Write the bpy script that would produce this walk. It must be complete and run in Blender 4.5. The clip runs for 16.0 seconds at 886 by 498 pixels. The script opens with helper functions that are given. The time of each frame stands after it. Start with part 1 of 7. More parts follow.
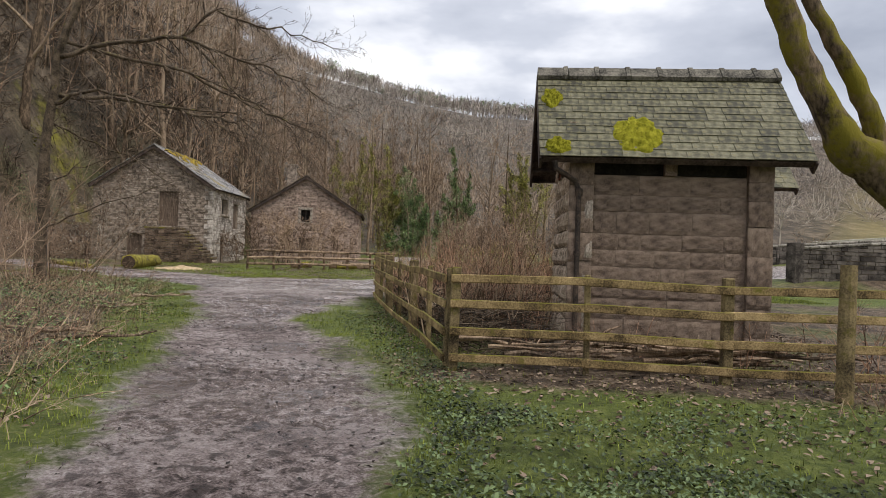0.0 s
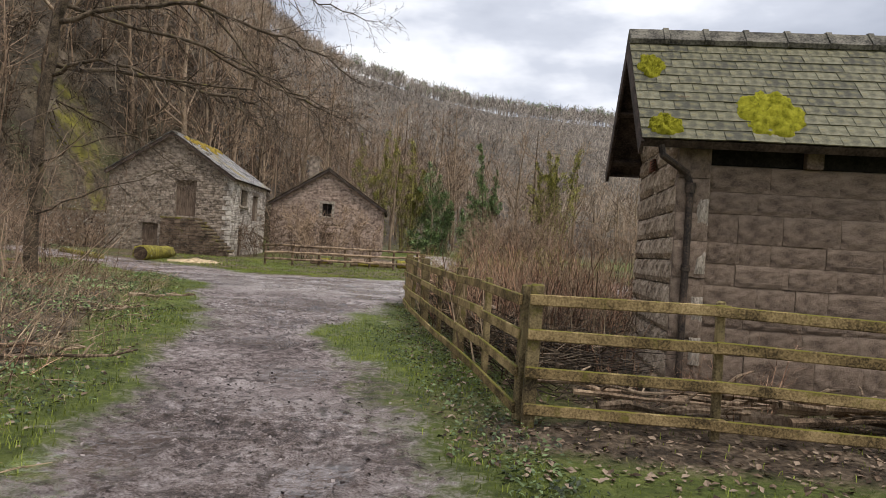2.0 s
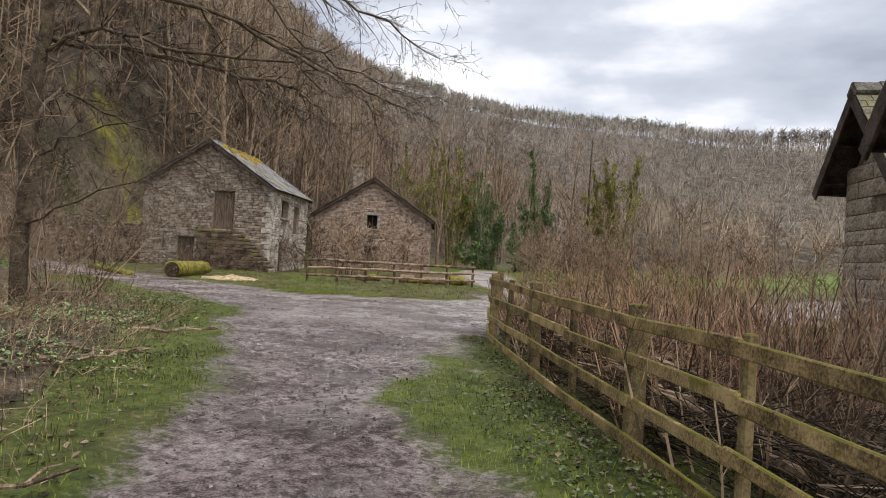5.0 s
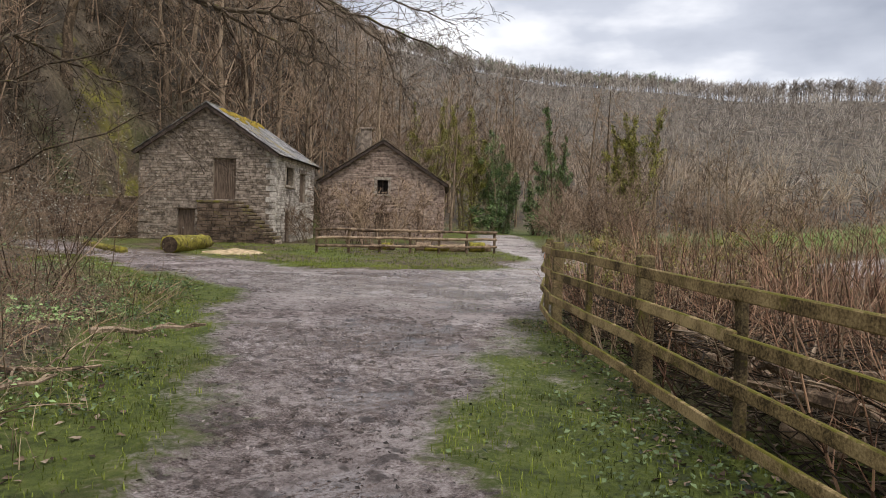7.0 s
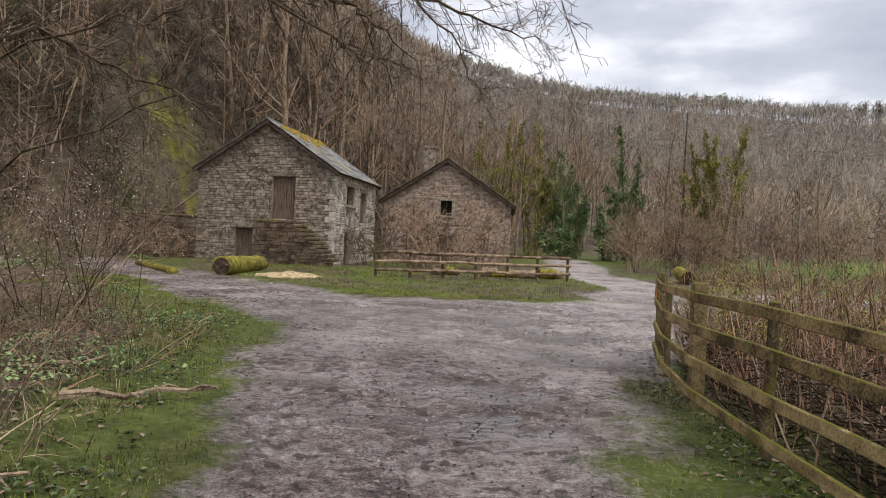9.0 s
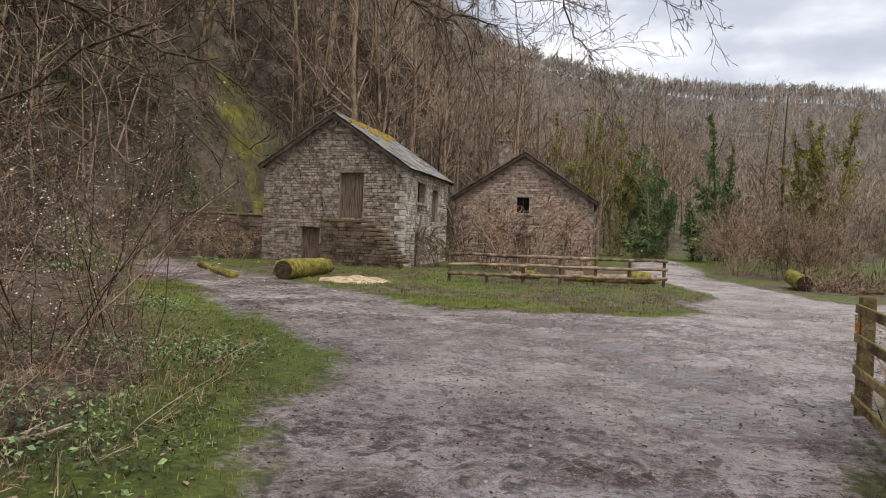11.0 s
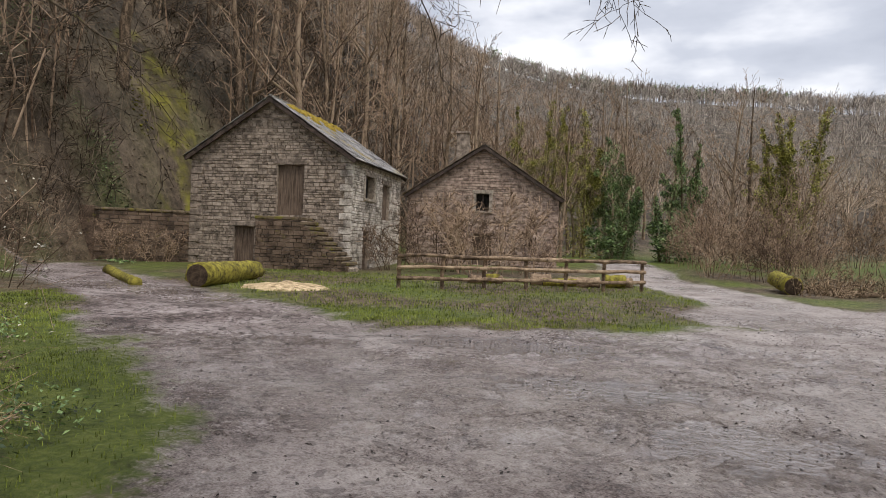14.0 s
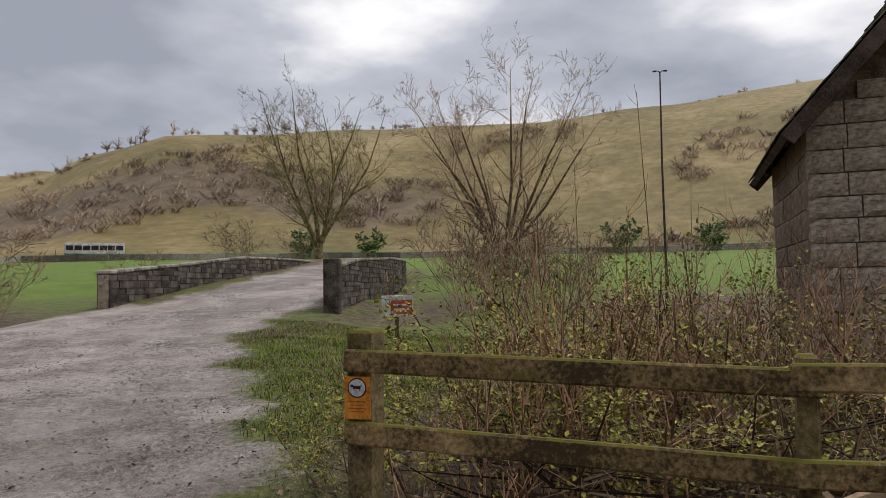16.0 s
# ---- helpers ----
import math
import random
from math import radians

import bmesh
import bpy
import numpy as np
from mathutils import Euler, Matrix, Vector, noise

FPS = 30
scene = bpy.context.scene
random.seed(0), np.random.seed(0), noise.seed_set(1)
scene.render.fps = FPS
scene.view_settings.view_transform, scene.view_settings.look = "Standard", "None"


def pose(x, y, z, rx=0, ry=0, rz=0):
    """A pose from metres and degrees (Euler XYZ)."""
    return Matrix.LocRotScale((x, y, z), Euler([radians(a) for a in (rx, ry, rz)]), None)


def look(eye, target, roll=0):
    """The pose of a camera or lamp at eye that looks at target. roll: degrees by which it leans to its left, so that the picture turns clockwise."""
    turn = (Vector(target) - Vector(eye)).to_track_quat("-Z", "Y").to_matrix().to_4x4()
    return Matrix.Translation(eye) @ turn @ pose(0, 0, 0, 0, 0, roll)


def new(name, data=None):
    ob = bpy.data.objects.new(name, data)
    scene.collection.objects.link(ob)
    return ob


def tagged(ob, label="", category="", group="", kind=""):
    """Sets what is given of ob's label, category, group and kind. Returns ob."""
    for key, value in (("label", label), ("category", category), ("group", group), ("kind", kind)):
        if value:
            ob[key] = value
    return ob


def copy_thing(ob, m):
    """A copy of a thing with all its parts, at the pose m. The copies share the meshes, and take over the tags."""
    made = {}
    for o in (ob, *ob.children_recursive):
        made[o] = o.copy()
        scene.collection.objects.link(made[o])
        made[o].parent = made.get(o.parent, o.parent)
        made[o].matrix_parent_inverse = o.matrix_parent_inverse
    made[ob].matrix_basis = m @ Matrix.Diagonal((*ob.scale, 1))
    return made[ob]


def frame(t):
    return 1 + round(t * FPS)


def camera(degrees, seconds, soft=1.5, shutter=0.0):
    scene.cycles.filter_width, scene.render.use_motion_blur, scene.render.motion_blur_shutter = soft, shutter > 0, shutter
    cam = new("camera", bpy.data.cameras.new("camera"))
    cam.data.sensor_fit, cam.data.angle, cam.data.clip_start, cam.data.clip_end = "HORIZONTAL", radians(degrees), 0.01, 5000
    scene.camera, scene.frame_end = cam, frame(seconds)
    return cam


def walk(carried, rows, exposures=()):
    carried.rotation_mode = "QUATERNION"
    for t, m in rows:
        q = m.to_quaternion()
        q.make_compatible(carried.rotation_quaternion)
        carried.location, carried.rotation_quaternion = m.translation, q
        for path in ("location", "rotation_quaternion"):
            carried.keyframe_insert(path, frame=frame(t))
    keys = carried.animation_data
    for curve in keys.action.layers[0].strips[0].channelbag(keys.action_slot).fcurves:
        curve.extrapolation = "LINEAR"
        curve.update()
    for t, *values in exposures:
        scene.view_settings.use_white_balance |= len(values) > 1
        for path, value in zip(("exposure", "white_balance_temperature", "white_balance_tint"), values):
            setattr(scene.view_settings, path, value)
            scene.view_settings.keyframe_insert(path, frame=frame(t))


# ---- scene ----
cam = camera(66.4, 16.0, soft=0.5)
PATH = [
    (0, (0.67, -0.542, 1.319), (0.679, 1.458, 1.332), 1.9),
    (0.5, (0.641, -0.008, 1.35), (0.55, 1.989, 1.355), 2.9),
    (1, (0.516, 0.47, 1.376), (0.426, 2.467, 1.43), 3.4),
    (1.5, (0.418, 1.028, 1.387), (0.366, 3.027, 1.432), 2.9),
    (2, (0.205, 1.537, 1.395), (0.158, 3.536, 1.4), 3.7),
    (2.5, (0.062, 2.135, 1.356), (0.029, 4.134, 1.36), 1.9),
    (3, (-0.086, 2.69, 1.38), (-0.062, 4.689, 1.341), 2.8),
    (3.5, (-0.25, 3.203, 1.39), (-0.193, 5.203, 1.371), 2.6),
    (4, (-0.437, 3.753, 1.398), (-0.575, 5.748, 1.432), 2.9),
    (6.3, (-1.328, 6.56, 1.461), (-1.5, 8.552, 1.497), 3.6),
    (6.5, (-1.403, 6.809, 1.453), (-1.581, 8.801, 1.475), 3.3),
    (7, (-1.532, 7.319, 1.445), (-1.715, 9.309, 1.376), 1.8),
    (7.5, (-1.658, 7.836, 1.469), (-1.861, 9.825, 1.405), 2.9),
    (8, (-1.822, 8.333, 1.489), (-2.08, 10.314, 1.399), 2.7),
    (8.2, (-1.847, 8.547, 1.486), (-2.188, 10.517, 1.454), 1.5),
    (10.3, (-2.648, 11.137, 1.671), (-3.0, 13.105, 1.665), 3.5),
    (10.5, (-2.714, 11.351, 1.694), (-3.095, 13.315, 1.671), 2.6),
    (11, (-2.9, 11.916, 1.647), (-3.462, 13.835, 1.618), 2.6),
    (11.5, (-3.07, 12.483, 1.677), (-3.529, 14.429, 1.656), 3.0),
    (12, (-3.112, 12.936, 1.646), (-3.707, 14.845, 1.683), 2.7),
    (12.5, (-3.189, 13.45, 1.6), (-3.744, 15.372, 1.635), 2.1),
    (13, (-3.299, 14.127, 1.573), (-3.724, 16.082, 1.573), 1.3),
    (13.5, (-3.386, 14.674, 1.523), (-3.815, 16.628, 1.519), 3.3),
    (14, (-3.535, 15.218, 1.569), (-3.979, 17.168, 1.551), 2.4),
    (14.5, (-3.553, 15.799, 1.56), (-3.865, 17.775, 1.566), 2.9),
    (14.7, (-3.596, 16.114, 1.536), (-3.729, 18.109, 1.532), 3.3),
    (14.8, (-3.629, 16.307, 1.532), (-3.594, 18.307, 1.507), 1.6),
    (14.9, (-3.657, 16.532, 1.531), (-3.412, 18.515, 1.438), 2.1),
    (15, (-3.673, 16.768, 1.542), (-3.172, 18.702, 1.472), 1.7),
    (15.4, (-3.542, 17.558, 1.467), (-2.6, 19.321, 1.531), 1.0),
    (15.7, (-3.431, 17.966, 1.463), (-1.948, 19.308, 1.462), 0.6),
    (16, (-3.366, 18.315, 1.461), (-1.456, 18.9, 1.56), -1.0),
]
walk(cam, [(t, look(eye, target, roll)) for t, eye, target, roll in PATH],
     exposures=[(0.0, 0.52, 6450, 11), (1.5, 0.55, 6450, 11), (3.5, 0.62, 6450, 10), (7.0, 0.5, 6450, 11), (14.0, 0.5, 6450, 11), (15.0, 0.4, 6450, 11), (15.5, 0.24, 6600, 12), (16.0, 0.15, 6600, 12)])

# ---------------- world, sun ----------------
world = bpy.data.worlds.new("sky_world")
scene.world = world
world.use_nodes = True
wn, wl = world.node_tree.nodes, world.node_tree.links
wn.clear()
w_out = wn.new("ShaderNodeOutputWorld")
w_bg = wn.new("ShaderNodeBackground")
w_bg.inputs["Strength"].default_value = 0.1
w_sky = wn.new("ShaderNodeTexSky")
w_sky.sky_type = "NISHITA"
w_sky.sun_disc = False
w_sky.sun_elevation, w_sky.sun_rotation = radians(62), radians(135)
w_sky.air_density, w_sky.dust_density = 1.0, 2.0
w_co = wn.new("ShaderNodeTexCoord")
w_map = wn.new("ShaderNodeMapping")
w_map.inputs["Scale"].default_value = (1.0, 1.0, 2.6)
w_n1 = wn.new("ShaderNodeTexNoise")
w_n1.inputs["Scale"].default_value, w_n1.inputs["Detail"].default_value = 2.1, 6.0
w_n1.inputs["Roughness"].default_value = 0.5
w_ramp = wn.new("ShaderNodeValToRGB")
els = w_ramp.color_ramp.elements
els[0].position, els[0].color = 0.36, (3.1, 3.35, 3.95, 1)
els[1].position, els[1].color = 0.62, (9.4, 9.4, 9.5, 1)
mid = els.new(0.5)
mid.color = (4.9, 5.15, 5.75, 1)
w_mix = wn.new("ShaderNodeMixRGB")
w_mix.inputs["Fac"].default_value = 0.94
wl.new(w_co.outputs["Generated"], w_map.inputs["Vector"])
wl.new(w_map.outputs["Vector"], w_n1.inputs["Vector"])
wl.new(w_n1.outputs["Fac"], w_ramp.inputs["Fac"])
wl.new(w_sky.outputs["Color"], w_mix.inputs["Color1"])
wl.new(w_ramp.outputs["Color"], w_mix.inputs["Color2"])
wl.new(w_mix.outputs["Color"], w_bg.inputs["Color"])
wl.new(w_bg.outputs["Background"], w_out.inputs["Surface"])

sun = new("sun", bpy.data.lights.new("sun", "SUN"))
sun.data.energy, sun.data.angle, sun.data.color = 1.45, radians(18), (1.0, 0.93, 0.84)
sun.matrix_world = look((15, -14, 38), (0, 0, 0))


# ---------------- materials ----------------
def material(name, colours, scale=4.0, rough=0.9, bump=0.3, fine=40.0, moss=0.0, moss_col=(0.16, 0.17, 0.02), moss_scale=3.0, metal=0.0,
             stretch=(1, 1, 1), island=0.0, per_object=0.0, spec=0.3, moss_up=0.0):
    """Three colours blended by coarse and fine noise, with relief; moss as ragged patches."""
    m = bpy.data.materials.new(name)
    m.use_nodes = True
    n, l = m.node_tree.nodes, m.node_tree.links
    b = n["Principled BSDF"]
    b.inputs["Roughness"].default_value, b.inputs["Metallic"].default_value = rough, metal
    b.inputs["Specular IOR Level"].default_value = spec
    co = n.new("ShaderNodeTexCoord")
    mp = n.new("ShaderNodeMapping")
    mp.inputs["Scale"].default_value = stretch
    l.new(co.outputs["Object"], mp.inputs["Vector"])
    a = n.new("ShaderNodeTexNoise")
    a.inputs["Scale"].default_value, a.inputs["Detail"].default_value, a.inputs["Roughness"].default_value = scale, 6, 0.6
    f = n.new("ShaderNodeTexNoise")
    f.inputs["Scale"].default_value, f.inputs["Detail"].default_value, f.inputs["Roughness"].default_value = fine, 3, 0.65
    l.new(mp.outputs["Vector"], a.inputs["Vector"])
    l.new(mp.outputs["Vector"], f.inputs["Vector"])
    mixv = n.new("ShaderNodeMath")
    mixv.operation = "MULTIPLY_ADD"
    mixv.inputs[1].default_value, mixv.inputs[2].default_value = 0.45, 0.0
    l.new(f.outputs["Fac"], mixv.inputs[0])
    add = n.new("ShaderNodeMath")
    add.operation = "MULTIPLY_ADD"
    add.inputs[1].default_value = 0.62
    l.new(a.outputs["Fac"], add.inputs[0])
    l.new(mixv.outputs[0], add.inputs[2])
    last = add.outputs[0]
    for on, node, socket in ((per_object, "ShaderNodeObjectInfo", "Random"), (island, "ShaderNodeNewGeometry", "Random Per Island")):
        if on:
            src = n.new(node)
            k = n.new("ShaderNodeMath")
            k.operation = "MULTIPLY_ADD"
            k.inputs[1].default_value = on
            l.new(src.outputs[socket], k.inputs[0])
            l.new(last, k.inputs[2])
            k2 = n.new("ShaderNodeMath")
            k2.operation = "SUBTRACT"
            k2.inputs[1].default_value = on / 2
            l.new(k.outputs[0], k2.inputs[0])
            last = k2.outputs[0]
    ramp = n.new("ShaderNodeValToRGB")
    e = ramp.color_ramp.elements
    e[0].position, e[1].position = 0.42, 0.66
    e[0].color, e[1].color = (*[c * 0.55 for c in colours[0]], 1), (*[min(c * 1.22, 0.85) for c in colours[-1]], 1)
    if len(colours) > 2:
        q = e.new(0.53)
        q.color = (*colours[1], 1)
    l.new(last, ramp.inputs["Fac"])
    col = ramp.outputs["Color"]
    if moss:
        mn = n.new("ShaderNodeTexNoise")
        mn.inputs["Scale"].default_value, mn.inputs["Detail"].default_value, mn.inputs["Roughness"].default_value = moss_scale, 6, 0.7
        l.new(co.outputs["Object"], mn.inputs["Vector"])
        src = mn.outputs["Fac"]
        if moss_up:
            ge, sp = n.new("ShaderNodeNewGeometry"), n.new("ShaderNodeSeparateXYZ")
            l.new(ge.outputs["Normal"], sp.inputs["Vector"])
            u = n.new("ShaderNodeMath")
            u.operation = "MULTIPLY_ADD"
            u.inputs[1].default_value = moss_up
            l.new(sp.outputs["Z"], u.inputs[0])
            l.new(src, u.inputs[2])
            src = u.outputs[0]
        mr = n.new("ShaderNodeMapRange")
        mr.inputs["From Min"].default_value, mr.inputs["From Max"].default_value = 0.72 - moss * 0.45, 0.84 - moss * 0.45
        l.new(src, mr.inputs["Value"])
        mx = n.new("ShaderNodeMixRGB")
        mx.inputs["Color2"].default_value = (*moss_col, 1)
        l.new(mr.outputs["Result"], mx.inputs["Fac"])
        l.new(col, mx.inputs["Color1"])
        col = mx.outputs["Color"]
    l.new(col, b.inputs["Base Color"])
    if bump:
        bp = n.new("ShaderNodeBump")
        bp.inputs["Strength"].default_value, bp.inputs["Distance"].default_value = bump, 0.02
        l.new(last, bp.inputs["Height"])
        l.new(bp.outputs["Normal"], b.inputs["Normal"])
    return m


M_STONE = material("hut_stone", [(0.23, 0.176, 0.13), (0.40, 0.317, 0.235), (0.52, 0.425, 0.325)], 5, 0.92, 0.8, 60, per_object=0.1)
M_STONE_DARK = material("hut_wall_core", [(0.15, 0.12, 0.092), (0.21, 0.17, 0.13), (0.27, 0.22, 0.17)], 5, 0.95, 0.6, 50)
M_SOUTH = material("weathered_sandstone", [(0.20, 0.147, 0.112), (0.235, 0.175, 0.132), (0.28, 0.215, 0.163)], 3.2, 0.95, 1.0, 45, per_object=0.07)
M_PALE = material("pale_quoin", [(0.25, 0.21, 0.165), (0.36, 0.31, 0.25), (0.46, 0.40, 0.33)], 6, 0.9, 0.5, 50)
M_RUBBLE = material("rubble_stone", [(0.225, 0.182, 0.145), (0.31, 0.252, 0.20), (0.42, 0.35, 0.285)], 5, 0.95, 0.5, 25, island=0.15)
M_RUBBLE_PINK = material("pinkish_rubble_stone", [(0.29, 0.207, 0.168), (0.40, 0.30, 0.24), (0.50, 0.39, 0.32)], 5, 0.95, 0.6, 25, island=0.14)
M_MORTAR = material("mortar", [(0.24, 0.20, 0.155), (0.32, 0.265, 0.21), (0.39, 0.33, 0.265)], 5, 0.95, 0.4, 40)
M_WHITEWASH = material("limewashed_rubble", [(0.30, 0.256, 0.213), (0.50, 0.45, 0.39), (0.66, 0.61, 0.55)], 2.2, 0.95, 0.5, 25, island=0.12)
M_SLATE = material("mossy_slate", [(0.062, 0.06, 0.038), (0.125, 0.118, 0.062), (0.205, 0.195, 0.135)], 2.6, 0.6, 0.5, 35, moss=0.42, moss_col=(0.15, 0.122, 0.03), moss_scale=2.6, per_object=0.11, spec=0.4)
M_SLATE_GREY = material("grey_slate", [(0.15, 0.145, 0.14), (0.26, 0.25, 0.245), (0.38, 0.37, 0.365)], 1.6, 0.6, 0.3, 30, moss=0.42, moss_col=(0.30, 0.22, 0.03), moss_scale=0.8, island=0.14)
M_SLATE_BROWN = material("brown_slate", [(0.12, 0.09, 0.065), (0.2, 0.15, 0.105), (0.28, 0.22, 0.15)], 1.6, 0.7, 0.3, 30, moss=0.4, moss_col=(0.22, 0.17, 0.03), moss_scale=0.9, island=0.14)
M_RIDGE = material("ridge_tile", [(0.06, 0.055, 0.045), (0.12, 0.11, 0.09), (0.19, 0.175, 0.14)], 5, 0.85, 0.4, 40)
M_TIMBER_DARK = material("dark_painted_timber", [(0.03, 0.022, 0.017), (0.06, 0.043, 0.034), (0.10, 0.075, 0.06)], 4, 0.8, 0.3, 40, stretch=(1, 1, 1))
M_BLACK = material("dark_recess", [(0.012, 0.010, 0.009), (0.02, 0.017, 0.015), (0.03, 0.026, 0.022)], 4, 0.95, 0.2)
M_IRON = material("rusty_painted_iron", [(0.03, 0.025, 0.022), (0.065, 0.05, 0.04), (0.13, 0.09, 0.065)], 6, 0.65, 0.3, 50, metal=0.2)
M_MOSS = material("bright_moss", [(0.17, 0.165, 0.012), (0.23, 0.225, 0.018), (0.30, 0.285, 0.03)], 14, 1.0, 0.9, 90, spec=0.1)
M_FENCE = material("weathered_fence_timber", [(0.114, 0.078, 0.033), (0.254, 0.179, 0.081), (0.415, 0.305, 0.15)], 3, 0.85, 0.45, 55, moss=0.34, moss_col=(0.15, 0.135, 0.02), moss_scale=4, moss_up=0.22, per_object=0.08)
M_FENCE_POST = material("dark_mossy_post", [(0.067, 0.048, 0.026), (0.147, 0.111, 0.056), (0.254, 0.195, 0.098)], 4, 0.9, 0.5, 55, moss=0.4, moss_col=(0.13, 0.115, 0.02), moss_scale=5, moss_up=0.2, per_object=0.08)
M_RAIL_OLD = material("old_round_rail", [(0.121, 0.081, 0.052), (0.241, 0.169, 0.111), (0.402, 0.299, 0.202)], 4, 0.9, 0.4, 50, per_object=0.15)
M_DOOR = material("faded_brown_door", [(0.10, 0.07, 0.05), (0.155, 0.112, 0.082), (0.20, 0.15, 0.11)], 3, 0.85, 0.3, 30, stretch=(6, 6, 0.5))
M_BARK = material("brown_bark", [(0.12, 0.086, 0.056), (0.225, 0.162, 0.108), (0.33, 0.25, 0.175)], 5, 0.95, 0.6, 40, stretch=(1, 1, 0.35), per_object=0.2)
M_BARK_MOSSY = material("mossy_bark", [(0.067, 0.047, 0.029), (0.134, 0.098, 0.062), (0.214, 0.156, 0.104)], 5, 0.95, 0.7, 40, moss=0.6, moss_col=(0.17, 0.145, 0.015), moss_scale=3.5, stretch=(1, 1, 0.4))
M_LOG_MOSS = material("moss_covered_log", [(0.10, 0.075, 0.03), (0.22, 0.19, 0.035), (0.34, 0.30, 0.05)], 6, 0.98, 0.8, 50)
M_CUT = material("sawn_dark_log_end", [(0.035, 0.022, 0.014), (0.06, 0.04, 0.025), (0.10, 0.07, 0.045)], 6, 0.9, 0.4, 40)
M_SAWDUST = material("sawdust", [(0.36, 0.25, 0.13), (0.52, 0.39, 0.23), (0.66, 0.53, 0.35)], 5, 1.0, 0.6, 70)


# ---------------- mesh helpers ----------------
class Geo:
    """Collects points and faces of one mesh."""

    def __init__(self):
        self.v, self.f = [], []

    def add(self, pts, faces):
        o = len(self.v)
        self.v.extend([tuple(p) for p in pts])
        self.f.extend([tuple(i + o for i in q) for q in faces])
        return self

    def box(self, m, sx, sy, sz, c=0.01):
        """A box with chamfered edges, centred on the pose m."""
        c = min(c, sx * 0.3, sy * 0.3, sz * 0.3)
        X, Y, Z = sx / 2, sy / 2, sz / 2
        pts, key = [], {}
        for i in (-1, 1):
            for j in (-1, 1):
                for k in (-1, 1):
                    for a in range(3):
                        p = [i * X, j * Y, k * Z]
                        s = (i, j, k)
                        for b in range(3):
                            if b != a:
                                p[b] -= s[b] * c
                        key[(i, j, k, a)] = len(pts)
                        pts.append(m @ Vector(p))
        faces = []
        for a in range(3):
            b, d = (a + 1) % 3, (a + 2) % 3
            for s in (-1, 1):
                q = []
                for u, w in ((-1, -1), (1, -1), (1, 1), (-1, 1)):
                    t = [0, 0, 0]
                    t[a], t[b], t[d] = s, u, w
                    q.append(key[(*t, a)])
                faces.append(q if s > 0 else q[::-1])
            for u in (-1, 1):
                for w in (-1, 1):
                    q = []
                    for s, g in ((-1, b), (-1, d), (1, d), (1, b)):
                        t = [0, 0, 0]
                        t[a], t[b], t[d] = s, u, w
                        q.append(key[(*t, g)])
                    faces.append(q if u * w > 0 else q[::-1])
        for i in (-1, 1):
            for j in (-1, 1):
                for k in (-1, 1):
                    q = [key[(i, j, k, a)] for a in range(3)]
                    faces.append(q if i * j * k > 0 else q[::-1])
        return self.add(pts, faces)

    def block(self, m, sx, sy, sz, c=0.015):
        """A stone of a wall face: open behind, its front (-y) edges worn."""
        X, Y, Z = sx / 2, sy / 2, sz / 2
        pts = [(-X, Y, -Z), (X, Y, -Z), (X, Y, Z), (-X, Y, Z), (-X + c, -Y, -Z + c), (X - c, -Y, -Z + c), (X - c, -Y, Z - c), (-X + c, -Y, Z - c)]
        return self.add([m @ Vector(p) for p in pts], [(4, 5, 6, 7), (0, 1, 5, 4), (1, 2, 6, 5), (2, 3, 7, 6), (3, 0, 4, 7)])

    def beam(self, p0, p1, w, h, c=0.01, lean=0.0):
        """A sawn beam from p0 to p1: w across, h high."""
        p0, p1 = Vector(p0), Vector(p1)
        d = (p1 - p0)
        ln = d.length
        x = d.normalized()
        y = Vector((0, 0, 1)).cross(x)
        y = y.normalized() if y.length > 1e-4 else Vector((0, 1, 0))
        z = x.cross(y)
        m = Matrix((x, y, z)).transposed().to_4x4()
        m.translation = (p0 + p1) / 2
        return self.box(m @ pose(0, 0, 0, lean), ln, w, h, c)

    def tube(self, pts, radii, n=8, caps=True, wob=0.0):
        """A round tapering limb along pts."""
        pts = [Vector(p) for p in pts]
        rings, ref = [], None
        for i, p in enumerate(pts):
            d = (pts[min(i + 1, len(pts) - 1)] - pts[max(i - 1, 0)]).normalized()
            if ref is None:
                ref = d.orthogonal().normalized()
            ref = (ref - d * ref.dot(d)).normalized()
            s = d.cross(ref)
            ring = []
            for k in range(n):
                a = 2 * math.pi * k / n
                r = radii[i] * (1 + wob * noise.noise(Vector((p.x * 3 + k * 1.7, p.y * 3, p.z * 3))))
                ring.append(p + (ref * math.cos(a) + s * math.sin(a)) * r)
            rings.append(ring)
        faces = []
        for i in range(len(rings) - 1):
            for k in range(n):
                k2 = (k + 1) % n
                faces.append((i * n + k, i * n + k2, (i + 1) * n + k2, (i + 1) * n + k))
        if caps:
            faces.append(tuple(range(n))[::-1])
            faces.append(tuple((len(rings) - 1) * n + k for k in range(n)))
        return self.add([p for r in rings for p in r], faces)

    def prism(self, outline, m, thick):
        """A flat outline (x, z) given thickness along y, in the pose m."""
        n = len(outline)
        pts = [m @ Vector((x, 0, z)) for x, z in outline] + [m @ Vector((x, thick, z)) for x, z in outline]
        faces = [tuple(range(n)), tuple(range(2 * n - 1, n - 1, -1))]
        faces += [(i, n + i, n + (i + 1) % n, (i + 1) % n) for i in range(n)]
        return self.add(pts, faces)


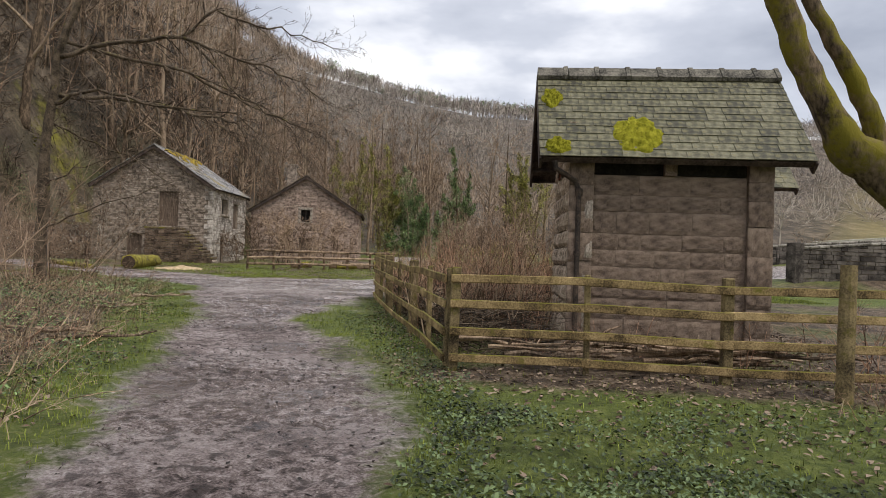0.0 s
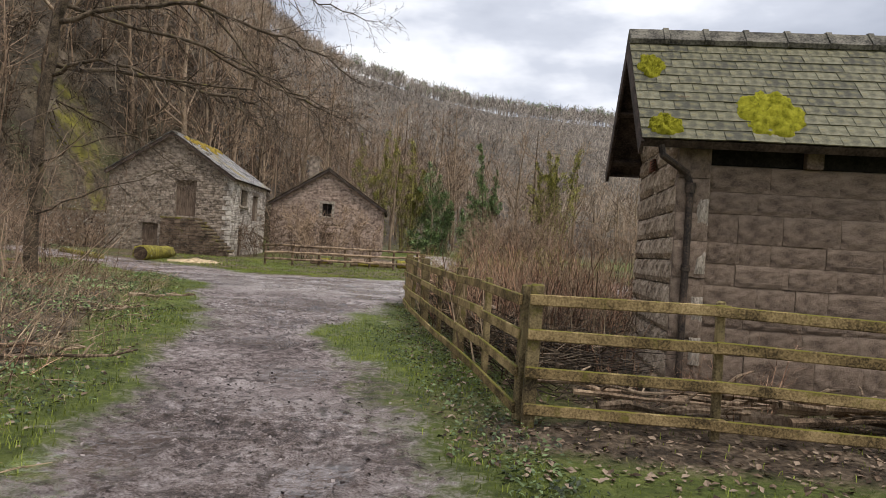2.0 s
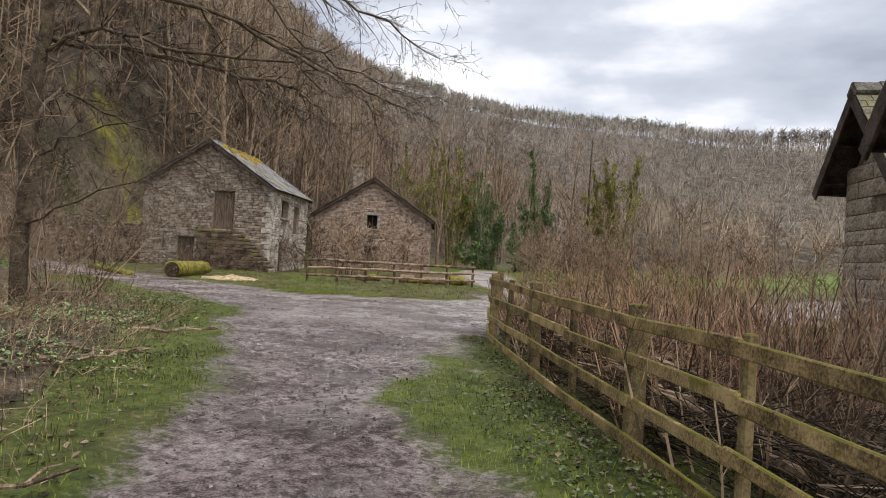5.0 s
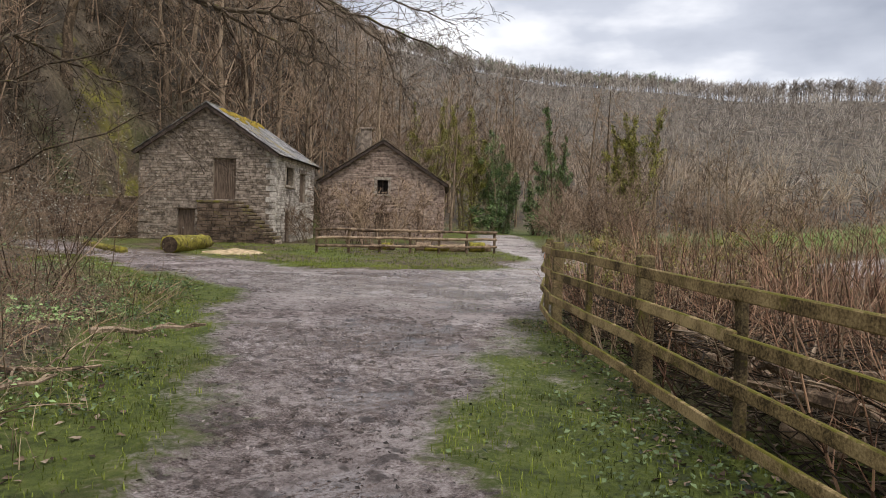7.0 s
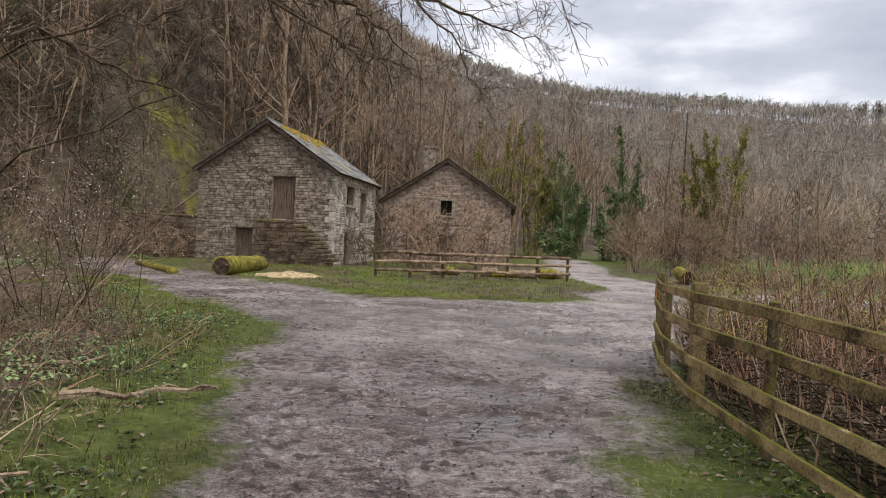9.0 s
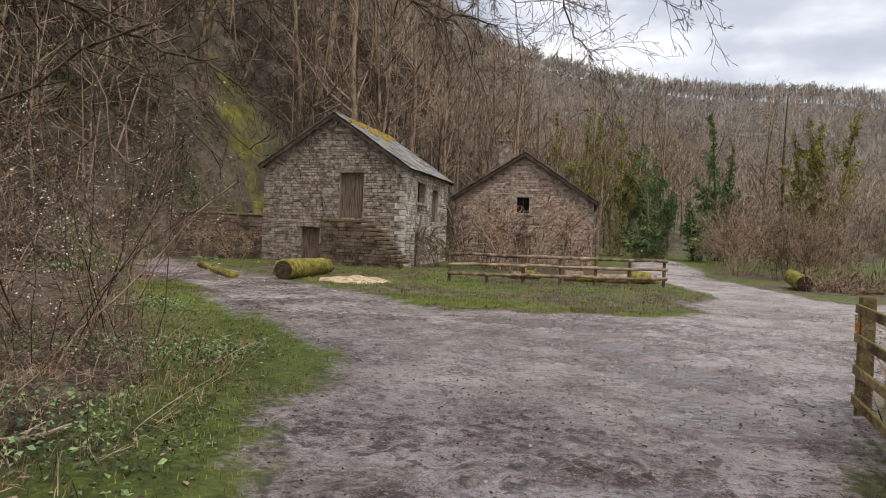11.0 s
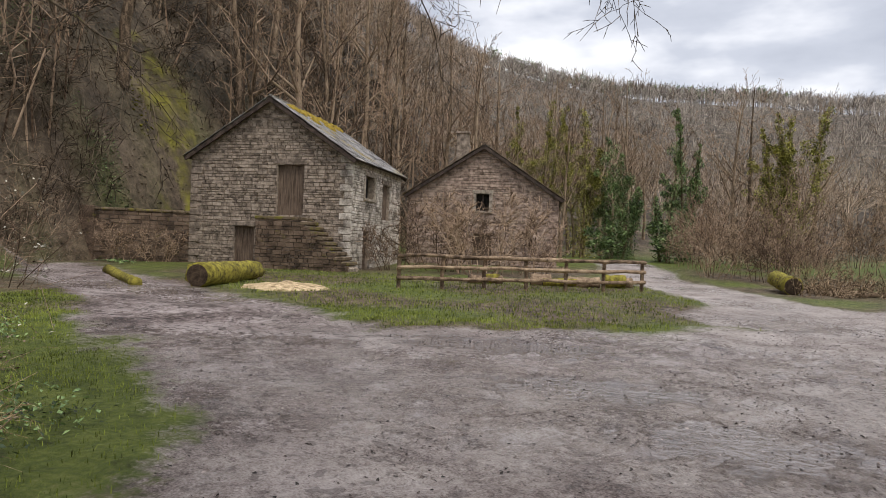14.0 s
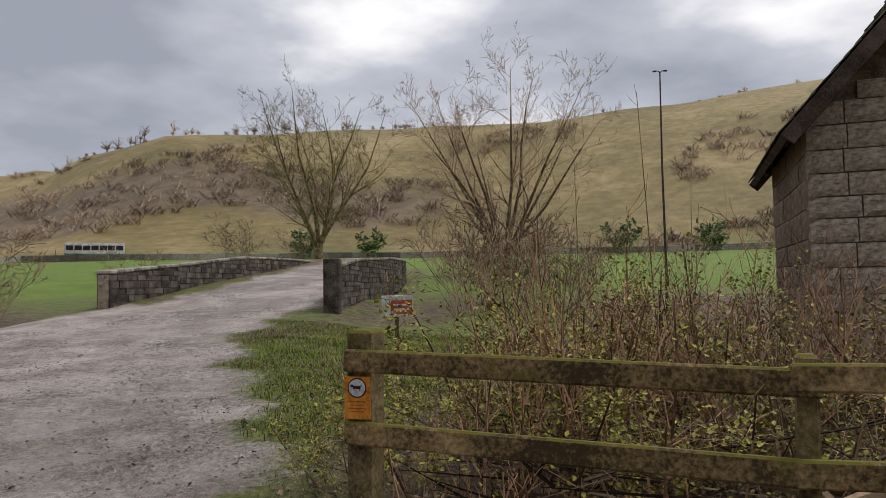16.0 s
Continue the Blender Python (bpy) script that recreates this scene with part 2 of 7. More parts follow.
def mesh_data(name, v, f, mat, smooth=False):
    me = bpy.data.meshes.new(name)
    me.from_pydata(v if isinstance(v, list) else v.tolist(), [], f if isinstance(f, list) else f.tolist())
    me.materials.append(mat)
    if smooth:
        me.polygons.foreach_set("use_smooth", [True] * len(me.polygons))
    me.update()
    return me


def part(name, geo, mat, parent=None, label="", smooth=False):
    ob = new(name, mesh_data(name, geo.v, geo.f, mat, smooth))
    if parent is not None:
        ob.parent = parent
    if label:
        ob["label"] = label
    return ob


def thing(name, m, label, category, group="", kind=""):
    ob = new(name)
    ob.empty_display_size = 0.2
    ob.matrix_world = m
    return tagged(ob, label, category, group, kind)


def fix_normals(me):
    bm = bmesh.new()
    bm.from_mesh(me)
    bmesh.ops.recalc_face_normals(bm, faces=bm.faces)
    bm.to_mesh(me)
    bm.free()


def smooth01(u):
    u = np.clip(u, 0, 1)
    return u * u * (3 - 2 * u)


# ---------------- terrain ----------------
# skyline round the yard: azimuth, foot distance, crest distance, crest angle, lift of the flat before the foot
SKY = np.array([
    (-180, 17, 120, 24, 0.0), (-150, 22, 120, 20, 0.0), (-120, 60, 250, 8, 0.0), (-90, 90, 300, 6, 0.5), (-45, 130, 330, 12, 2.5),
    (-20, 140, 330, 14.6, 3.2), (0, 140, 330, 14.2, 3.3), (12, 140, 330, 13.6, 3.3), (24, 140, 330, 12.9, 3.3), (40, 140, 340, 11.9, 3.3),
    (46, 140, 380, 9.8, 3.2), (50.5, 150, 600, 7.6, 3.0), (55, 130, 480, 9.0, 2.5), (65, 90, 430, 10.8, 1.6), (75, 70, 420, 12.0, 0.9),
    (84, 62, 420, 13.0, 0.7), (95, 55, 400, 14.6, 0.7), (103, 50, 330, 16.4, 0.7), (112, 47, 220, 21, 0.4), (122, 41, 150, 27, 0.3),
    (135, 31, 120, 31, 0.2), (150, 21, 110, 30, 0.1), (165, 17, 110, 28, 0.0), (180, 17, 120, 24, 0.0)])
C0 = (-3.0, 15.0)


def base_level(x, y):
    z = 0.02 + 0.08 * smooth01((y - 8) / 9) + 0.15 * smooth01((y - 30) / 14) + 0.35 * smooth01((y - 44) / 14)
    # road climbing to the bridge
    along = (x - 4) * 0.92 + (y - 27) * 0.39
    across = np.abs(-(x - 4) * 0.39 + (y - 27) * 0.92)
    z = z + 1.5 * smooth01(along / 26) * smooth01((7.5 - across) / 4.5)
    # low bank on the west side of the path
    edge = -3.0 - 0.12 * y
    z = z + 0.45 * smooth01((edge - 0.6 - x) / 3.0) * smooth01((17 - y) / 6)
    return z


def terrain(x, y):
    x, y = np.asarray(x, float), np.asarray(y, float)
    dx, dy = x - C0[0], y - C0[1]
    r = np.hypot(dx, dy) + 1e-6
    a = np.degrees(np.arctan2(dy, dx))
    foot, crest, ang, lift = (np.interp(a, SKY[:, 0], SKY[:, k]) for k in (1, 2, 3, 4))
    zl = np.tan(np.radians(lift)) * np.maximum(r - 24, 0) * smooth01((r - 24) / 30)
    zf = np.tan(np.radians(lift)) * np.maximum(foot - 24, 0) * smooth01((foot - 24) / 30)
    zc = np.tan(np.radians(ang - 1.25 * smooth01((a - 52) / 22) * smooth01((110 - a) / 8) - 0.9 * smooth01((a - 102) / 8))) * crest
    u = np.clip((r - foot) / (crest - foot), 0, 1)
    s = 0.55 * u + 0.45 * u * u * (3 - 2 * u)
    steep = smooth01((a - 100) / 16) * smooth01((150 - a) / 14)
    s = s * (1 - steep) + u ** 0.66 * steep
    z = np.where(r < foot, zl, zf + (zc - zf) * s)
    z = z + np.where(r > crest, (r - crest) * 0.03, 0)
    return z + base_level(x, y) * smooth01((90 - r) / 40)


def gz(x, y):
    return float(ground_z(x, y))


def seg_dist(x, y, pts):
    best = np.full(np.shape(x), 1e9)
    for (ax, ay, aw), (bx, by, bw) in zip(pts[:-1], pts[1:]):
        dx, dy = bx - ax, by - ay
        t = np.clip(((x - ax) * dx + (y - ay) * dy) / (dx * dx + dy * dy), 0, 1)
        d = np.hypot(x - ax - t * dx, y - ay - t * dy) - (aw + t * (bw - aw))
        best = np.minimum(best, d)
    return best


# half widths of the trodden ground: path, yard, track by the houses, road to the bridge, lane by the wall
PATH_LINE = [(0.6, -8, 0.95), (0.2, 0, 0.9), (-0.25, 3, 0.9), (-1.1, 6.8, 1.05), (-1.8, 9, 1.05), (-2.4, 10.9, 1.05), (-2.95, 13.9, 1.3), (-3.4, 18, 2.4), (-3.5, 22, 4.0)]
YARD_LINE = [(-8, 24.0, 2.0), (-4, 23, 4.0), (2, 26.4, 3.9), (9, 31, 3.2)]
YARD_NORTH = [(1.5, 32.5, 3.0), (8, 34.5, 3.0), (13, 33.2, 2.2)]
ROAD_LINE = [(6, 29.8, 3.0), (14, 31.2, 2.8), (24, 33.5, 2.6), (40, 38, 2.3), (60, 44, 2.3)]
TRACK_LINE = [(4, 31, 3.0), (1, 37, 1.8), (-1, 46, 1.6), (-2, 60, 1.6)]
LANE_LINE = [(-7.6, 23.9, 2.1), (-14.8, 30.2, 1.7), (-21.5, 35.3, 1.5), (-25.5, 38.3, 1.1)]


def mud_mask(x, y):
    d = np.minimum.reduce([seg_dist(x, y, q) for q in (PATH_LINE, YARD_LINE, YARD_NORTH, ROAD_LINE, TRACK_LINE, LANE_LINE)])
    return d


def fbm(x, y, s, seed=0):
    """Cheap smooth noise from summed sines, about -1 to 1."""
    rng = np.random.RandomState(seed)
    out = np.zeros(np.shape(x))
    for _ in range(9):
        a, p, k = rng.uniform(0, 6.28), rng.uniform(0, 6.28), s * rng.uniform(0.6, 1.9)
        out = out + np.sin(k * (x * np.cos(a) + y * np.sin(a)) + p)
    return out / 4.0


def graded(lo, hi, step, far_lo, far_hi):
    mids = list(np.arange(lo, hi + 1e-6, step))
    up, q = [], step
    x = hi
    while x < far_hi:
        q *= 1.11
        x += q
        up.append(x)
    down, q, x = [], step, lo
    while x > far_lo:
        q *= 1.11
        x -= q
        down.append(x)
    return np.array(down[::-1] + mids + up)


GX = graded(-9.5, 7, 0.12, -1500, 1500)
GY = graded(-1.5, 27, 0.135, -1500, 1500)
gxx, gyy = np.meshgrid(GX, GY)
edge_noise = 0.35 * fbm(gxx, gyy, 1.6, 3) + 0.18 * fbm(gxx, gyy, 5.0, 4)
mud_d = mud_mask(gxx, gyy) + edge_noise
near = smooth01((45 - np.hypot(gxx + 3, gyy - 15)) / 15)
zz = terrain(gxx, gyy)
muddy = smooth01((0.25 - mud_d) / 0.7)
zz += near * muddy * (0.016 * fbm(gxx, gyy, 13, 5) + 0.016 * fbm(gxx, gyy, 24, 6) - 0.02 + 0.02 * fbm(gxx, gyy, 2.2, 8))
zz += near * (1 - muddy) * (0.03 * fbm(gxx, gyy, 4, 7) + 0.012 * fbm(gxx, gyy, 16, 9))
PUDDLES = [(-2.73, 14.87, 0.95, 0.4), (-3.7, 14.97, 0.5, 0.28), (-2.1, 18.5, 0.7, 0.5), (-4.67, 16.0, 0.5, 0.28), (-3.0, 16.1, 1.0, 0.5),
           (-2.24, 19.24, 0.6, 0.45), (-2.4, 20.9, 1.0, 0.75), (-5.0, 25.3, 1.9, 0.8), (-1.95, 5.6, 0.35, 0.8), (-2.7, 12.6, 0.5, 0.35), (-7.6, 24.4, 1.0, 0.4), (-1.4, 8.6, 0.5, 0.5), (-2.3, 10.6, 0.55, 0.45), (-0.6, 5.4, 0.3, 0.5), (-3.4, 22.6, 1.4, 0.6)]
pud = np.zeros(gxx.shape)
for px_, py_, pa_, pb_ in PUDDLES:
    pud = np.maximum(pud, 1 - np.hypot((gxx - px_) / pa_, (gyy - py_) / pb_) * 0.58)
pud = smooth01((pud + 0.17 * fbm(gxx, gyy, 9, 61) + 0.12 * fbm(gxx, gyy, 21, 62) - 0.42) / 0.12)
zz = zz * (1 - pud) + (terrain(gxx, gyy) - 0.03) * pud
hill = smooth01((np.hypot(gxx + 3, gyy - 15) - 120) / 200)
zz += hill * (1.6 * fbm(gxx, gyy, 0.025, 11) + 1.0 * fbm(gxx, gyy, 0.08, 12))


def ground_z(x, y):
    """Height of the finished ground sheet, between its grid points."""
    x, y = np.asarray(x, float), np.asarray(y, float)
    i = np.clip(np.searchsorted(GX, x) - 1, 0, len(GX) - 2)
    j = np.clip(np.searchsorted(GY, y) - 1, 0, len(GY) - 2)
    u, v = (x - GX[i]) / (GX[i + 1] - GX[i]), (y - GY[j]) / (GY[j + 1] - GY[j])
    return (zz[j, i] * (1 - u) + zz[j, i + 1] * u) * (1 - v) + (zz[j + 1, i] * (1 - u) + zz[j + 1, i + 1] * u) * v


def ground_material():
    m = bpy.data.materials.new("earth_grass_and_mud")
    m.use_nodes = True
    n, l = m.node_tree.nodes, m.node_tree.links
    b = n["Principled BSDF"]
    co = n.new("ShaderNodeTexCoord")

    def tex(scale, detail=5, rough=0.6):
        t = n.new("ShaderNodeTexNoise")
        t.inputs["Scale"].default_value, t.inputs["Detail"].default_value, t.inputs["Roughness"].default_value = scale, detail, rough
        l.new(co.outputs["Object"], t.inputs["Vector"])
        return t.outputs["Fac"]

    def ramp(src, stops):
        r = n.new("ShaderNodeValToRGB")
        e = r.color_ramp.elements
        e[0].position, e[0].color = stops[0][0], (*stops[0][1], 1)
        e[1].position, e[1].color = stops[-1][0], (*stops[-1][1], 1)
        for p, c in stops[1:-1]:
            e.new(p).color = (*c, 1)
        l.new(src, r.inputs["Fac"])
        return r.outputs["Color"]

    def mix(fac, a, c):
        x = n.new("ShaderNodeMixRGB")
        l.new(fac, x.inputs["Fac"])
        l.new(a, x.inputs["Color1"])
        l.new(c, x.inputs["Color2"])
        return x.outputs["Color"]

    def attr(name):
        a = n.new("ShaderNodeAttribute")
        a.attribute_name = name
        return a.outputs["Fac"]

    def rng(src, lo, hi, a=0.0, c=1.0):
        r = n.new("ShaderNodeMapRange")
        r.inputs["From Min"].default_value, r.inputs["From Max"].default_value = lo, hi
        r.inputs["To Min"].default_value, r.inputs["To Max"].default_value = a, c
        l.new(src, r.inputs["Value"])
        return r.outputs["Result"]

    def plus(a, c, k):
        x = n.new("ShaderNodeMath")
        x.operation = "MULTIPLY_ADD"
        x.inputs[1].default_value = k
        l.new(c, x.inputs[0])
        l.new(a, x.inputs[2])
        return x.outputs[0]

    n_big, n_mid, n_fine, n_grit, n_clod = tex(0.5), tex(3.0), tex(18.0), tex(55.0, 3), tex(8.5, 9, 0.78)
    mud = ramp(plus(rng(tex(0.7, 5), 0, 1, 0, 0.3), plus(rng(n_clod, 0, 1, 0, 0.68), n_grit, 0.34), 0.7), [(0.42, (0.03, 0.021, 0.019)), (0.472, (0.155, 0.117, 0.108)), (0.515, (0.30, 0.245, 0.23)), (0.59, (0.56, 0.49, 0.475))])
    gravel = ramp(plus(rng(tex(1.1, 6), 0, 1, 0, 0.35), plus(rng(tex(14.0, 8, 0.75), 0, 1, 0, 0.6), n_grit, 0.4), 0.7), [(0.42, (0.09, 0.07, 0.064)), (0.485, (0.30, 0.252, 0.232)), (0.545, (0.46, 0.405, 0.376)), (0.62, (0.60, 0.545, 0.52))])
    mud = mix(rng(plus(attr("gravel"), tex(0.9, 5, 0.65), 1.6), 0.92, 1.55), mud, gravel)
    hollow = n.new("ShaderNodeRGB")
    hollow.outputs[0].default_value = (0.042, 0.031, 0.027, 1)
    mud = mix(plus(rng(tex(6.5, 4, 0.55), 0.55, 0.63, 0, 0.75), attr("gravel"), -0.65), mud, hollow.outputs[0])
    mud = mix(rng(attr("puddle"), 0, 1, 0, 0.6), mud, hollow.outputs[0])
    grass = ramp(plus(rng(n_mid, 0, 1, 0, 0.5), n_fine, 0.5), [(0.36, (0.05, 0.064, 0.014)), (0.5, (0.115, 0.148, 0.026)), (0.66, (0.21, 0.24, 0.055))])
    litter = ramp(plus(rng(n_mid, 0, 1, 0, 0.5), n_fine, 0.5), [(0.4, (0.035, 0.024, 0.015)), (0.5, (0.115, 0.082, 0.053)), (0.6, (0.25, 0.19, 0.13))])
    field = ramp(n_big, [(0.3, (0.10, 0.175, 0.02)), (0.7, (0.17, 0.25, 0.035))])
    straw = ramp(plus(rng(tex(0.03), 0, 1, 0, 0.6), tex(0.3), 0.4), [(0.38, (0.135, 0.107, 0.037)), (0.5, (0.22, 0.172, 0.064)), (0.62, (0.345, 0.262, 0.128))])
    wood = ramp(plus(rng(tex(0.3), 0, 1, 0, 0.5), tex(3.5, 9, 0.75), 0.5), [(0.42, (0.022, 0.017, 0.011)), (0.49, (0.075, 0.056, 0.037)), (0.54, (0.125, 0.096, 0.064)), (0.6, (0.22, 0.172, 0.122))])
    col = mix(rng(plus(attr("litter"), n_fine, 0.5), 0.6, 0.9), grass, litter)
    col = mix(attr("wood"), col, wood)
    moss_c = ramp(tex(1.2), [(0.36, (0.09, 0.08, 0.015)), (0.5, (0.18, 0.165, 0.02)), (0.64, (0.28, 0.26, 0.04))])
    col = mix(rng(plus(attr("moss"), tex(0.7, 6), 0.9), 0.72, 0.92), col, moss_c)
    col = mix(attr("field"), col, field)
    col = mix(attr("straw"), col, straw)
    thicket_col = ramp(tex(0.25), [(0.35, (0.10, 0.072, 0.048)), (0.5, (0.15, 0.11, 0.07)), (0.65, (0.2, 0.155, 0.1))])
    col = mix(rng(plus(attr("brush"), tex(0.12), 0.8), 0.72, 0.95), col, thicket_col)
    mudf = rng(plus(plus(attr("mud"), tex(4.5, 6, 0.7), 1.1), n_fine, 0.5), 1.12, 1.5)
    col = mix(mudf, col, mud)
    l.new(col, b.inputs["Base Color"])
    wet = rng(plus(attr("wet"), n_clod, -1.6), -0.35, -0.08)
    x = n.new("ShaderNodeMath")
    x.operation = "MULTIPLY"
    l.new(wet, x.inputs[0])
    l.new(mudf, x.inputs[1])
    pool = n.new("ShaderNodeMath")
    pool.operation = "MAXIMUM"
    l.new(x.outputs[0], pool.inputs[0])
    wetness = rng(plus(attr("puddle"), n_clod, -2.2), -0.62, -0.2, 0, 1.15)
    l.new(wetness, pool.inputs[1])
    l.new(rng(pool.outputs[0], 0, 1.15, 0.68, 0.06), b.inputs["Roughness"])
    l.new(rng(pool.outputs[0], 0, 1.15, 0.3, 1.0), b.inputs["Specular IOR Level"])
    bp = n.new("ShaderNodeBump")
    bp.inputs["Distance"].default_value = 0.085
    l.new(rng(wetness, 0.0, 1.0, 1.0, 0.42), bp.inputs["Strength"])
    rise = n.new("ShaderNodeMixRGB")
    l.new(rng(wetness, 0, 1), rise.inputs["Fac"])
    l.new(plus(rng(n_clod, 0, 1, 0, 0.8), n_grit, 0.2), rise.inputs["Color1"])
    l.new(rng(tex(9.0, 4, 0.55), 0, 1, 0, 0.8), rise.inputs["Color2"])
    l.new(rise.outputs["Color"], bp.inputs["Height"])
    l.new(bp.outputs["Normal"], b.inputs["Normal"])
    return m


M_GROUND = ground_material()


def build_ground():
    ny, nx = gxx.shape
    v = np.stack([gxx, gyy, zz], -1).reshape(-1, 3)
    i = np.arange(ny * nx).reshape(ny, nx)
    f = np.stack([i[:-1, :-1], i[:-1, 1:], i[1:, 1:], i[1:, :-1]], -1).reshape(-1, 4)
    me = mesh_data("ground", v, f, M_GROUND, True)
    dx, dy = gxx - C0[0], gyy - C0[1]
    r, a = np.hypot(dx, dy), np.degrees(np.arctan2(dy, dx))
    foot = np.interp(a, SKY[:, 0], SKY[:, 1])
    east = smooth01((58 - a) / 6) * smooth01((a + 100) / 20)
    masks = {
        "mud": smooth01((0.75 - mud_d) / 1.5) * np.where(a > 100, smooth01((foot + 0.5 - r) / 3), 1.0),
        "wood": smooth01((r - foot + 6) / 14) * (1 - east) + smooth01((r - 90) / 60) * smooth01((a - 52) / 4),
        "straw": smooth01((r - foot - 2) / 8) * east,
        "field": smooth01((r - 36) / 10) * smooth01((73 - a) / 9) * smooth01((a + 100) / 20) * smooth01((foot - r - 3) / 4) * smooth01((mud_d - 1) / 2),
        "litter": np.clip(0.25 + 0.8 * smooth01((np.interp(gyy, [-2, 3, 6.8, 9, 10.9, 13.9, 18, 21, 26, 32], [-1.7, -2.4, -3.3, -3.9, -4.5, -5.7, -7.5, -10.2, -15, -22]) - gxx) / 0.9) * smooth01((32 - gyy) / 4)
                          + 0.55 * smooth01((0.8 - np.abs(gyy - 6.9 + 0.15 * gxx)) / 0.9) * smooth01((gxx - 0.3) / 0.5)
                          + 0.5 * smooth01((gxx - 1.2 + 0.13 * (gyy - 7)) / 1.0) * smooth01((gyy - 6.5) / 0.6) * smooth01((22 - gyy) / 3)
                          + 0.3 * smooth01((gyy - 24) / 3) * smooth01((60 - gyy) / 10) + 0.25 * fbm(gxx, gyy, 0.9, 21), 0, 1),
        "puddle": pud,
        "gravel": smooth01((gyy - 16.5 + 1.2 * fbm(gxx, gyy, 0.7, 63)) / 6) * smooth01((gxx + 10.5) / 5) * (0.75 + 0.25 * fbm(gxx, gyy, 0.5, 64)),
        "wet": np.clip(0.55 * smooth01((1.6 - np.hypot((gxx + 3.2) / 1.2, gyy - 15.8)) / 1.4) + 0.5 * smooth01((1.3 - np.hypot(gxx + 3.6, (gyy - 11.5) / 2)) / 1.2)
                       + 0.35 * smooth01((5 - np.hypot((gxx + 3.5) / 2.2, gyy - 23)) / 3) + 0.52 + 0.38 * fbm(gxx, gyy, 0.8, 22), 0, 1),
    }
    crest = np.interp(a, SKY[:, 0], SKY[:, 2])
    hu = (r - foot) / (crest - foot)
    band = np.exp(-((hu - 0.35 - 0.08 * np.sin(a * 0.2)) / 0.17) ** 2) * (0.35 + 0.65 * np.clip((a - 5) / 25, 0, 1))
    masks["brush"] = (0.75 * band + 0.22 * fbm(gxx, gyy, 0.05, 51)) * east * (hu > 0.04)
    masks["moss"] = 0.46 * np.maximum(np.exp(-((gxx + 27.6) / 2.6) ** 2 - ((gyy - 49.0) / 3.4) ** 2), np.exp(-((gxx + 24.6) / 1.6) ** 2 - ((gyy - 47.5) / 2.4) ** 2))
    for k, val in masks.items():
        at = me.attributes.new(k, "FLOAT", "POINT")
        at.data.foreach_set("value", np.clip(val, 0, 1).astype(np.float32).ravel())
    ob = new("ground", me)
    return tagged(ob, "muddy trodden yard with grass verges below wooded hills", "ground", kind="structure")


build_ground()


# ---------------- stone and slate pieces ----------------
def rough_block(name, mat, seed, nx=6, nz=4, amp=0.16, round_edge=0.12):
    """A unit stone: 1 wide (x), 1 high (z), its rough face towards -y, 1 deep."""
    rng = np.random.RandomState(seed)
    v, f = [], []
    for k in range(nz + 1):
        for i in range(nx + 1):
            u, w = i / nx - 0.5, k / nz - 0.5
            e = min(1, min(0.5 - abs(u), 0.5 - abs(w)) / 0.16)
            y = -0.5 - (amp * (0.35 + 0.65 * rng.rand()) if 0 < i < nx and 0 < k < nz else 0) * e + (0.0 if e > 0 else round_edge * rng.rand())
            jx = 0.03 * (rng.rand() - 0.5) if 0 < i < nx else 0
            v.append((u + jx, y, w))
    n = nx + 1
    for k in range(nz):
        for i in range(nx):
            f.append((k * n + i, k * n + i + 1, (k + 1) * n + i + 1, (k + 1) * n + i))
    o = len(v)
    ring = [i for i in range(n)] + [k * n + nx for k in range(1, nz + 1)] + [nz * n + i for i in range(nx - 1, -1, -1)] + [k * n for k in range(nz - 1, 0, -1)]
    for i in ring:
        v.append((v[i][0], 0.5, v[i][2]))
    m = len(ring)
    for j in range(m):
        f.append((ring[(j + 1) % m], ring[j], o + j, o + (j + 1) % m))
    return mesh_data(name, v, f, mat)


def lay_blocks(parent, meshes, m, width, z0, z1, course=(0.2, 0.29), length=(0.28, 0.6), depth=0.12, rng=None, inside=None, joint=0.014):
    """Courses of separate stones on a wall face: x along, -y outward in the pose m."""
    z = z0
    while z < z1 - 0.06:
        h = min(rng.uniform(*course), z1 - z)
        x = 0.0
        while x < width - 0.02:
            w = rng.uniform(*length)
            if width - x - w < 0.16:
                w = width - x
            cx, cz = x + w / 2, z + h / 2
            if inside is None or inside(cx, cz, w, h):
                ob = new("stone", rng.choice(meshes))
                ob.parent = parent
                ob.matrix_local = m @ pose(cx, 0, cz, 0, 0, rng.choice((0, 0))) @ Matrix.Diagonal((w - joint, depth * rng.uniform(0.85, 1.15), h - joint, 1))
            x += w
        z += h


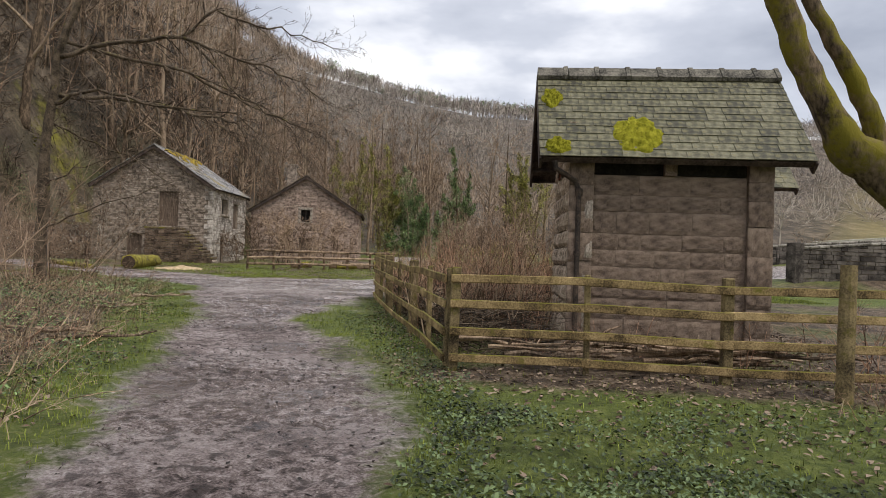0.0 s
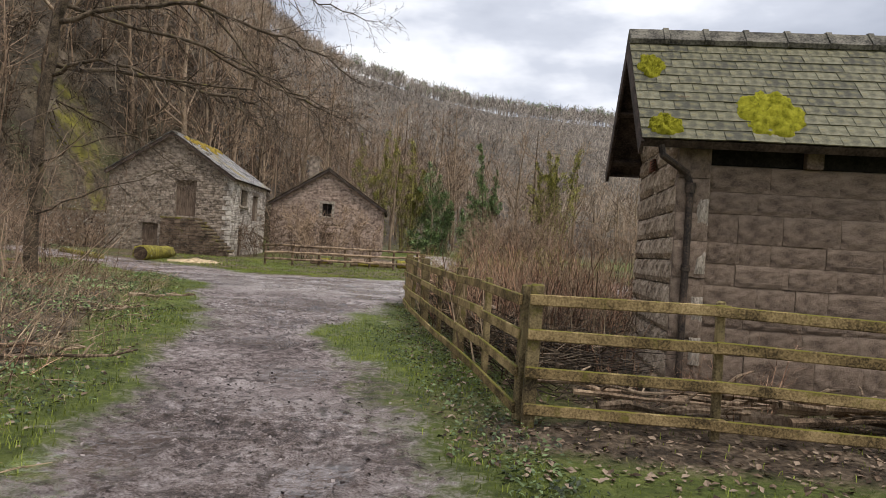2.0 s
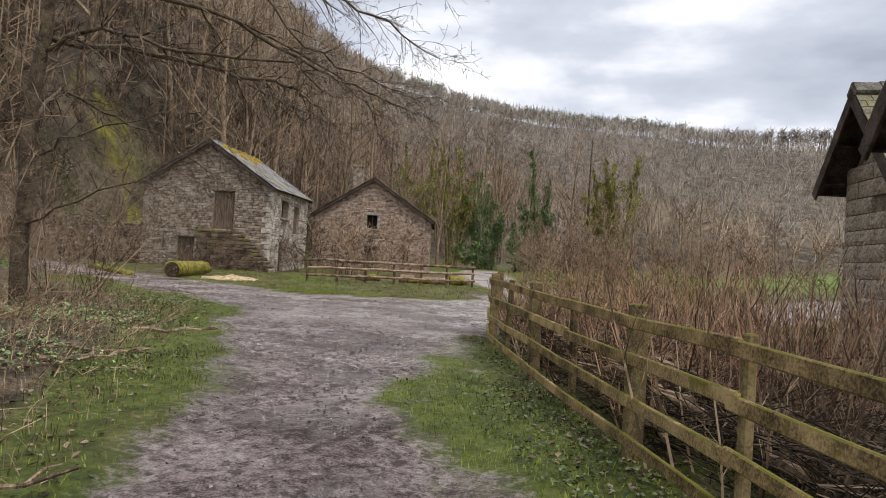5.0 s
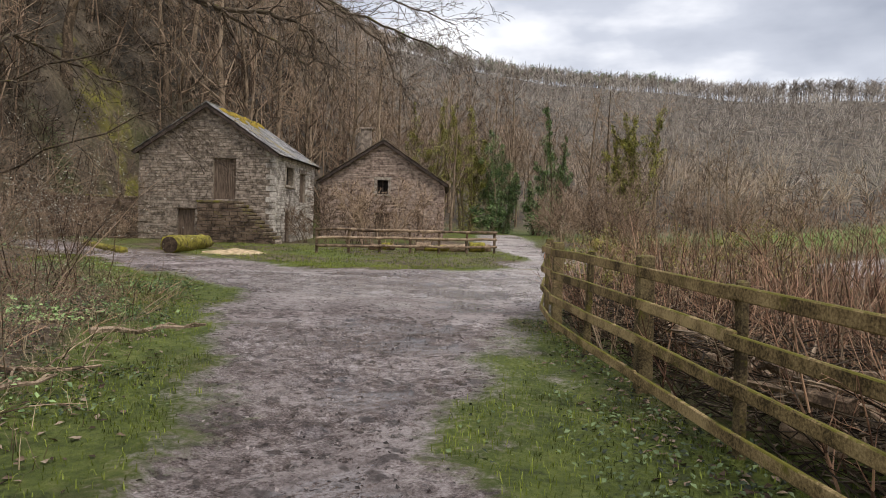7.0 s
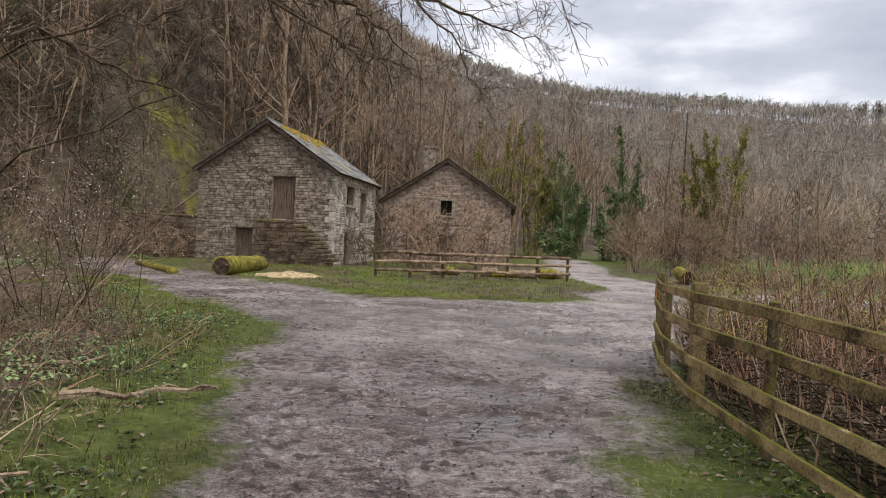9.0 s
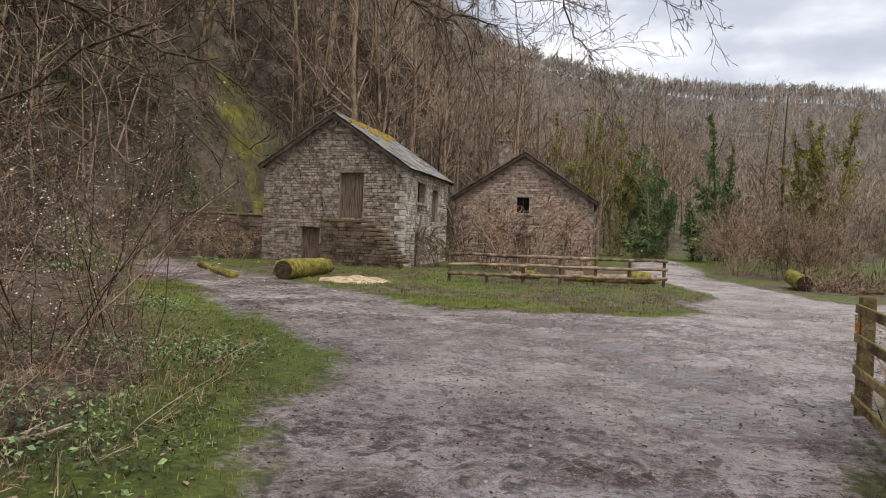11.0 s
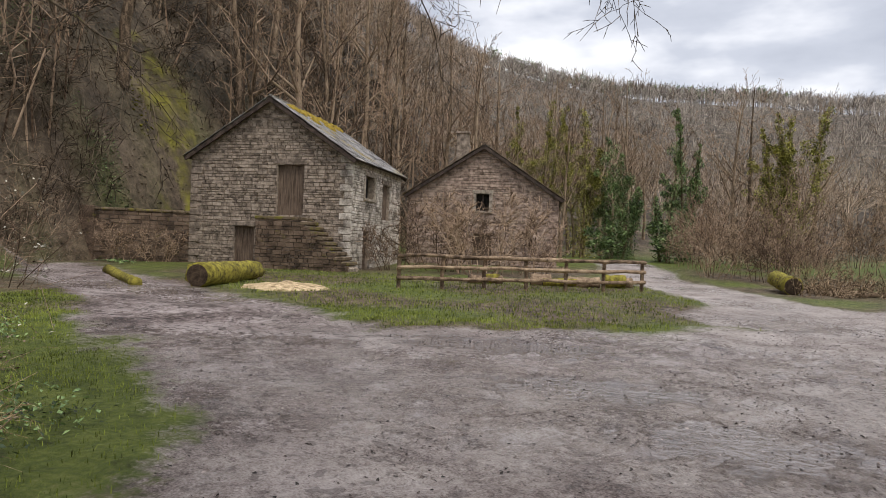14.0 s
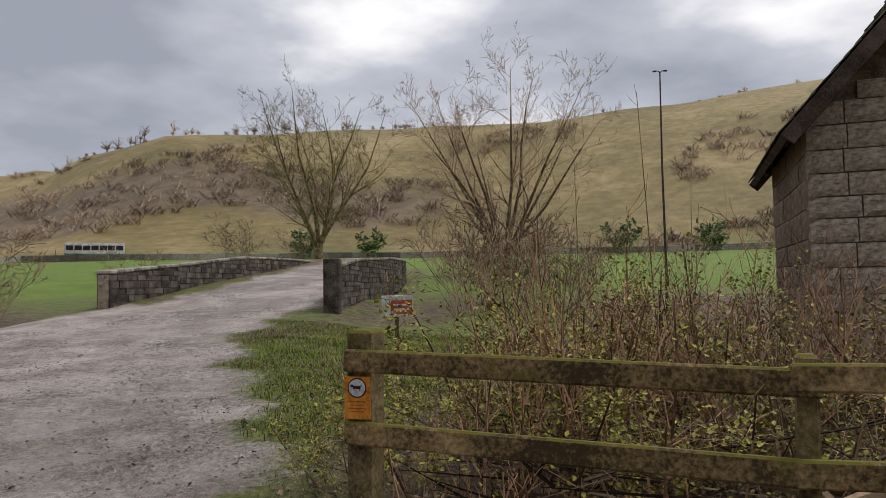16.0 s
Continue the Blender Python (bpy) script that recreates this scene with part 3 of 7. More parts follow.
def rubble_face(geo, m, width, z0, top, openings=(), rng=None, course=(0.11, 0.22), length=(0.16, 0.42), proud=0.03):
    """Coursed rubble joined into one mesh; top(x) gives the wall's height, openings are (x0, x1, z0, z1)."""
    z = z0
    zmax = max(top(width * k / 20) for k in range(21))
    while z < zmax:
        h = rng.uniform(*course)
        x = rng.uniform(-0.2, 0)
        while x < width:
            w = rng.uniform(*length)
            a, b = max(x, 0), min(x + w, width)
            x += w
            if b - a < 0.05:
                continue
            spans = [(a, b)]
            for o in openings:
                if o[2] < z + h * 0.5 < o[3]:
                    spans = [s for (p, q) in spans for s in ((p, min(q, o[0])), (max(p, o[1]), q)) if s[1] - s[0] > 0.04]
            for p, q in spans:
                hh = min(h, top((p + q) / 2) - z)
                if hh > 0.04:
                    d = 0.06 + rng.uniform(0, proud)
                    geo.block(m @ pose((p + q) / 2, -d / 2 + 0.03, z + hh / 2, rng.uniform(-2, 2), rng.uniform(-1, 1), 0), q - p - 0.008, d, hh - 0.008, 0.012)
        z += h


def slate_geo(geo, m, w, ln, t=0.012):
    geo.box(m, w, ln, t, 0.004)


def roof_frame(p_eave, along, up):
    """Pose with x along the eave, y up the slope, z out of the roof."""
    x, y = Vector(along).normalized(), Vector(up).normalized()
    m = Matrix((x, y, x.cross(y))).transposed().to_4x4()
    m.translation = p_eave
    return m


# ---------------- small stone huts ----------------
def stone_hut(m, W, D, eave, ridge, label, detailed, seed):
    """Gabled hut: front towards -y, gables at x = 0 and x = W."""
    rng = random.Random(seed)
    hut = thing("stone_hut", m, label, "hut")
    half = D / 2
    ov, gov = 0.28, 0.42
    slope = (ridge - eave) / (half + ov)
    wall_top = eave + ov * slope - 0.1
    T = 0.3
    core = Geo()
    core.prism([(0.06, -0.4), (W - 0.06, -0.4), (W - 0.06, wall_top), (0.06, wall_top)], pose(0, 0.08, 0), T)
    core.prism([(0.06, -0.4), (W - 0.06, -0.4), (W - 0.06, wall_top), (0.06, wall_top)], pose(0, D - 0.08 - T, 0), T)
    gable = [(0.08, -0.4), (D - 0.08, -0.4), (D - 0.08, wall_top), (half, ridge - 0.12), (0.08, wall_top)]
    for gx in (0.06 + T, W - 0.06):
        core.prism(gable, pose(gx, 0, 0, 0, 0, 90), T)
    ob = part("wall", core, M_STONE_DARK, hut)
    fix_normals(ob.data)
    if not detailed:
        rough_mat = M_PALE
    else:
        rough_mat = M_STONE
    rough = [rough_block("stone", rough_mat, seed * 10 + k, amp=0.34 if detailed else 0.18) for k in range(6)]
    flat = [rough_block("stone", M_SOUTH, seed * 10 + 6 + k, amp=0.13, nx=8, nz=5, round_edge=0.05) for k in range(4)]
    pale = [rough_block("stone", M_PALE, seed * 10 + 9 + k, amp=0.15, nx=4, nz=3) for k in range(2)]
    gtop = lambda y: eave + (min(y, D - y) + ov) * slope - 0.12
    # west gable, rock-faced
    lay_blocks(hut, rough, pose(0.06, D, 0, 0, 0, -90), D, -0.3, ridge - 0.2, rng=rng, depth=0.12, inside=lambda x, z, w, h: z + h * 0.5 < gtop(x) and not (abs(x - D / 2 - 0.05) < 0.16 and abs(z - 2.5) < 0.1))
    lay_blocks(hut, rough, pose(W - 0.06, 0, 0, 0, 0, 90), D, -0.3, ridge - 0.2, course=(0.26, 0.32), length=(0.4, 0.7), rng=rng, depth=0.12, inside=lambda x, z, w, h: z + h * 0.5 < gtop(x))
    # front: corner piers proud of a panel, with slots under the eaves
    slot0, slot1 = eave - 0.2, eave + 0.06
    pier = 0.32
    lay_blocks(hut, flat, pose(pier, 0.075, 0), W - 2 * pier, -0.3, slot0, course=(0.17, 0.3), length=(0.3, 0.75), rng=rng, depth=0.1, joint=0.003)
    for px in (0, W - pier):
        lay_blocks(hut, flat, pose(px, 0.03, 0), pier, -0.3, wall_top - 0.05, course=(0.24, 0.4), length=(0.5, 0.6), rng=rng, depth=0.14, joint=0.005)
    z = 0.5
    while z < eave - 0.25:
        h = rng.uniform(0.2, 0.3)
        q = new("quoin", rng.choice(pale))
        q.parent = hut
        q.matrix_local = pose(pier - 0.06, 0.0, z, 0) @ Matrix.Diagonal((0.11, 0.12, h, 1))
        z += h + rng.uniform(0.12, 0.34)
    # Near-black panel stands in for the shade inside the slots.
    part("slot_shade_panel", Geo().box(pose(W / 2, 0.09, (slot0 + slot1) / 2), W - 2 * pier, 0.06, slot1 - slot0 - 0.02), M_BLACK, hut)
    part("mullion", Geo().box(pose(W / 2, 0.03, (slot0 + slot1) / 2), 0.16, 0.14, slot1 - slot0), M_SOUTH, hut)
    part("lintel", Geo().box(pose(W / 2, 0.05, slot1 + 0.1), W - 2 * pier, 0.14, 0.18), M_SOUTH, hut)
    # back
    lay_blocks(hut, flat, pose(W, D - 0.06, 0, 0, 0, 180), W, -0.3, wall_top - 0.1, course=(0.26, 0.34), length=(0.5, 0.9), rng=rng, depth=0.1)
    # roof
    ln = math.hypot(half + ov, ridge - eave)
    for side in (0, 1):
        if side == 0:
            fr = roof_frame((-gov, -ov, eave), (1, 0, 0), (0, half + ov, ridge - eave))
        else:
            fr = roof_frame((W + gov, D + ov, eave), (-1, 0, 0), (0, -half - ov, ridge - eave))
        wl_ = W + 2 * gov
        part("roof_deck", Geo().box(fr @ pose(wl_ / 2, ln / 2, -0.035), wl_ - 0.02, ln - 0.01, 0.03), M_TIMBER_DARK, hut)
        rows = 12
        step = ln / rows
        joined = Geo()
        base = Geo()
        slate_geo(base, pose(0, 0, 0), 1, 1, 1)
        unit = mesh_data("slate", base.v, base.f, M_SLATE) if side == 0 and detailed else None
        for r in range(rows):
            sw = 0.27 - 0.006 * r
            x = -0.5 * sw * (r % 2)
            while x < wl_:
                a, b = max(x, 0), min(x + sw * rng.uniform(0.94, 1.06), wl_)
                x = b
                if b - a < 0.03:
                    continue
                mm = fr @ pose((a + b) / 2, r * step + step * 0.5 + 0.01, 0.008 + rng.uniform(0, 0.006), rng.uniform(-3.4, -2.4), rng.uniform(-0.8, 0.8), rng.uniform(-0.7, 0.7))
                sx, sy, sz = b - a - 0.006, step * 1.35 * rng.uniform(0.97, 1.05), 0.011
                if unit:
                    s = new("slate", unit)
                    s.parent = hut
                    s.matrix_local = mm @ Matrix.Diagonal((sx, sy, sz, 1))
                else:
                    joined.box(mm, sx, sy, sz, 0.003)
        if joined.v:
            part("slate_covering", joined, M_SLATE, hut)
        # gutter board
        part("fascia", Geo().box(fr @ pose(wl_ / 2, -0.0, -0.06), wl_ - 0.03, 0.025, 0.09), M_TIMBER_DARK, hut)
        # bargeboards with purlin ends
        for gx in (0.012, wl_ - 0.012):
            part("bargeboard", Geo().box(fr @ pose(gx, ln / 2 - 0.03, -0.1), 0.035, ln + 0.02, 0.17, 0.006), M_TIMBER_DARK, hut)
            for k in (0.12, 0.5, 0.88):
                part("purlin", Geo().box(fr @ pose(gx + (0.2 if gx < 1 else -0.2), ln * k, -0.1), 0.38, 0.07, 0.09), M_TIMBER_DARK, hut)
    # ridge tiles
    x = -gov
    while x < W + gov - 0.1:
        w = min(0.45, W + gov - x)
        g = Geo()
        g.prism([(-0.15, -0.15), (-0.17, -0.1), (-0.03, 0.055), (0.03, 0.055), (0.17, -0.1), (0.15, -0.15), (0, 0.0)], pose(x + w - 0.006, half, ridge + 0.03, 0, 0, 90), w - 0.012)
        g.prism([(-0.17, -0.15), (-0.19, -0.1), (-0.035, 0.075), (0.035, 0.075), (0.19, -0.1), (0.17, -0.15), (0, 0.0)], pose(x + w - 0.004, half, ridge + 0.03, 0, 0, 90), 0.06)
        q = part("ridge_tile", g, M_RIDGE, hut)
        fix_normals(q.data)
        x += w
    # downpipe with its hopper at the corner
    g = Geo()
    dx = 0.12 if detailed else 0.1
    g.tube([(-0.22, -ov + 0.03, eave - 0.06), (-0.2, -ov + 0.04, eave - 0.16), (dx - 0.05, -0.08, eave - 0.3), (dx, -0.07, eave - 0.42), (dx, -0.07, 0.15)], [0.035] * 5, 10)
    g.tube([(dx, -0.07, eave - 0.5), (dx, -0.07, eave - 0.4)], [0.05, 0.055], 10)
    g.tube([(dx, -0.07, 1.3), (dx, -0.07, 1.36)], [0.048, 0.048], 10)
    part("downpipe", g, M_IRON, hut, "dark iron downpipe")
    if detailed:
        part("air_vent", Geo().box(pose(-0.04, D / 2 + 0.05, 2.5, 0, 0, 90), 0.22, 0.03, 0.14, 0.004), material("terracotta", [(0.16, 0.06, 0.035), (0.24, 0.10, 0.06)], 8), hut, "terracotta air brick")
        for k in range(4):
            part("vent_slat", Geo().box(pose(-0.058, D / 2 - 0.05, 2.455 + k * 0.03, 0, 0, 90), 0.18, 0.014, 0.012, 0.003), M_BLACK, hut)
    return hut


hut_one = stone_hut(pose(2.36, 8.44, 0.05, 0, 0, -5), 2.62, 2.15, 2.58, 4.0, "small stone hut with mossy slate roof behind the fence", True, 3)
hut_two = stone_hut(pose(4.75, 14.65, 0.25, 0, 0, -3), 3.3, 2.0, 2.75, 4.2, "small stone hut with slate roof standing behind shrubs", False, 8)


def moss_clump(parent_m, cx, cy, w, h, seed, name="moss_cushion"):
    """A lumpy cushion of moss lying on the slates."""
    rng = np.random.RandomState(seed)
    g = Geo()
    n = 30
    pts, fac, out = [], [], []
    for j in range(n + 1):
        for i in range(n + 1):
            u, v = i / n * 2 - 1, j / n * 2 - 1
            ang = math.atan2(v, u)
            lim = 0.74 + 0.2 * noise.noise(Vector((math.cos(ang) * 1.6 + seed, math.sin(ang) * 1.6, 0))) + 0.12 * noise.noise(Vector((math.cos(ang) * 6 + seed, math.sin(ang) * 6, 3)))
            d = math.hypot(u, v) / lim
            lump = 0.65 + 0.7 * noise.noise(Vector((u * 4 + seed, v * 4, 2))) + 0.6 * noise.noise(Vector((u * 10, v * 10, seed)))
            z = 0.1 * max(0, 1 - d * d) ** 0.5 * lump if d < 1 else -0.03
            pts.append(parent_m @ Vector((cx + u * w / 2, cy + v * h / 2, z + 0.012)))
            out.append(d > 1.0)
    for j in range(n):
        for i in range(n):
            a = j * (n + 1) + i
            q = (a, a + 1, a + n + 2, a + n + 1)
            if not all(out[k] for k in q):
                fac.append(q)
    g.add(pts, fac)
    ob = part(name, g, M_MOSS, None, smooth=True)
    return tagged(ob, "bright yellow-green moss cushion on the hut's slates", "moss", "moss on the hut roof")


fr1 = hut_one.matrix_world @ roof_frame((-0.42, -0.28, 2.58), (1, 0, 0), (0, 2.15 / 2 + 0.28, 1.42))
for k, (a, b, c, d) in enumerate(((1.3, 0.46, 0.86, 1.02), (0.24, 0.19, 0.5, 0.42), (0.2, 1.3, 0.38, 0.62))):
    moss_clump(fr1, a, b, c, d, 31 + k)


# ---------------- timber fence by the path ----------------
def fence_run(points, label, rails, tops, seed, post_w=0.11, mains=2):
    """Post-and-rail fence: sawn rails on the side towards the path."""
    rng = random.Random(seed)
    x0, y0 = points[0]
    z0 = gz(x0, y0)
    f = thing("timber_fence", pose(x0, y0, z0), label, "fence", "fences by the path")
    inv = f.matrix_world.inverted()
    for i, (x, y) in enumerate(points):
        a, b = points[max(i - 1, 0)], points[min(i + 1, len(points) - 1)]
        yaw = math.degrees(math.atan2(b[1] - a[1], b[0] - a[0]))
        z = gz(x, y)
        main = i % mains == 0 or i == len(points) - 1
        w = post_w if main else post_w * 0.62
        hgt = tops if main else tops - 0.05
        g = Geo().box(inv @ pose(x, y, z + hgt / 2 - 0.2, rng.uniform(-1.2, 1.2), rng.uniform(-1.2, 1.2), yaw), w, w * (1.25 if main else 1), hgt + 0.4, 0.012)
        part("post", g, M_FENCE_POST, f)
    for i in range(len(points) - 1):
        p, q = Vector((*points[i], 0)), Vector((*points[i + 1], 0))
        d = (q - p).normalized()
        side = Vector((d.y, -d.x, 0)) * (post_w * 0.62 + 0.012)
        for k, rz in enumerate(rails):
            za, zb = gz(p.x, p.y) + rz + rng.uniform(-0.012, 0.012), gz(q.x, q.y) + rz + rng.uniform(-0.012, 0.012)
            e = 0.05
            a = p + side - d * e + Vector((0, 0, za))
            b = q + side + d * e + Vector((0, 0, zb))
            off = side.normalized() * (0.004 * (i % 2))
            part("rail", Geo().beam(inv @ (a + off), inv @ (b + off), 0.034, 0.092, 0.008, rng.uniform(-2, 2)), M_FENCE, f)
    return f


CORNER = (0.86, 7.12)
RAILS = (0.15, 0.45, 0.755, 1.04)
# the west run is listed from its far end, so that the rails face the path
WEST = [(-0.74, 19.47), (-0.87, 17.85), (-0.84, 16.2), (-0.62, 14.7), (-0.33, 13.2), (-0.03, 11.7), (0.27, 10.2), (0.55, 8.7), (0.82, 7.26)]
WEST_RUN = WEST[::-1]
fence_west = fence_run(WEST, "mossy four-rail timber fence with square posts along the path", RAILS, 1.17, 5)
fence_south = fence_run([CORNER, (2.34, 7.02), (3.84, 6.86), (5.5, 6.62), (7.1, 6.3), (8.7, 5.9)], "mossy four-rail timber fence in front of the stone hut", RAILS, 1.17, 6)
g = Geo().tube([(0, 0, -0.3), (0.0, 0, 0.6), (0.01, 0, 1.32)], [0.085, 0.08, 0.075], 12, wob=0.15)
part("gate_post", g, M_FENCE_POST).matrix_world = pose(4.6, 5.95, gz(4.6, 5.95))
tagged(bpy.data.objects["gate_post"], "rounded weathered timber post beside the fence", "post")


# ---------------- the two barns ----------------
def barn(m, W, L, eave, ridge, label, wall_mat, side_mat, roof_mat, front_open, side_open, seed, chimney=False):
    """Gable towards -y; x along the gable, y along the ridge. Openings are (x0, x1, z0, z1, kind)."""
    rng = random.Random(seed)
    b = thing("stone_barn", m, label, "barn")
    T, half, ov, gov = 0.5, W / 2, 0.3, 0.35
    slope = (ridge - eave) / (half + ov)
    at = lambda x: eave + (min(x, W - x) + ov) * slope - 0.1
    # gable walls in strips round their openings, so that openings go through
    def strips(opens, width, top, mk):
        xs = sorted({0.0, width, width / 2, *[o[0] for o in opens], *[o[1] for o in opens]})
        for a, c in zip(xs[:-1], xs[1:]):
            mid_x = (a + c) / 2
            holes = sorted([(o[2], o[3]) for o in opens if o[0] <= mid_x <= o[1]])
            lo = -0.6
            for h0, h1 in holes:
                mk([(a, lo), (c, lo), (c, h0), (a, h0)])
                lo = h1
            mk([(a, lo), (c, lo), (c, top(c)), (a, top(a))])
    wall_piece = lambda o, m_: fix_normals(part("wall", Geo().prism(o, m_, T), M_MORTAR, b).data)
    strips(front_open, W, at, lambda o: wall_piece(o, pose(0, 0, 0)))
    wall_piece([(0, -0.6), (W, -0.6), (W, at(W)), (half, at(half)), (0, at(0))], pose(0, L - T, 0))
    strips(side_open, L - 2 * T, lambda x: at(0), lambda o: wall_piece(o, pose(W, T, 0, 0, 0, 90)))
    wall_piece([(0, -0.6), (L - 2 * T, -0.6), (L - 2 * T, at(0)), (0, at(0))], pose(T, T, 0, 0, 0, 90))
    fg = Geo()
    rubble_face(fg, pose(0, 0, 0), W, -0.3, lambda x: at(x) - 0.02, front_open, rng, (0.08, 0.18), (0.14, 0.44), 0.025)
    part("gable_facing", fg, wall_mat, b)
    sg = Geo()
    rubble_face(sg, pose(W, 0, 0, 0, 0, 90), L, -0.3, lambda x: at(0) - 0.02, [(o[0] + T, o[1] + T, *o[2:]) for o in side_open], rng, (0.08, 0.18), (0.14, 0.4), 0.025)
    part("side_facing", sg, side_mat, b)
    # quoins at the corners
    for k in range(int((eave + 0.2) / 0.3)):
        w = 0.55 if k % 2 else 0.34
        part("quoin", Geo().box(pose(W - w / 2 + 0.05, -0.01, k * 0.3 + 0.15), w, 0.14, 0.28, 0.02), side_mat, b)
        part("quoin", Geo().box(pose(w / 2 - 0.05, -0.01, k * 0.3 + 0.15), w, 0.14, 0.28, 0.02), wall_mat, b)
    for opens, mk in ((front_open, lambda o: pose(0, 0, 0)), (side_open, lambda o: pose(W, T, 0, 0, 0, 90))):
        for x0, x1, z0, z1, kind in opens:
            mm = mk(0)
            cx, cz, w, h = (x0 + x1) / 2, (z0 + z1) / 2, x1 - x0, z1 - z0
            part("lintel", Geo().box(mm @ pose(cx, 0.05, z1 + 0.1), w + 0.4, 0.24, 0.2, 0.02), M_PALE if kind == "window" else wall_mat, b)
            if kind == "door":
                d = part("door", Geo().box(mm @ pose(cx, 0.16, cz), w - 0.02, 0.05, h - 0.02, 0.006), M_DOOR, b, "faded brown boarded door")
                for k in range(1, 6):
                    part("board", Geo().box(mm @ pose(x0 + w * (k - 0.5) / 5, 0.128, cz), w / 5 - 0.012, 0.02, h - 0.04, 0.004), M_DOOR, d)
            elif kind == "opening":
                part("dark_infill", Geo().box(mm @ pose(cx, 0.3, cz), w, 0.05, h, 0.005), M_BLACK, b)
            else:
                wd = part("window", Geo().box(mm @ pose(cx, 0.3, cz), w, 0.03, h, 0.004), M_BLACK, b)
                for q in (-1, 1):
                    part("jamb", Geo().box(mm @ pose(cx + q * (w / 2 + 0.09), 0.05, cz), 0.18, 0.24, h, 0.015), M_PALE, b)
                part("mullion", Geo().box(mm @ pose(cx, 0.2, cz), 0.07, 0.09, h, 0.006), M_TIMBER_DARK, wd)
                part("sill", Geo().box(mm @ pose(cx, 0.02, z0 - 0.06), w + 0.4, 0.3, 0.12, 0.015), M_PALE, b)
    # roof
    ln = math.hypot(half + ov, ridge - eave)
    for side in (0, 1):
        if side == 0:
            fr = roof_frame((W + ov, -gov, eave), (0, 1, 0), (-half - ov, 0, ridge - eave))
        else:
            fr = roof_frame((-ov, L + gov, eave), (0, -1, 0), (half + ov, 0, ridge - eave))
        wl_ = L + 2 * gov
        part("roof_deck", Geo().box(fr @ pose(wl_ / 2, ln / 2, -0.05), wl_ - 0.02, ln - 0.01, 0.05), M_TIMBER_DARK, b)
        sl = Geo()
        rows = int(ln / 0.26)
        step = ln / rows
        for r in range(rows):
            x = -rng.uniform(0, 0.3)
            while x < wl_:
                w = rng.uniform(0.28, 0.46)
                a, c = max(x, -0.02), min(x + w, wl_ + 0.02)
                x += w
                if c - a > 0.05:
                    sl.box(fr @ pose((a + c) / 2, r * step + step * 0.55, 0.02 + rng.uniform(0, 0.02), -3 + rng.uniform(-1.5, 1.5), rng.uniform(-1, 1), rng.uniform(-1.5, 1.5)), c - a - 0.01, step * 1.35, 0.022, 0.006)
        part("slate_covering", sl, roof_mat, b)
        for gx in (0.05, wl_ - 0.05):
            part("verge_rafter", Geo().box(fr @ pose(gx, ln / 2, -0.13), 0.08, ln, 0.13, 0.01), M_TIMBER_DARK, b)
        for k in (0.2, 0.55, 0.9):
            part("purlin", Geo().box(fr @ pose(0.25, ln * k, -0.15), 0.5, 0.12, 0.14, 0.01), M_TIMBER_DARK, b)
    x = -gov
    while x < L + gov - 0.1:
        q = part("ridge_tile", Geo().prism([(-0.2, -0.14), (0, 0.06), (0.2, -0.14), (0.16, -0.17), (0, 0.0), (-0.16, -0.17)], pose(half, x, ridge + 0.04), 0.44), M_RIDGE, b)
        x += 0.45
    if chimney:
        c = part("chimney", Geo().box(pose(half - 1.5, 3.0, ridge + 0.1), 0.7, 0.6, 1.9, 0.03), M_RUBBLE, b)
        part("cap", Geo().box(pose(half - 1.5, 3.0, ridge + 1.1), 0.82, 0.72, 0.14, 0.02), M_RUBBLE, c)
    return b


YAW1 = 0.8
B1 = pose(-21.06, 41.9, 0.25, 0, 0, YAW1)
barn_one = barn(B1, 7.4, 7.4, 4.62, 7.25, "two-storey rubble stone barn with a mossy slate roof", M_RUBBLE, M_WHITEWASH, M_SLATE_GREY,
                [(4.03, 5.25, 2.22, 4.4, "door"), (2.1, 3.05, 0.0, 1.7, "door")],
                [(1.1, 1.95, -0.1, 1.7, "door"), (1.15, 2.45, 3.15, 4.15, "window"), (3.75, 4.95, 2.3, 4.0, "door")], 11)
B2 = pose(-13.5, 50.3, 0.45, 0, 0, 5)
barn_two = barn(B2, 7.9, 8.0, 3.6, 6.38, "rubble stone barn with brown stone-slate roof and small window", M_RUBBLE_PINK, M_RUBBLE_PINK, M_SLATE_BROWN,
                [(3.6, 4.3, 2.9, 3.8, "window"), (3.5, 4.5, 0, 1.7, "door")], [(2, 3, 0, 2, "door")], 12, chimney=True)


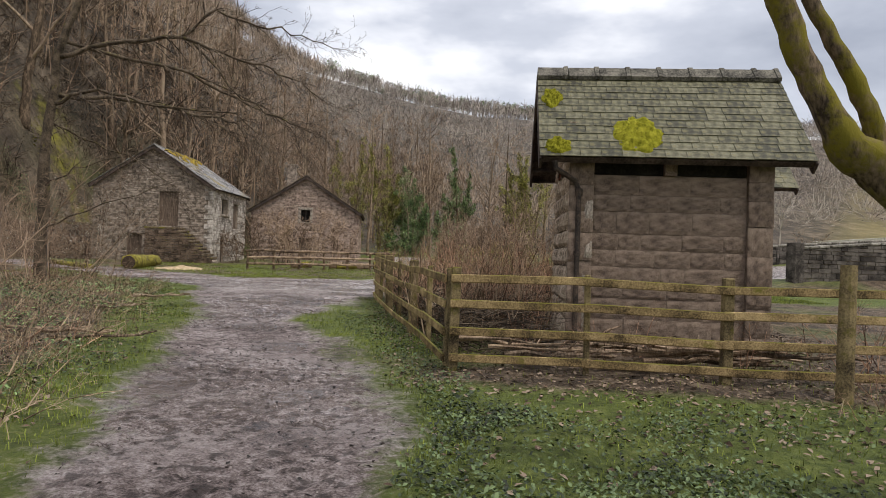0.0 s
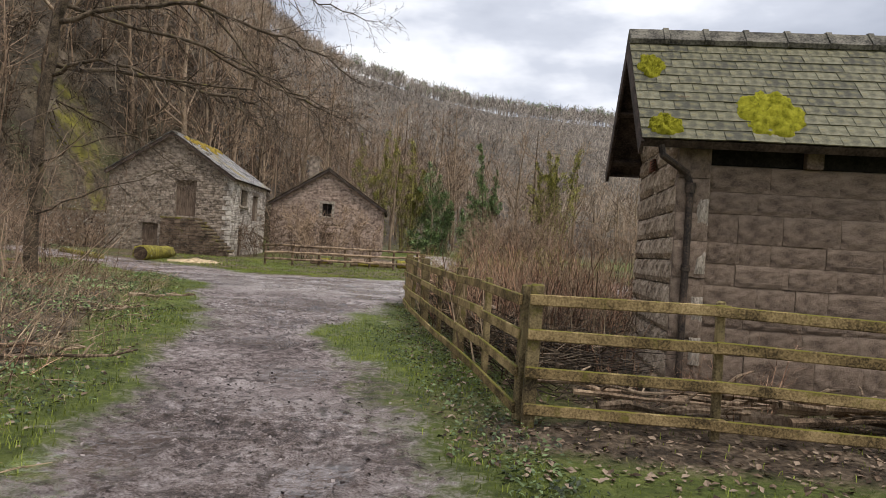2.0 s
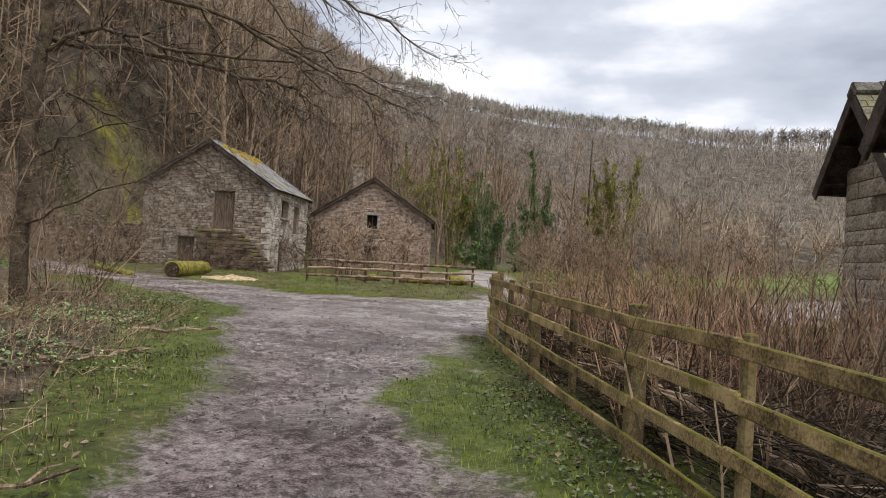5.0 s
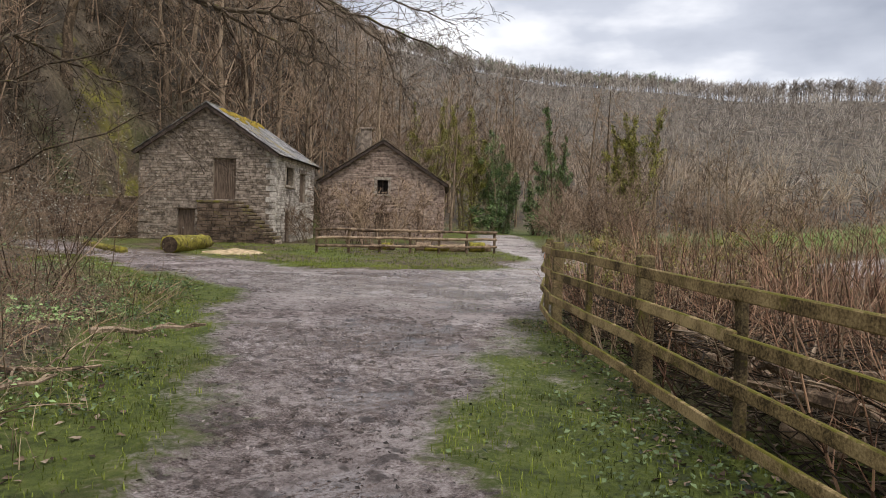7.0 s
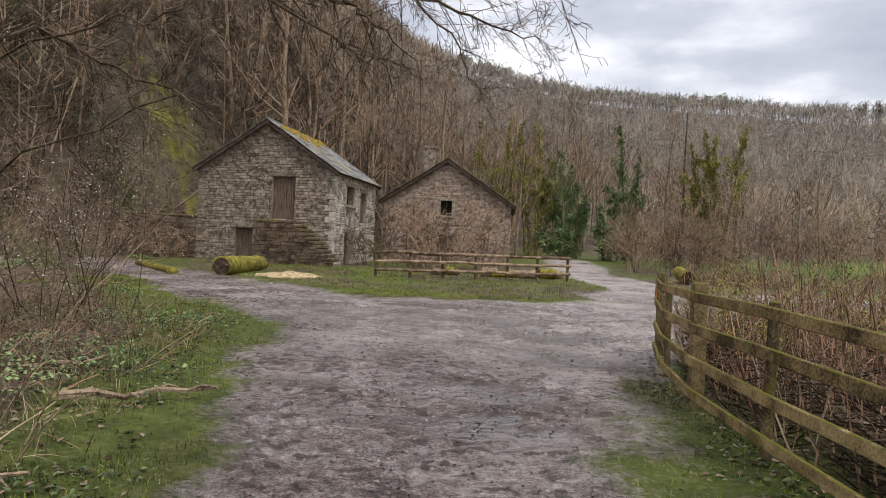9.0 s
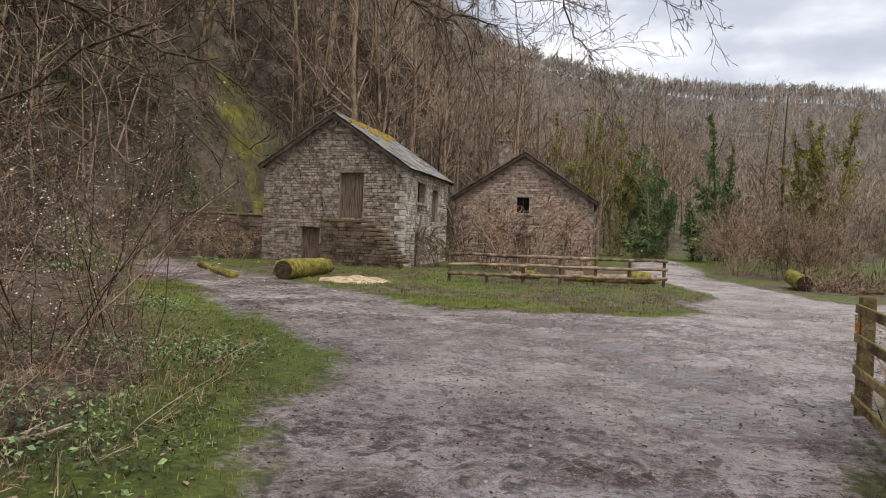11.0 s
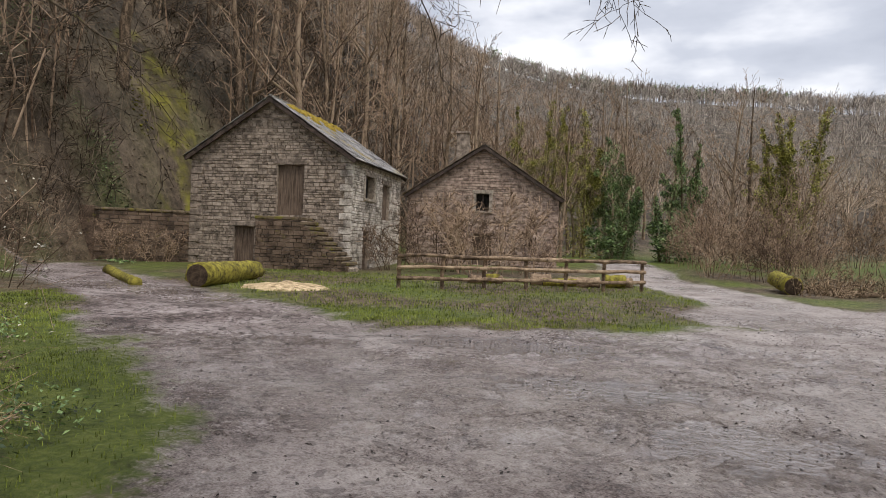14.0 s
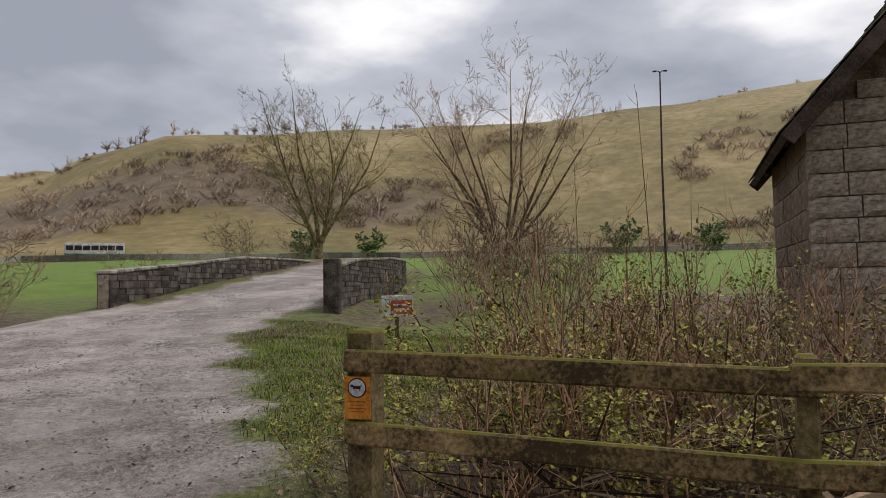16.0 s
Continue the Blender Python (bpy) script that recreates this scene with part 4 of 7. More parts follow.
# stone steps against the gable
def gable_steps():
    st = thing("stone_steps", B1 @ pose(3.75, -0.05, 0), "mossy rubble stone steps climbing the barn's gable", "steps")
    rng = random.Random(4)
    g = Geo()
    body = [(0, -0.4), (4.1, -0.4), (4.1, 0.1), (1.95, 2.0), (0, 2.0)]
    g.prism(body, pose(0, -1.15, 0), 1.12)
    fix_normals(part("core", g, M_MORTAR, st).data)
    f = Geo()
    rubble_face(f, pose(0, -1.15, 0), 4.1, -0.2, lambda x: 2.0 if x < 1.95 else 2.0 - (x - 1.95) * 0.86, (), rng)
    part("side_facing", f, M_RUBBLE_RED, st)
    f = Geo()
    rubble_face(f, pose(0, 0, 0, 0, 0, -90), 1.15, -0.2, lambda x: 2.0, (), rng)
    part("end_facing", f, M_RUBBLE_RED, st)
    part("landing", Geo().box(pose(0.97, -0.58, 2.06), 2.05, 1.25, 0.13, 0.02), M_STEP, st)
    n = 9
    for k in range(n):
        part("tread", Geo().box(pose(2.1 + k * 0.222, -0.58 + rng.uniform(-0.03, 0.03), 1.88 - k * 0.197), 0.34, 1.22, 0.14, 0.025), M_STEP, st)


M_RUBBLE_RED = material("reddish_mossy_rubble", [(0.075, 0.052, 0.037), (0.135, 0.094, 0.066), (0.2, 0.145, 0.105)], 2.2, 0.95, 0.5, 25, island=0.12, moss=0.25, moss_col=(0.16, 0.14, 0.03))
M_MOSS_OLD = material("old_roof_moss", [(0.16, 0.11, 0.02), (0.28, 0.2, 0.035), (0.4, 0.3, 0.06)], 6, 1.0, 0.9, 60, spec=0.1)
M_STEP = material("mossy_step", [(0.09, 0.065, 0.042), (0.16, 0.12, 0.08), (0.23, 0.18, 0.125)], 3, 0.95, 0.5, 30, moss=0.45, moss_col=(0.18, 0.16, 0.03), moss_scale=2)
gable_steps()


# ---------------- walls ----------------
def stone_wall(name, pts, thick, label, mat, cope, seed, category="wall", heights=None, pillar=None, course=(0.13, 0.22), length=(0.22, 0.55)):
    """Free-standing rubble wall along pts (x, y, base, top)."""
    rng = random.Random(seed)
    x0, y0, z0, t0 = pts[0]
    w = thing(name, pose(x0, y0, z0), label, category)
    inv = w.matrix_world.inverted()
    for (ax, ay, az, at), (bx, by, bz, bt) in zip(pts[:-1], pts[1:]):
        d = math.hypot(bx - ax, by - ay)
        yaw = math.degrees(math.atan2(by - ay, bx - ax))
        m = inv @ pose(ax, ay, 0, 0, 0, yaw)
        lo = min(az, bz) - 0.4
        c = Geo().prism([(0, lo), (d, lo), (d, bt - 0.05), (0, at - 0.05)], m @ pose(0, -thick / 2 + 0.05, 0), thick - 0.1)
        fix_normals(part("core", c, M_MORTAR, w).data)
        f = Geo()
        top = lambda x: at + (bt - at) * x / d - 0.02
        rubble_face(f, m @ pose(0, -thick / 2 + 0.05, 0), d, lo, top, (), rng, course, length)
        rubble_face(f, m @ pose(d, thick / 2 - 0.05, 0, 0, 0, 180), d, lo, lambda x: top(d - x), (), rng, course, length)
        part("stone_facing", f, mat, w)
        x = 0
        while x < d - 0.05:
            l_ = min(rng.uniform(0.4, 0.7), d - x)
            tilt = -math.degrees(math.atan2(bt - at, d))
            part("coping_stone", Geo().box(m @ pose(x + l_ / 2, 0, top(x + l_ / 2) + 0.05, 0, tilt, 0), l_ - 0.015, thick + 0.06, 0.12, 0.03), cope, w)
            x += l_
    for px, py, pz, ph, pw in pillar or ():
        p = part("pillar", Geo().box(inv @ pose(px, py, pz + ph / 2, 0, 0, yaw), pw, pw, ph, 0.03), mat, w)
    return w


M_WALL_DARK = material("dark_mossy_wall", [(0.045, 0.038, 0.032), (0.095, 0.082, 0.07), (0.16, 0.142, 0.122)], 2.5, 0.95, 0.5, 25, island=0.16, moss=0.2, moss_col=(0.10, 0.10, 0.03))
M_COPE_PALE = material("pale_coping", [(0.17, 0.155, 0.125), (0.26, 0.24, 0.2), (0.36, 0.335, 0.29)], 4, 0.9, 0.4, 40, per_object=0.2)
stone_wall("yard_wall", [(-25.0, 40.5, 0.25, 2.42), (-21.1, 42.1, 0.25, 2.42)], 0.45, "rubble yard wall with flat coping beside the barn", M_RUBBLE_RED, M_STEP, 21, pillar=[(-25.1, 40.45, -0.1, 2.66, 0.6)])
stone_wall("bridge_parapet", [(14.2, 35.1, 0.5, 1.95), (19, 36.2, 0.9, 2.3), (26, 37.8, 1.3, 2.85), (33, 39.5, 1.6, 3.0), (42, 41.6, 1.8, 3.05)], 0.45, "dark dry-stone bridge parapet with pale coping", M_WALL_DARK, M_COPE_PALE, 22, "parapet", course=(0.16, 0.26), length=(0.3, 0.8))
stone_wall("bridge_parapet", [(15.6, 27.7, 0.7, 2.0), (20, 29.0, 1.0, 2.35), (30, 31.5, 1.4, 2.75), (42, 35.2, 1.8, 3.0)], 0.45, "dark dry-stone bridge parapet ending in a pillar", M_WALL_DARK, M_COPE_PALE, 23, "parapet", pillar=[(15.5, 27.65, 0.4, 1.85, 0.5)], course=(0.16, 0.26), length=(0.3, 0.8))


# ---------------- paddock fence of round rails ----------------
def round_fence():
    a, b = Vector((-9.38, 35.0, 0)), Vector((-2.05, 38.7, 0))
    f = thing("rail_fence", pose(a.x, a.y, gz(a.x, a.y)), "weathered three-rail fence of round poles on the lawn", "fence")
    inv = f.matrix_world.inverted()
    rng = random.Random(9)
    n = 7
    for k in range(n):
        p = a.lerp(b, k / (n - 1))
        z = gz(p.x, p.y)
        part("post", Geo().tube([inv @ Vector((p.x, p.y, z - 0.3)), inv @ Vector((p.x + rng.uniform(-0.03, 0.03), p.y, z + 0.5)), inv @ Vector((p.x + rng.uniform(-0.03, 0.03), p.y, z + 1.06))], [0.065, 0.062, 0.06], 9, wob=0.2), M_RAIL_OLD, f)
    d = (b - a).normalized()
    s = Vector((d.y, -d.x, 0)) * 0.09
    for k in range(0, n - 1, 2):
        for z in (0.32, 0.66, 1.0):
            p, q = a.lerp(b, k / (n - 1)), a.lerp(b, (k + 2) / (n - 1))
            pts = []
            for u in (-0.03, 0.25, 0.5, 0.75, 1.03):
                c = p.lerp(q, u)
                pts.append(inv @ (c + s + Vector((0, 0, gz(c.x, c.y) + z + rng.uniform(-0.02, 0.02)))))
            part("rail", Geo().tube(pts, [0.058 + rng.uniform(-0.006, 0.008) for _ in pts], 8, wob=0.2), M_RAIL_OLD, f)


round_fence()


def log(name, p, q, r, label, mat, seed, category="log"):
    rng = random.Random(seed)
    ob = thing(name, pose(*p), label, category)
    d = Vector(q) - Vector(p)
    pts = [d * (k / 6) + Vector((0, 0, r * (0.93 - 0.1 * k / 6) + rng.uniform(-0.02, 0.02))) for k in range(7)]
    part("bark", Geo().tube(pts, [r * (1 - 0.12 * k / 6) * rng.uniform(0.95, 1.05) for k in range(7)], 16, wob=0.25), mat, ob, smooth=True)
    x = d.normalized()
    part("cut_end", Geo().tube([pts[0] - x * 0.012, pts[0] + x * 0.02], [r * 0.9, r * 0.93], 16), M_CUT, ob, "dark sawn end grain")
    return ob


log("fallen_log", (-14.05, 31.6, gz(-14.05, 31.6)), (-14.35, 35.4, gz(-14.35, 35.4)), 0.34, "thick moss-covered sawn log lying on the lawn", M_LOG_MOSS, 1)
log("fallen_log", (-19.6, 35.0, gz(-19.6, 35.0) - 0.1), (-15.6, 31.2, gz(-15.6, 31.2) - 0.1), 0.17, "thin mossy log edging the lawn", M_LOG_MOSS, 2)
log("fallen_log", (3.3, 41.4, gz(3.3, 41.4)), (3.2, 43.6, gz(3.2, 43.6) + 0.2), 0.33, "mossy sawn log beside a brush pile", M_LOG_MOSS, 3)


for k, (a, b, c, d) in enumerate(((1.6, 4.2, 2.0, 1.1), (3.4, 4.35, 2.2, 1.0), (5.2, 4.3, 2.0, 1.2), (6.9, 4.4, 1.8, 0.9), (4.4, 3.6, 1.3, 0.8), (2.4, 3.5, 1.1, 0.7))):
    frb = B1 @ roof_frame((7.7, -0.35, 4.62), (0, 1, 0), (-4.0, 0, 2.63)) @ pose(0, 0, 0.05)
    q = moss_clump(frb, a, b, c, d, 51 + k)
    q.data.materials[0] = M_MOSS_OLD
    q["label"], q["group"] = "orange-yellow moss spread over the barn roof slates", "moss on the barn roof"
for ob in list(scene.objects):
    if ob.name.split(".")[0] in ("slate_covering", "gable_facing", "side_facing", "end_facing", "stone_facing"):
        ob["kind"] = "stuff"


# ---------------- plants: limbs and leaves ----------------
def limbs_to_mesh(segs, sides=3):
    """Segments (p0, p1, r0, r1) to arrays of points and faces of tapering sticks."""
    a = np.array([(*s[0], *s[1], s[2], s[3]) for s in segs], float)
    p0, p1, r0, r1 = a[:, 0:3], a[:, 3:6], a[:, 6], a[:, 7]
    d = p1 - p0
    d /= np.linalg.norm(d, axis=1)[:, None] + 1e-9
    ref = np.where(np.abs(d[:, 2:3]) > 0.9, np.array([[1.0, 0, 0]]), np.array([[0, 0, 1.0]]))
    u = np.cross(d, ref)
    u /= np.linalg.norm(u, axis=1)[:, None] + 1e-9
    w = np.cross(d, u)
    rings = []
    for p, r in ((p0, r0), (p1, r1)):
        for k in range(sides):
            c, s = math.cos(2 * math.pi * k / sides), math.sin(2 * math.pi * k / sides)
            rings.append(p + (u * c + w * s) * r[:, None])
    v = np.stack(rings, 1).reshape(-1, 3)
    n = len(segs)
    base = np.arange(n)[:, None] * (2 * sides)
    f = []
    for k in range(sides):
        k2 = (k + 1) % sides
        f.append(np.concatenate([base + k, base + k2, base + sides + k2, base + sides + k], 1))
    return v, np.concatenate(f, 0)


def grow(rng, p, d, length, r, level, segs, spread=0.75, kids=(6, 5, 4), up=0.12, bend=0.22, taper=0.5, start=0.3, shrink=0.55):
    """A bent limb with side shoots, level by level."""
    n = 5 if level == 0 else (3 if level == 1 else 2)
    p = Vector(p)
    d = Vector(d).normalized()
    pts = [p.copy()]
    for i in range(n):
        d = (d + Vector((rng.gauss(0, bend), rng.gauss(0, bend), rng.gauss(0, bend) + up)) * (0.55 if level == 0 else 1.0)).normalized()
        q = p + d * (length / n)
        ra, rb = r * (1 - (1 - taper) * i / n), r * (1 - (1 - taper) * (i + 1) / n)
        if level >= len(kids) and i == n - 1:
            rb *= 0.4
        segs.append((tuple(p), tuple(q), ra, rb))
        p = q
        pts.append(p.copy())
    if level < len(kids):
        for _ in range(kids[level]):
            t = rng.uniform(start if level == 0 else 0.15, 1.0) * n
            i = min(int(t), n - 1)
            o = pts[i].lerp(pts[i + 1], t - i)
            ax = (pts[i + 1] - pts[i]).normalized()
            s = ax.orthogonal().normalized()
            s.rotate(Matrix.Rotation(rng.uniform(0, 6.283), 3, ax))
            nd = ax * (1 - spread * 0.5) + s * spread
            fall = 1.0 - 0.5 * (t / n) if level == 0 else 1.0
            grow(rng, o, nd, length * shrink * rng.uniform(0.6, 1.15) * fall, r * (1 - (1 - taper) * t / n) * 0.5, level + 1, segs, spread, kids, up, bend, taper, start, shrink)
    return pts


def leaf_cloud(centres, radii, count, size, rng, flat=0.5):
    """Many small folded leaves round the centres."""
    c = np.asarray(centres, float)
    k = rng.randint(0, len(c), count)
    off = rng.normal(0, 1, (count, 3))
    off /= np.linalg.norm(off, axis=1)[:, None] + 1e-9
    rad = np.asarray(radii, float)
    rad = rad[k] if rad.ndim else np.full(count, float(rad))
    p = c[k] + off * (rad * rng.uniform(0.25, 1.0, count) ** 0.6)[:, None]
    return leaves_at(p, size, rng, flat)


def leaves_at(p, size, rng, flat=0.5):
    count = len(p)
    a = rng.uniform(0, 6.283, count)
    tilt = rng.normal(0, flat, count)
    x = np.stack([np.cos(a), np.sin(a), np.sin(tilt)], 1)
    x /= np.linalg.norm(x, axis=1)[:, None]
    y = np.stack([-np.sin(a), np.cos(a), rng.normal(0, flat, count)], 1)
    y /= np.linalg.norm(y, axis=1)[:, None]
    z = np.cross(x, y)
    s = size * rng.uniform(0.55, 1.3, count)[:, None]
    tip, base = p + x * s * 0.6, p - x * s * 0.5
    l, r = p + y * s * 0.36 + z * s * 0.12, p - y * s * 0.36 + z * s * 0.12
    v = np.stack([base, r, tip, l], 1).reshape(-1, 3)
    i = np.arange(count)[:, None] * 4
    f = np.concatenate([np.concatenate([i, i + 1, i + 2], 1), np.concatenate([i, i + 2, i + 3], 1)], 0)
    return v, f


def blades_at(p, h, rng, lean=0.5, w=0.006):
    """Grass blades: three-sided spikes bent once."""
    n = len(p)
    a = rng.uniform(0, 6.283, n)
    hh = h * rng.uniform(0.5, 1.4, n)
    le = rng.uniform(0.1, 1.0, n) * lean
    dx, dy = np.cos(a), np.sin(a)
    side = np.stack([-dy, dx, np.zeros(n)], 1) * w
    q = p + np.stack([dx * le * hh * 0.35, dy * le * hh * 0.35, hh * 0.6], 1)
    t = p + np.stack([dx * le * hh, dy * le * hh, hh * (1 - 0.3 * le)], 1)
    fwd = np.stack([dx, dy, np.zeros(n)], 1) * w * 0.7
    v = np.stack([p - side, p + side, q + side * 0.7, q - side * 0.7, t, q + fwd], 1).reshape(-1, 3)
    i = np.arange(n)[:, None] * 6
    f4 = np.concatenate([i, i + 1, i + 2, i + 3], 1)
    f3 = np.concatenate([np.concatenate([i + 3, i + 2, i + 4], 1), np.concatenate([i + 2, i + 5, i + 4], 1)], 0)
    return v, f4.tolist() + f3.tolist()


def stuff(name, v, f, mat, label, category):
    ob = new(name, mesh_data(name, v, f, mat))
    return tagged(ob, label, category, kind="stuff")


M_TWIG = material("brown_twig", [(0.145, 0.096, 0.064), (0.262, 0.18, 0.122), (0.385, 0.282, 0.198)], 0.8, 0.95, 0, 6, island=0.3, per_object=0.3)
# Darker copy of the twig brown: shade and silhouette put into the colour.
M_TWIG_SHADED = material("shaded_twig", [(0.05, 0.035, 0.024), (0.10, 0.074, 0.05), (0.18, 0.14, 0.1)], 1.0, 0.9, 0, 6, island=0.35, per_object=0.2)
M_TWIG_RED = material("red_brown_stem", [(0.17, 0.09, 0.056), (0.33, 0.185, 0.118), (0.49, 0.31, 0.2)], 1.0, 0.9, 0, 6, island=0.4)
M_TWIG_PALE = material("pale_dead_stem", [(0.16, 0.108, 0.066), (0.27, 0.19, 0.12), (0.40, 0.305, 0.205)], 1.0, 0.95, 0, 6, island=0.4)
M_FARWOOD = material("far_bare_wood", [(0.24, 0.178, 0.13), (0.36, 0.278, 0.205), (0.48, 0.385, 0.295)], 0.03, 0.98, 0, 0.2, island=0.3)
# Greyer and lighter than the near wood: distance haze put into the colour.
M_HILLWOOD = material("hazed_hill_wood", [(0.23, 0.193, 0.168), (0.335, 0.29, 0.245), (0.45, 0.40, 0.34)], 0.022, 0.98, 0, 0.1, island=0.3)
M_IVY = material("ivy_leaf", [(0.06, 0.105, 0.036), (0.13, 0.21, 0.072), (0.25, 0.35, 0.13)], 1.0, 0.55, 0, 8, island=0.3, spec=0.4)
M_IVY_YELLOW = material("yellowish_ivy_leaf", [(0.12, 0.125, 0.025), (0.27, 0.265, 0.05), (0.43, 0.41, 0.1)], 1.0, 0.6, 0, 8, island=0.3)
M_LEAF = material("fresh_ground_leaf", [(0.034, 0.05, 0.02), (0.07, 0.104, 0.035), (0.13, 0.178, 0.07)], 1.5, 0.55, 0, 8, island=0.3, spec=0.4)
M_SPROUT = material("yellow_green_leaf", [(0.15, 0.142, 0.022), (0.255, 0.24, 0.038), (0.35, 0.33, 0.066)], 2.0, 0.6, 0, 8, island=0.25)
M_DEADLEAF = material("dead_leaf", [(0.084, 0.054, 0.034), (0.192, 0.132, 0.09), (0.26, 0.2, 0.145)], 1.5, 0.9, 0, 8, island=0.4)
M_GRASS = material("grass_blade", [(0.095, 0.118, 0.016), (0.175, 0.215, 0.03), (0.27, 0.31, 0.06)], 0.7, 0.75, 0, 6, island=0.22)
M_STRAW = material("dry_grass_blade", [(0.14, 0.10, 0.055), (0.26, 0.2, 0.115), (0.40, 0.32, 0.2)], 1.0, 0.85, 0, 6, island=0.25)
M_CLOD = material("mud_clod", [(0.05, 0.04, 0.035), (0.17, 0.14, 0.128), (0.27, 0.23, 0.215)], 3.0, 0.6, 0, 9, island=0.35)
M_CATKIN = material("pale_catkin", [(0.30, 0.28, 0.22), (0.45, 0.43, 0.36), (0.6, 0.58, 0.5)], 2.0, 0.8, 0, 8, island=0.4)


def make_tree(name, seed, height, r, kids, label, category="tree", spread=0.7, up=0.1, lean=(0, 0), start=0.3, bark=None, twig=None, bend=0.2, shrink=0.5, trunk_sides=8, fine=0.006):
    """A bare tree at the origin: trunk and thick limbs as one part, fine twigs as the crown."""
    rng = random.Random(seed)
    segs = []
    grow(rng, (0, 0, -0.15), (lean[0], lean[1], 1), height, r, 0, segs, spread, kids, up, bend, 0.13, start, shrink)
    t = thing(name, pose(0, 0, 0), label, category)
    cut_r = r * 0.2
    thick = [s for s in segs if s[2] > cut_r]
    thin = [s for s in segs if s[2] <= cut_r]
    v, f = limbs_to_mesh(thick, trunk_sides)
    o = new("trunk", mesh_data("trunk", v, f, bark or M_BARK, True))
    o.parent = t
    v, f = limbs_to_mesh([(a, b, max(c, fine), max(d, fine * 0.5)) for a, b, c, d in thin], 3)
    o = new("crown", mesh_data("crown", v, f, twig or M_TWIG))
    o.parent = t
    return t


def put(tree, x, y, yaw, s=1.0, sz=None):
    """Copy of a tree at a place on the ground."""
    m = pose(x, y, gz(x, y) - 0.1, 0, 0, yaw)
    q = copy_thing(tree, m)
    q.scale = (s, s, sz or s)
    return q


def place(tree, x, y, yaw, s=1.0):
    tree.matrix_basis = pose(x, y, gz(x, y) - 0.1, 0, 0, yaw) @ Matrix.Diagonal((s, s, s, 1))


# ---- hillside woods: separate bare trees near by, a joined mass far off
woods = [make_tree("bare_tree", 100 + k, 11 + k, 0.17 + 0.02 * k, kd, "tall slender leafless tree on the wooded slope", fine=0.016, spread=sp, up=0.16, start=st, bend=0.13, shrink=0.4, trunk_sides=6)
         for k, (kd, sp, st) in enumerate((((11, 5, 4), 0.7, 0.28), ((12, 5, 4), 0.8, 0.32), ((11, 6, 4), 0.62, 0.22), ((13, 5, 4), 0.9, 0.18)))]
for t in woods:
    t["group"] = "hillside trees"
wr = random.Random(77)
spots = []
tries = 0
while len(spots) < 165 and tries < 6000:
    tries += 1
    a = wr.uniform(86, 176)
    foot = float(np.interp(a, SKY[:, 0], SKY[:, 1]))
    d = foot + wr.uniform(1, 46) ** 1.0
    x, y = C0[0] + d * math.cos(math.radians(a)), C0[1] + d * math.sin(math.radians(a))
    if y < 12 or (x > -24 and x < -11 and 38 < y < 52) or (-17 < x < -3 and 49 < y < 62) or math.hypot((x + 26) / 5.5, (y - 47) / 5.5) < 1 or (d < foot + 9 and a > 112 and wr.random() < 0.7):
        continue
    if any(math.hypot(x - p, y - q) < 1.8 for p, q in spots):
        continue
    spots.append((x, y))
used = set()
for i, (x, y) in enumerate(spots):
    k = i % 4
    s = wr.uniform(0.75, 1.2)
    if k not in used:
        used.add(k)
        place(woods[k], x, y, wr.uniform(0, 360), s)
    else:
        put(woods[k], x, y, wr.uniform(0, 360), s, s * wr.uniform(0.9, 1.15))


def dome_tree(rng, segs, x, y, z, h, w, count, trunk):
    """Bare crown seen from afar: limbs fanning out to a rounded top."""
    b = np.array([x, y, z - 0.4])
    fork = np.array([x + rng.normal(0, 0.3), y + rng.normal(0, 0.3), z + h * rng.uniform(0.25, 0.4)])
    if trunk:
        segs.append((b, fork, w * 1.5, w * 1.1))
    wide = h * rng.uniform(0.28, 0.42)
    for _ in range(count):
        th, el = rng.uniform(0, 6.283), rng.uniform(-0.15, 1.0)
        out = wide * math.sqrt(max(0.05, 1 - el * el * 0.9))
        tip = fork + np.array([math.cos(th) * out, math.sin(th) * out, (h - (fork[2] - z)) * (0.15 + 0.85 * el)]) * rng.uniform(0.8, 1.05)
        mid_ = fork * 0.5 + tip * 0.5 + np.array([rng.normal(0, 0.35), rng.normal(0, 0.35), 0.25])
        segs.append((mid_, tip, w * 0.75, w * 0.3))
        if trunk:
            segs.append((fork, mid_, w * 0.9, w * 0.7))
            side = tip + np.array([rng.normal(0, 0.8), rng.normal(0, 0.8), rng.uniform(-0.4, 0.7)])
            segs.append((mid_ * 0.4 + tip * 0.6, side, w * 0.5, w * 0.25))


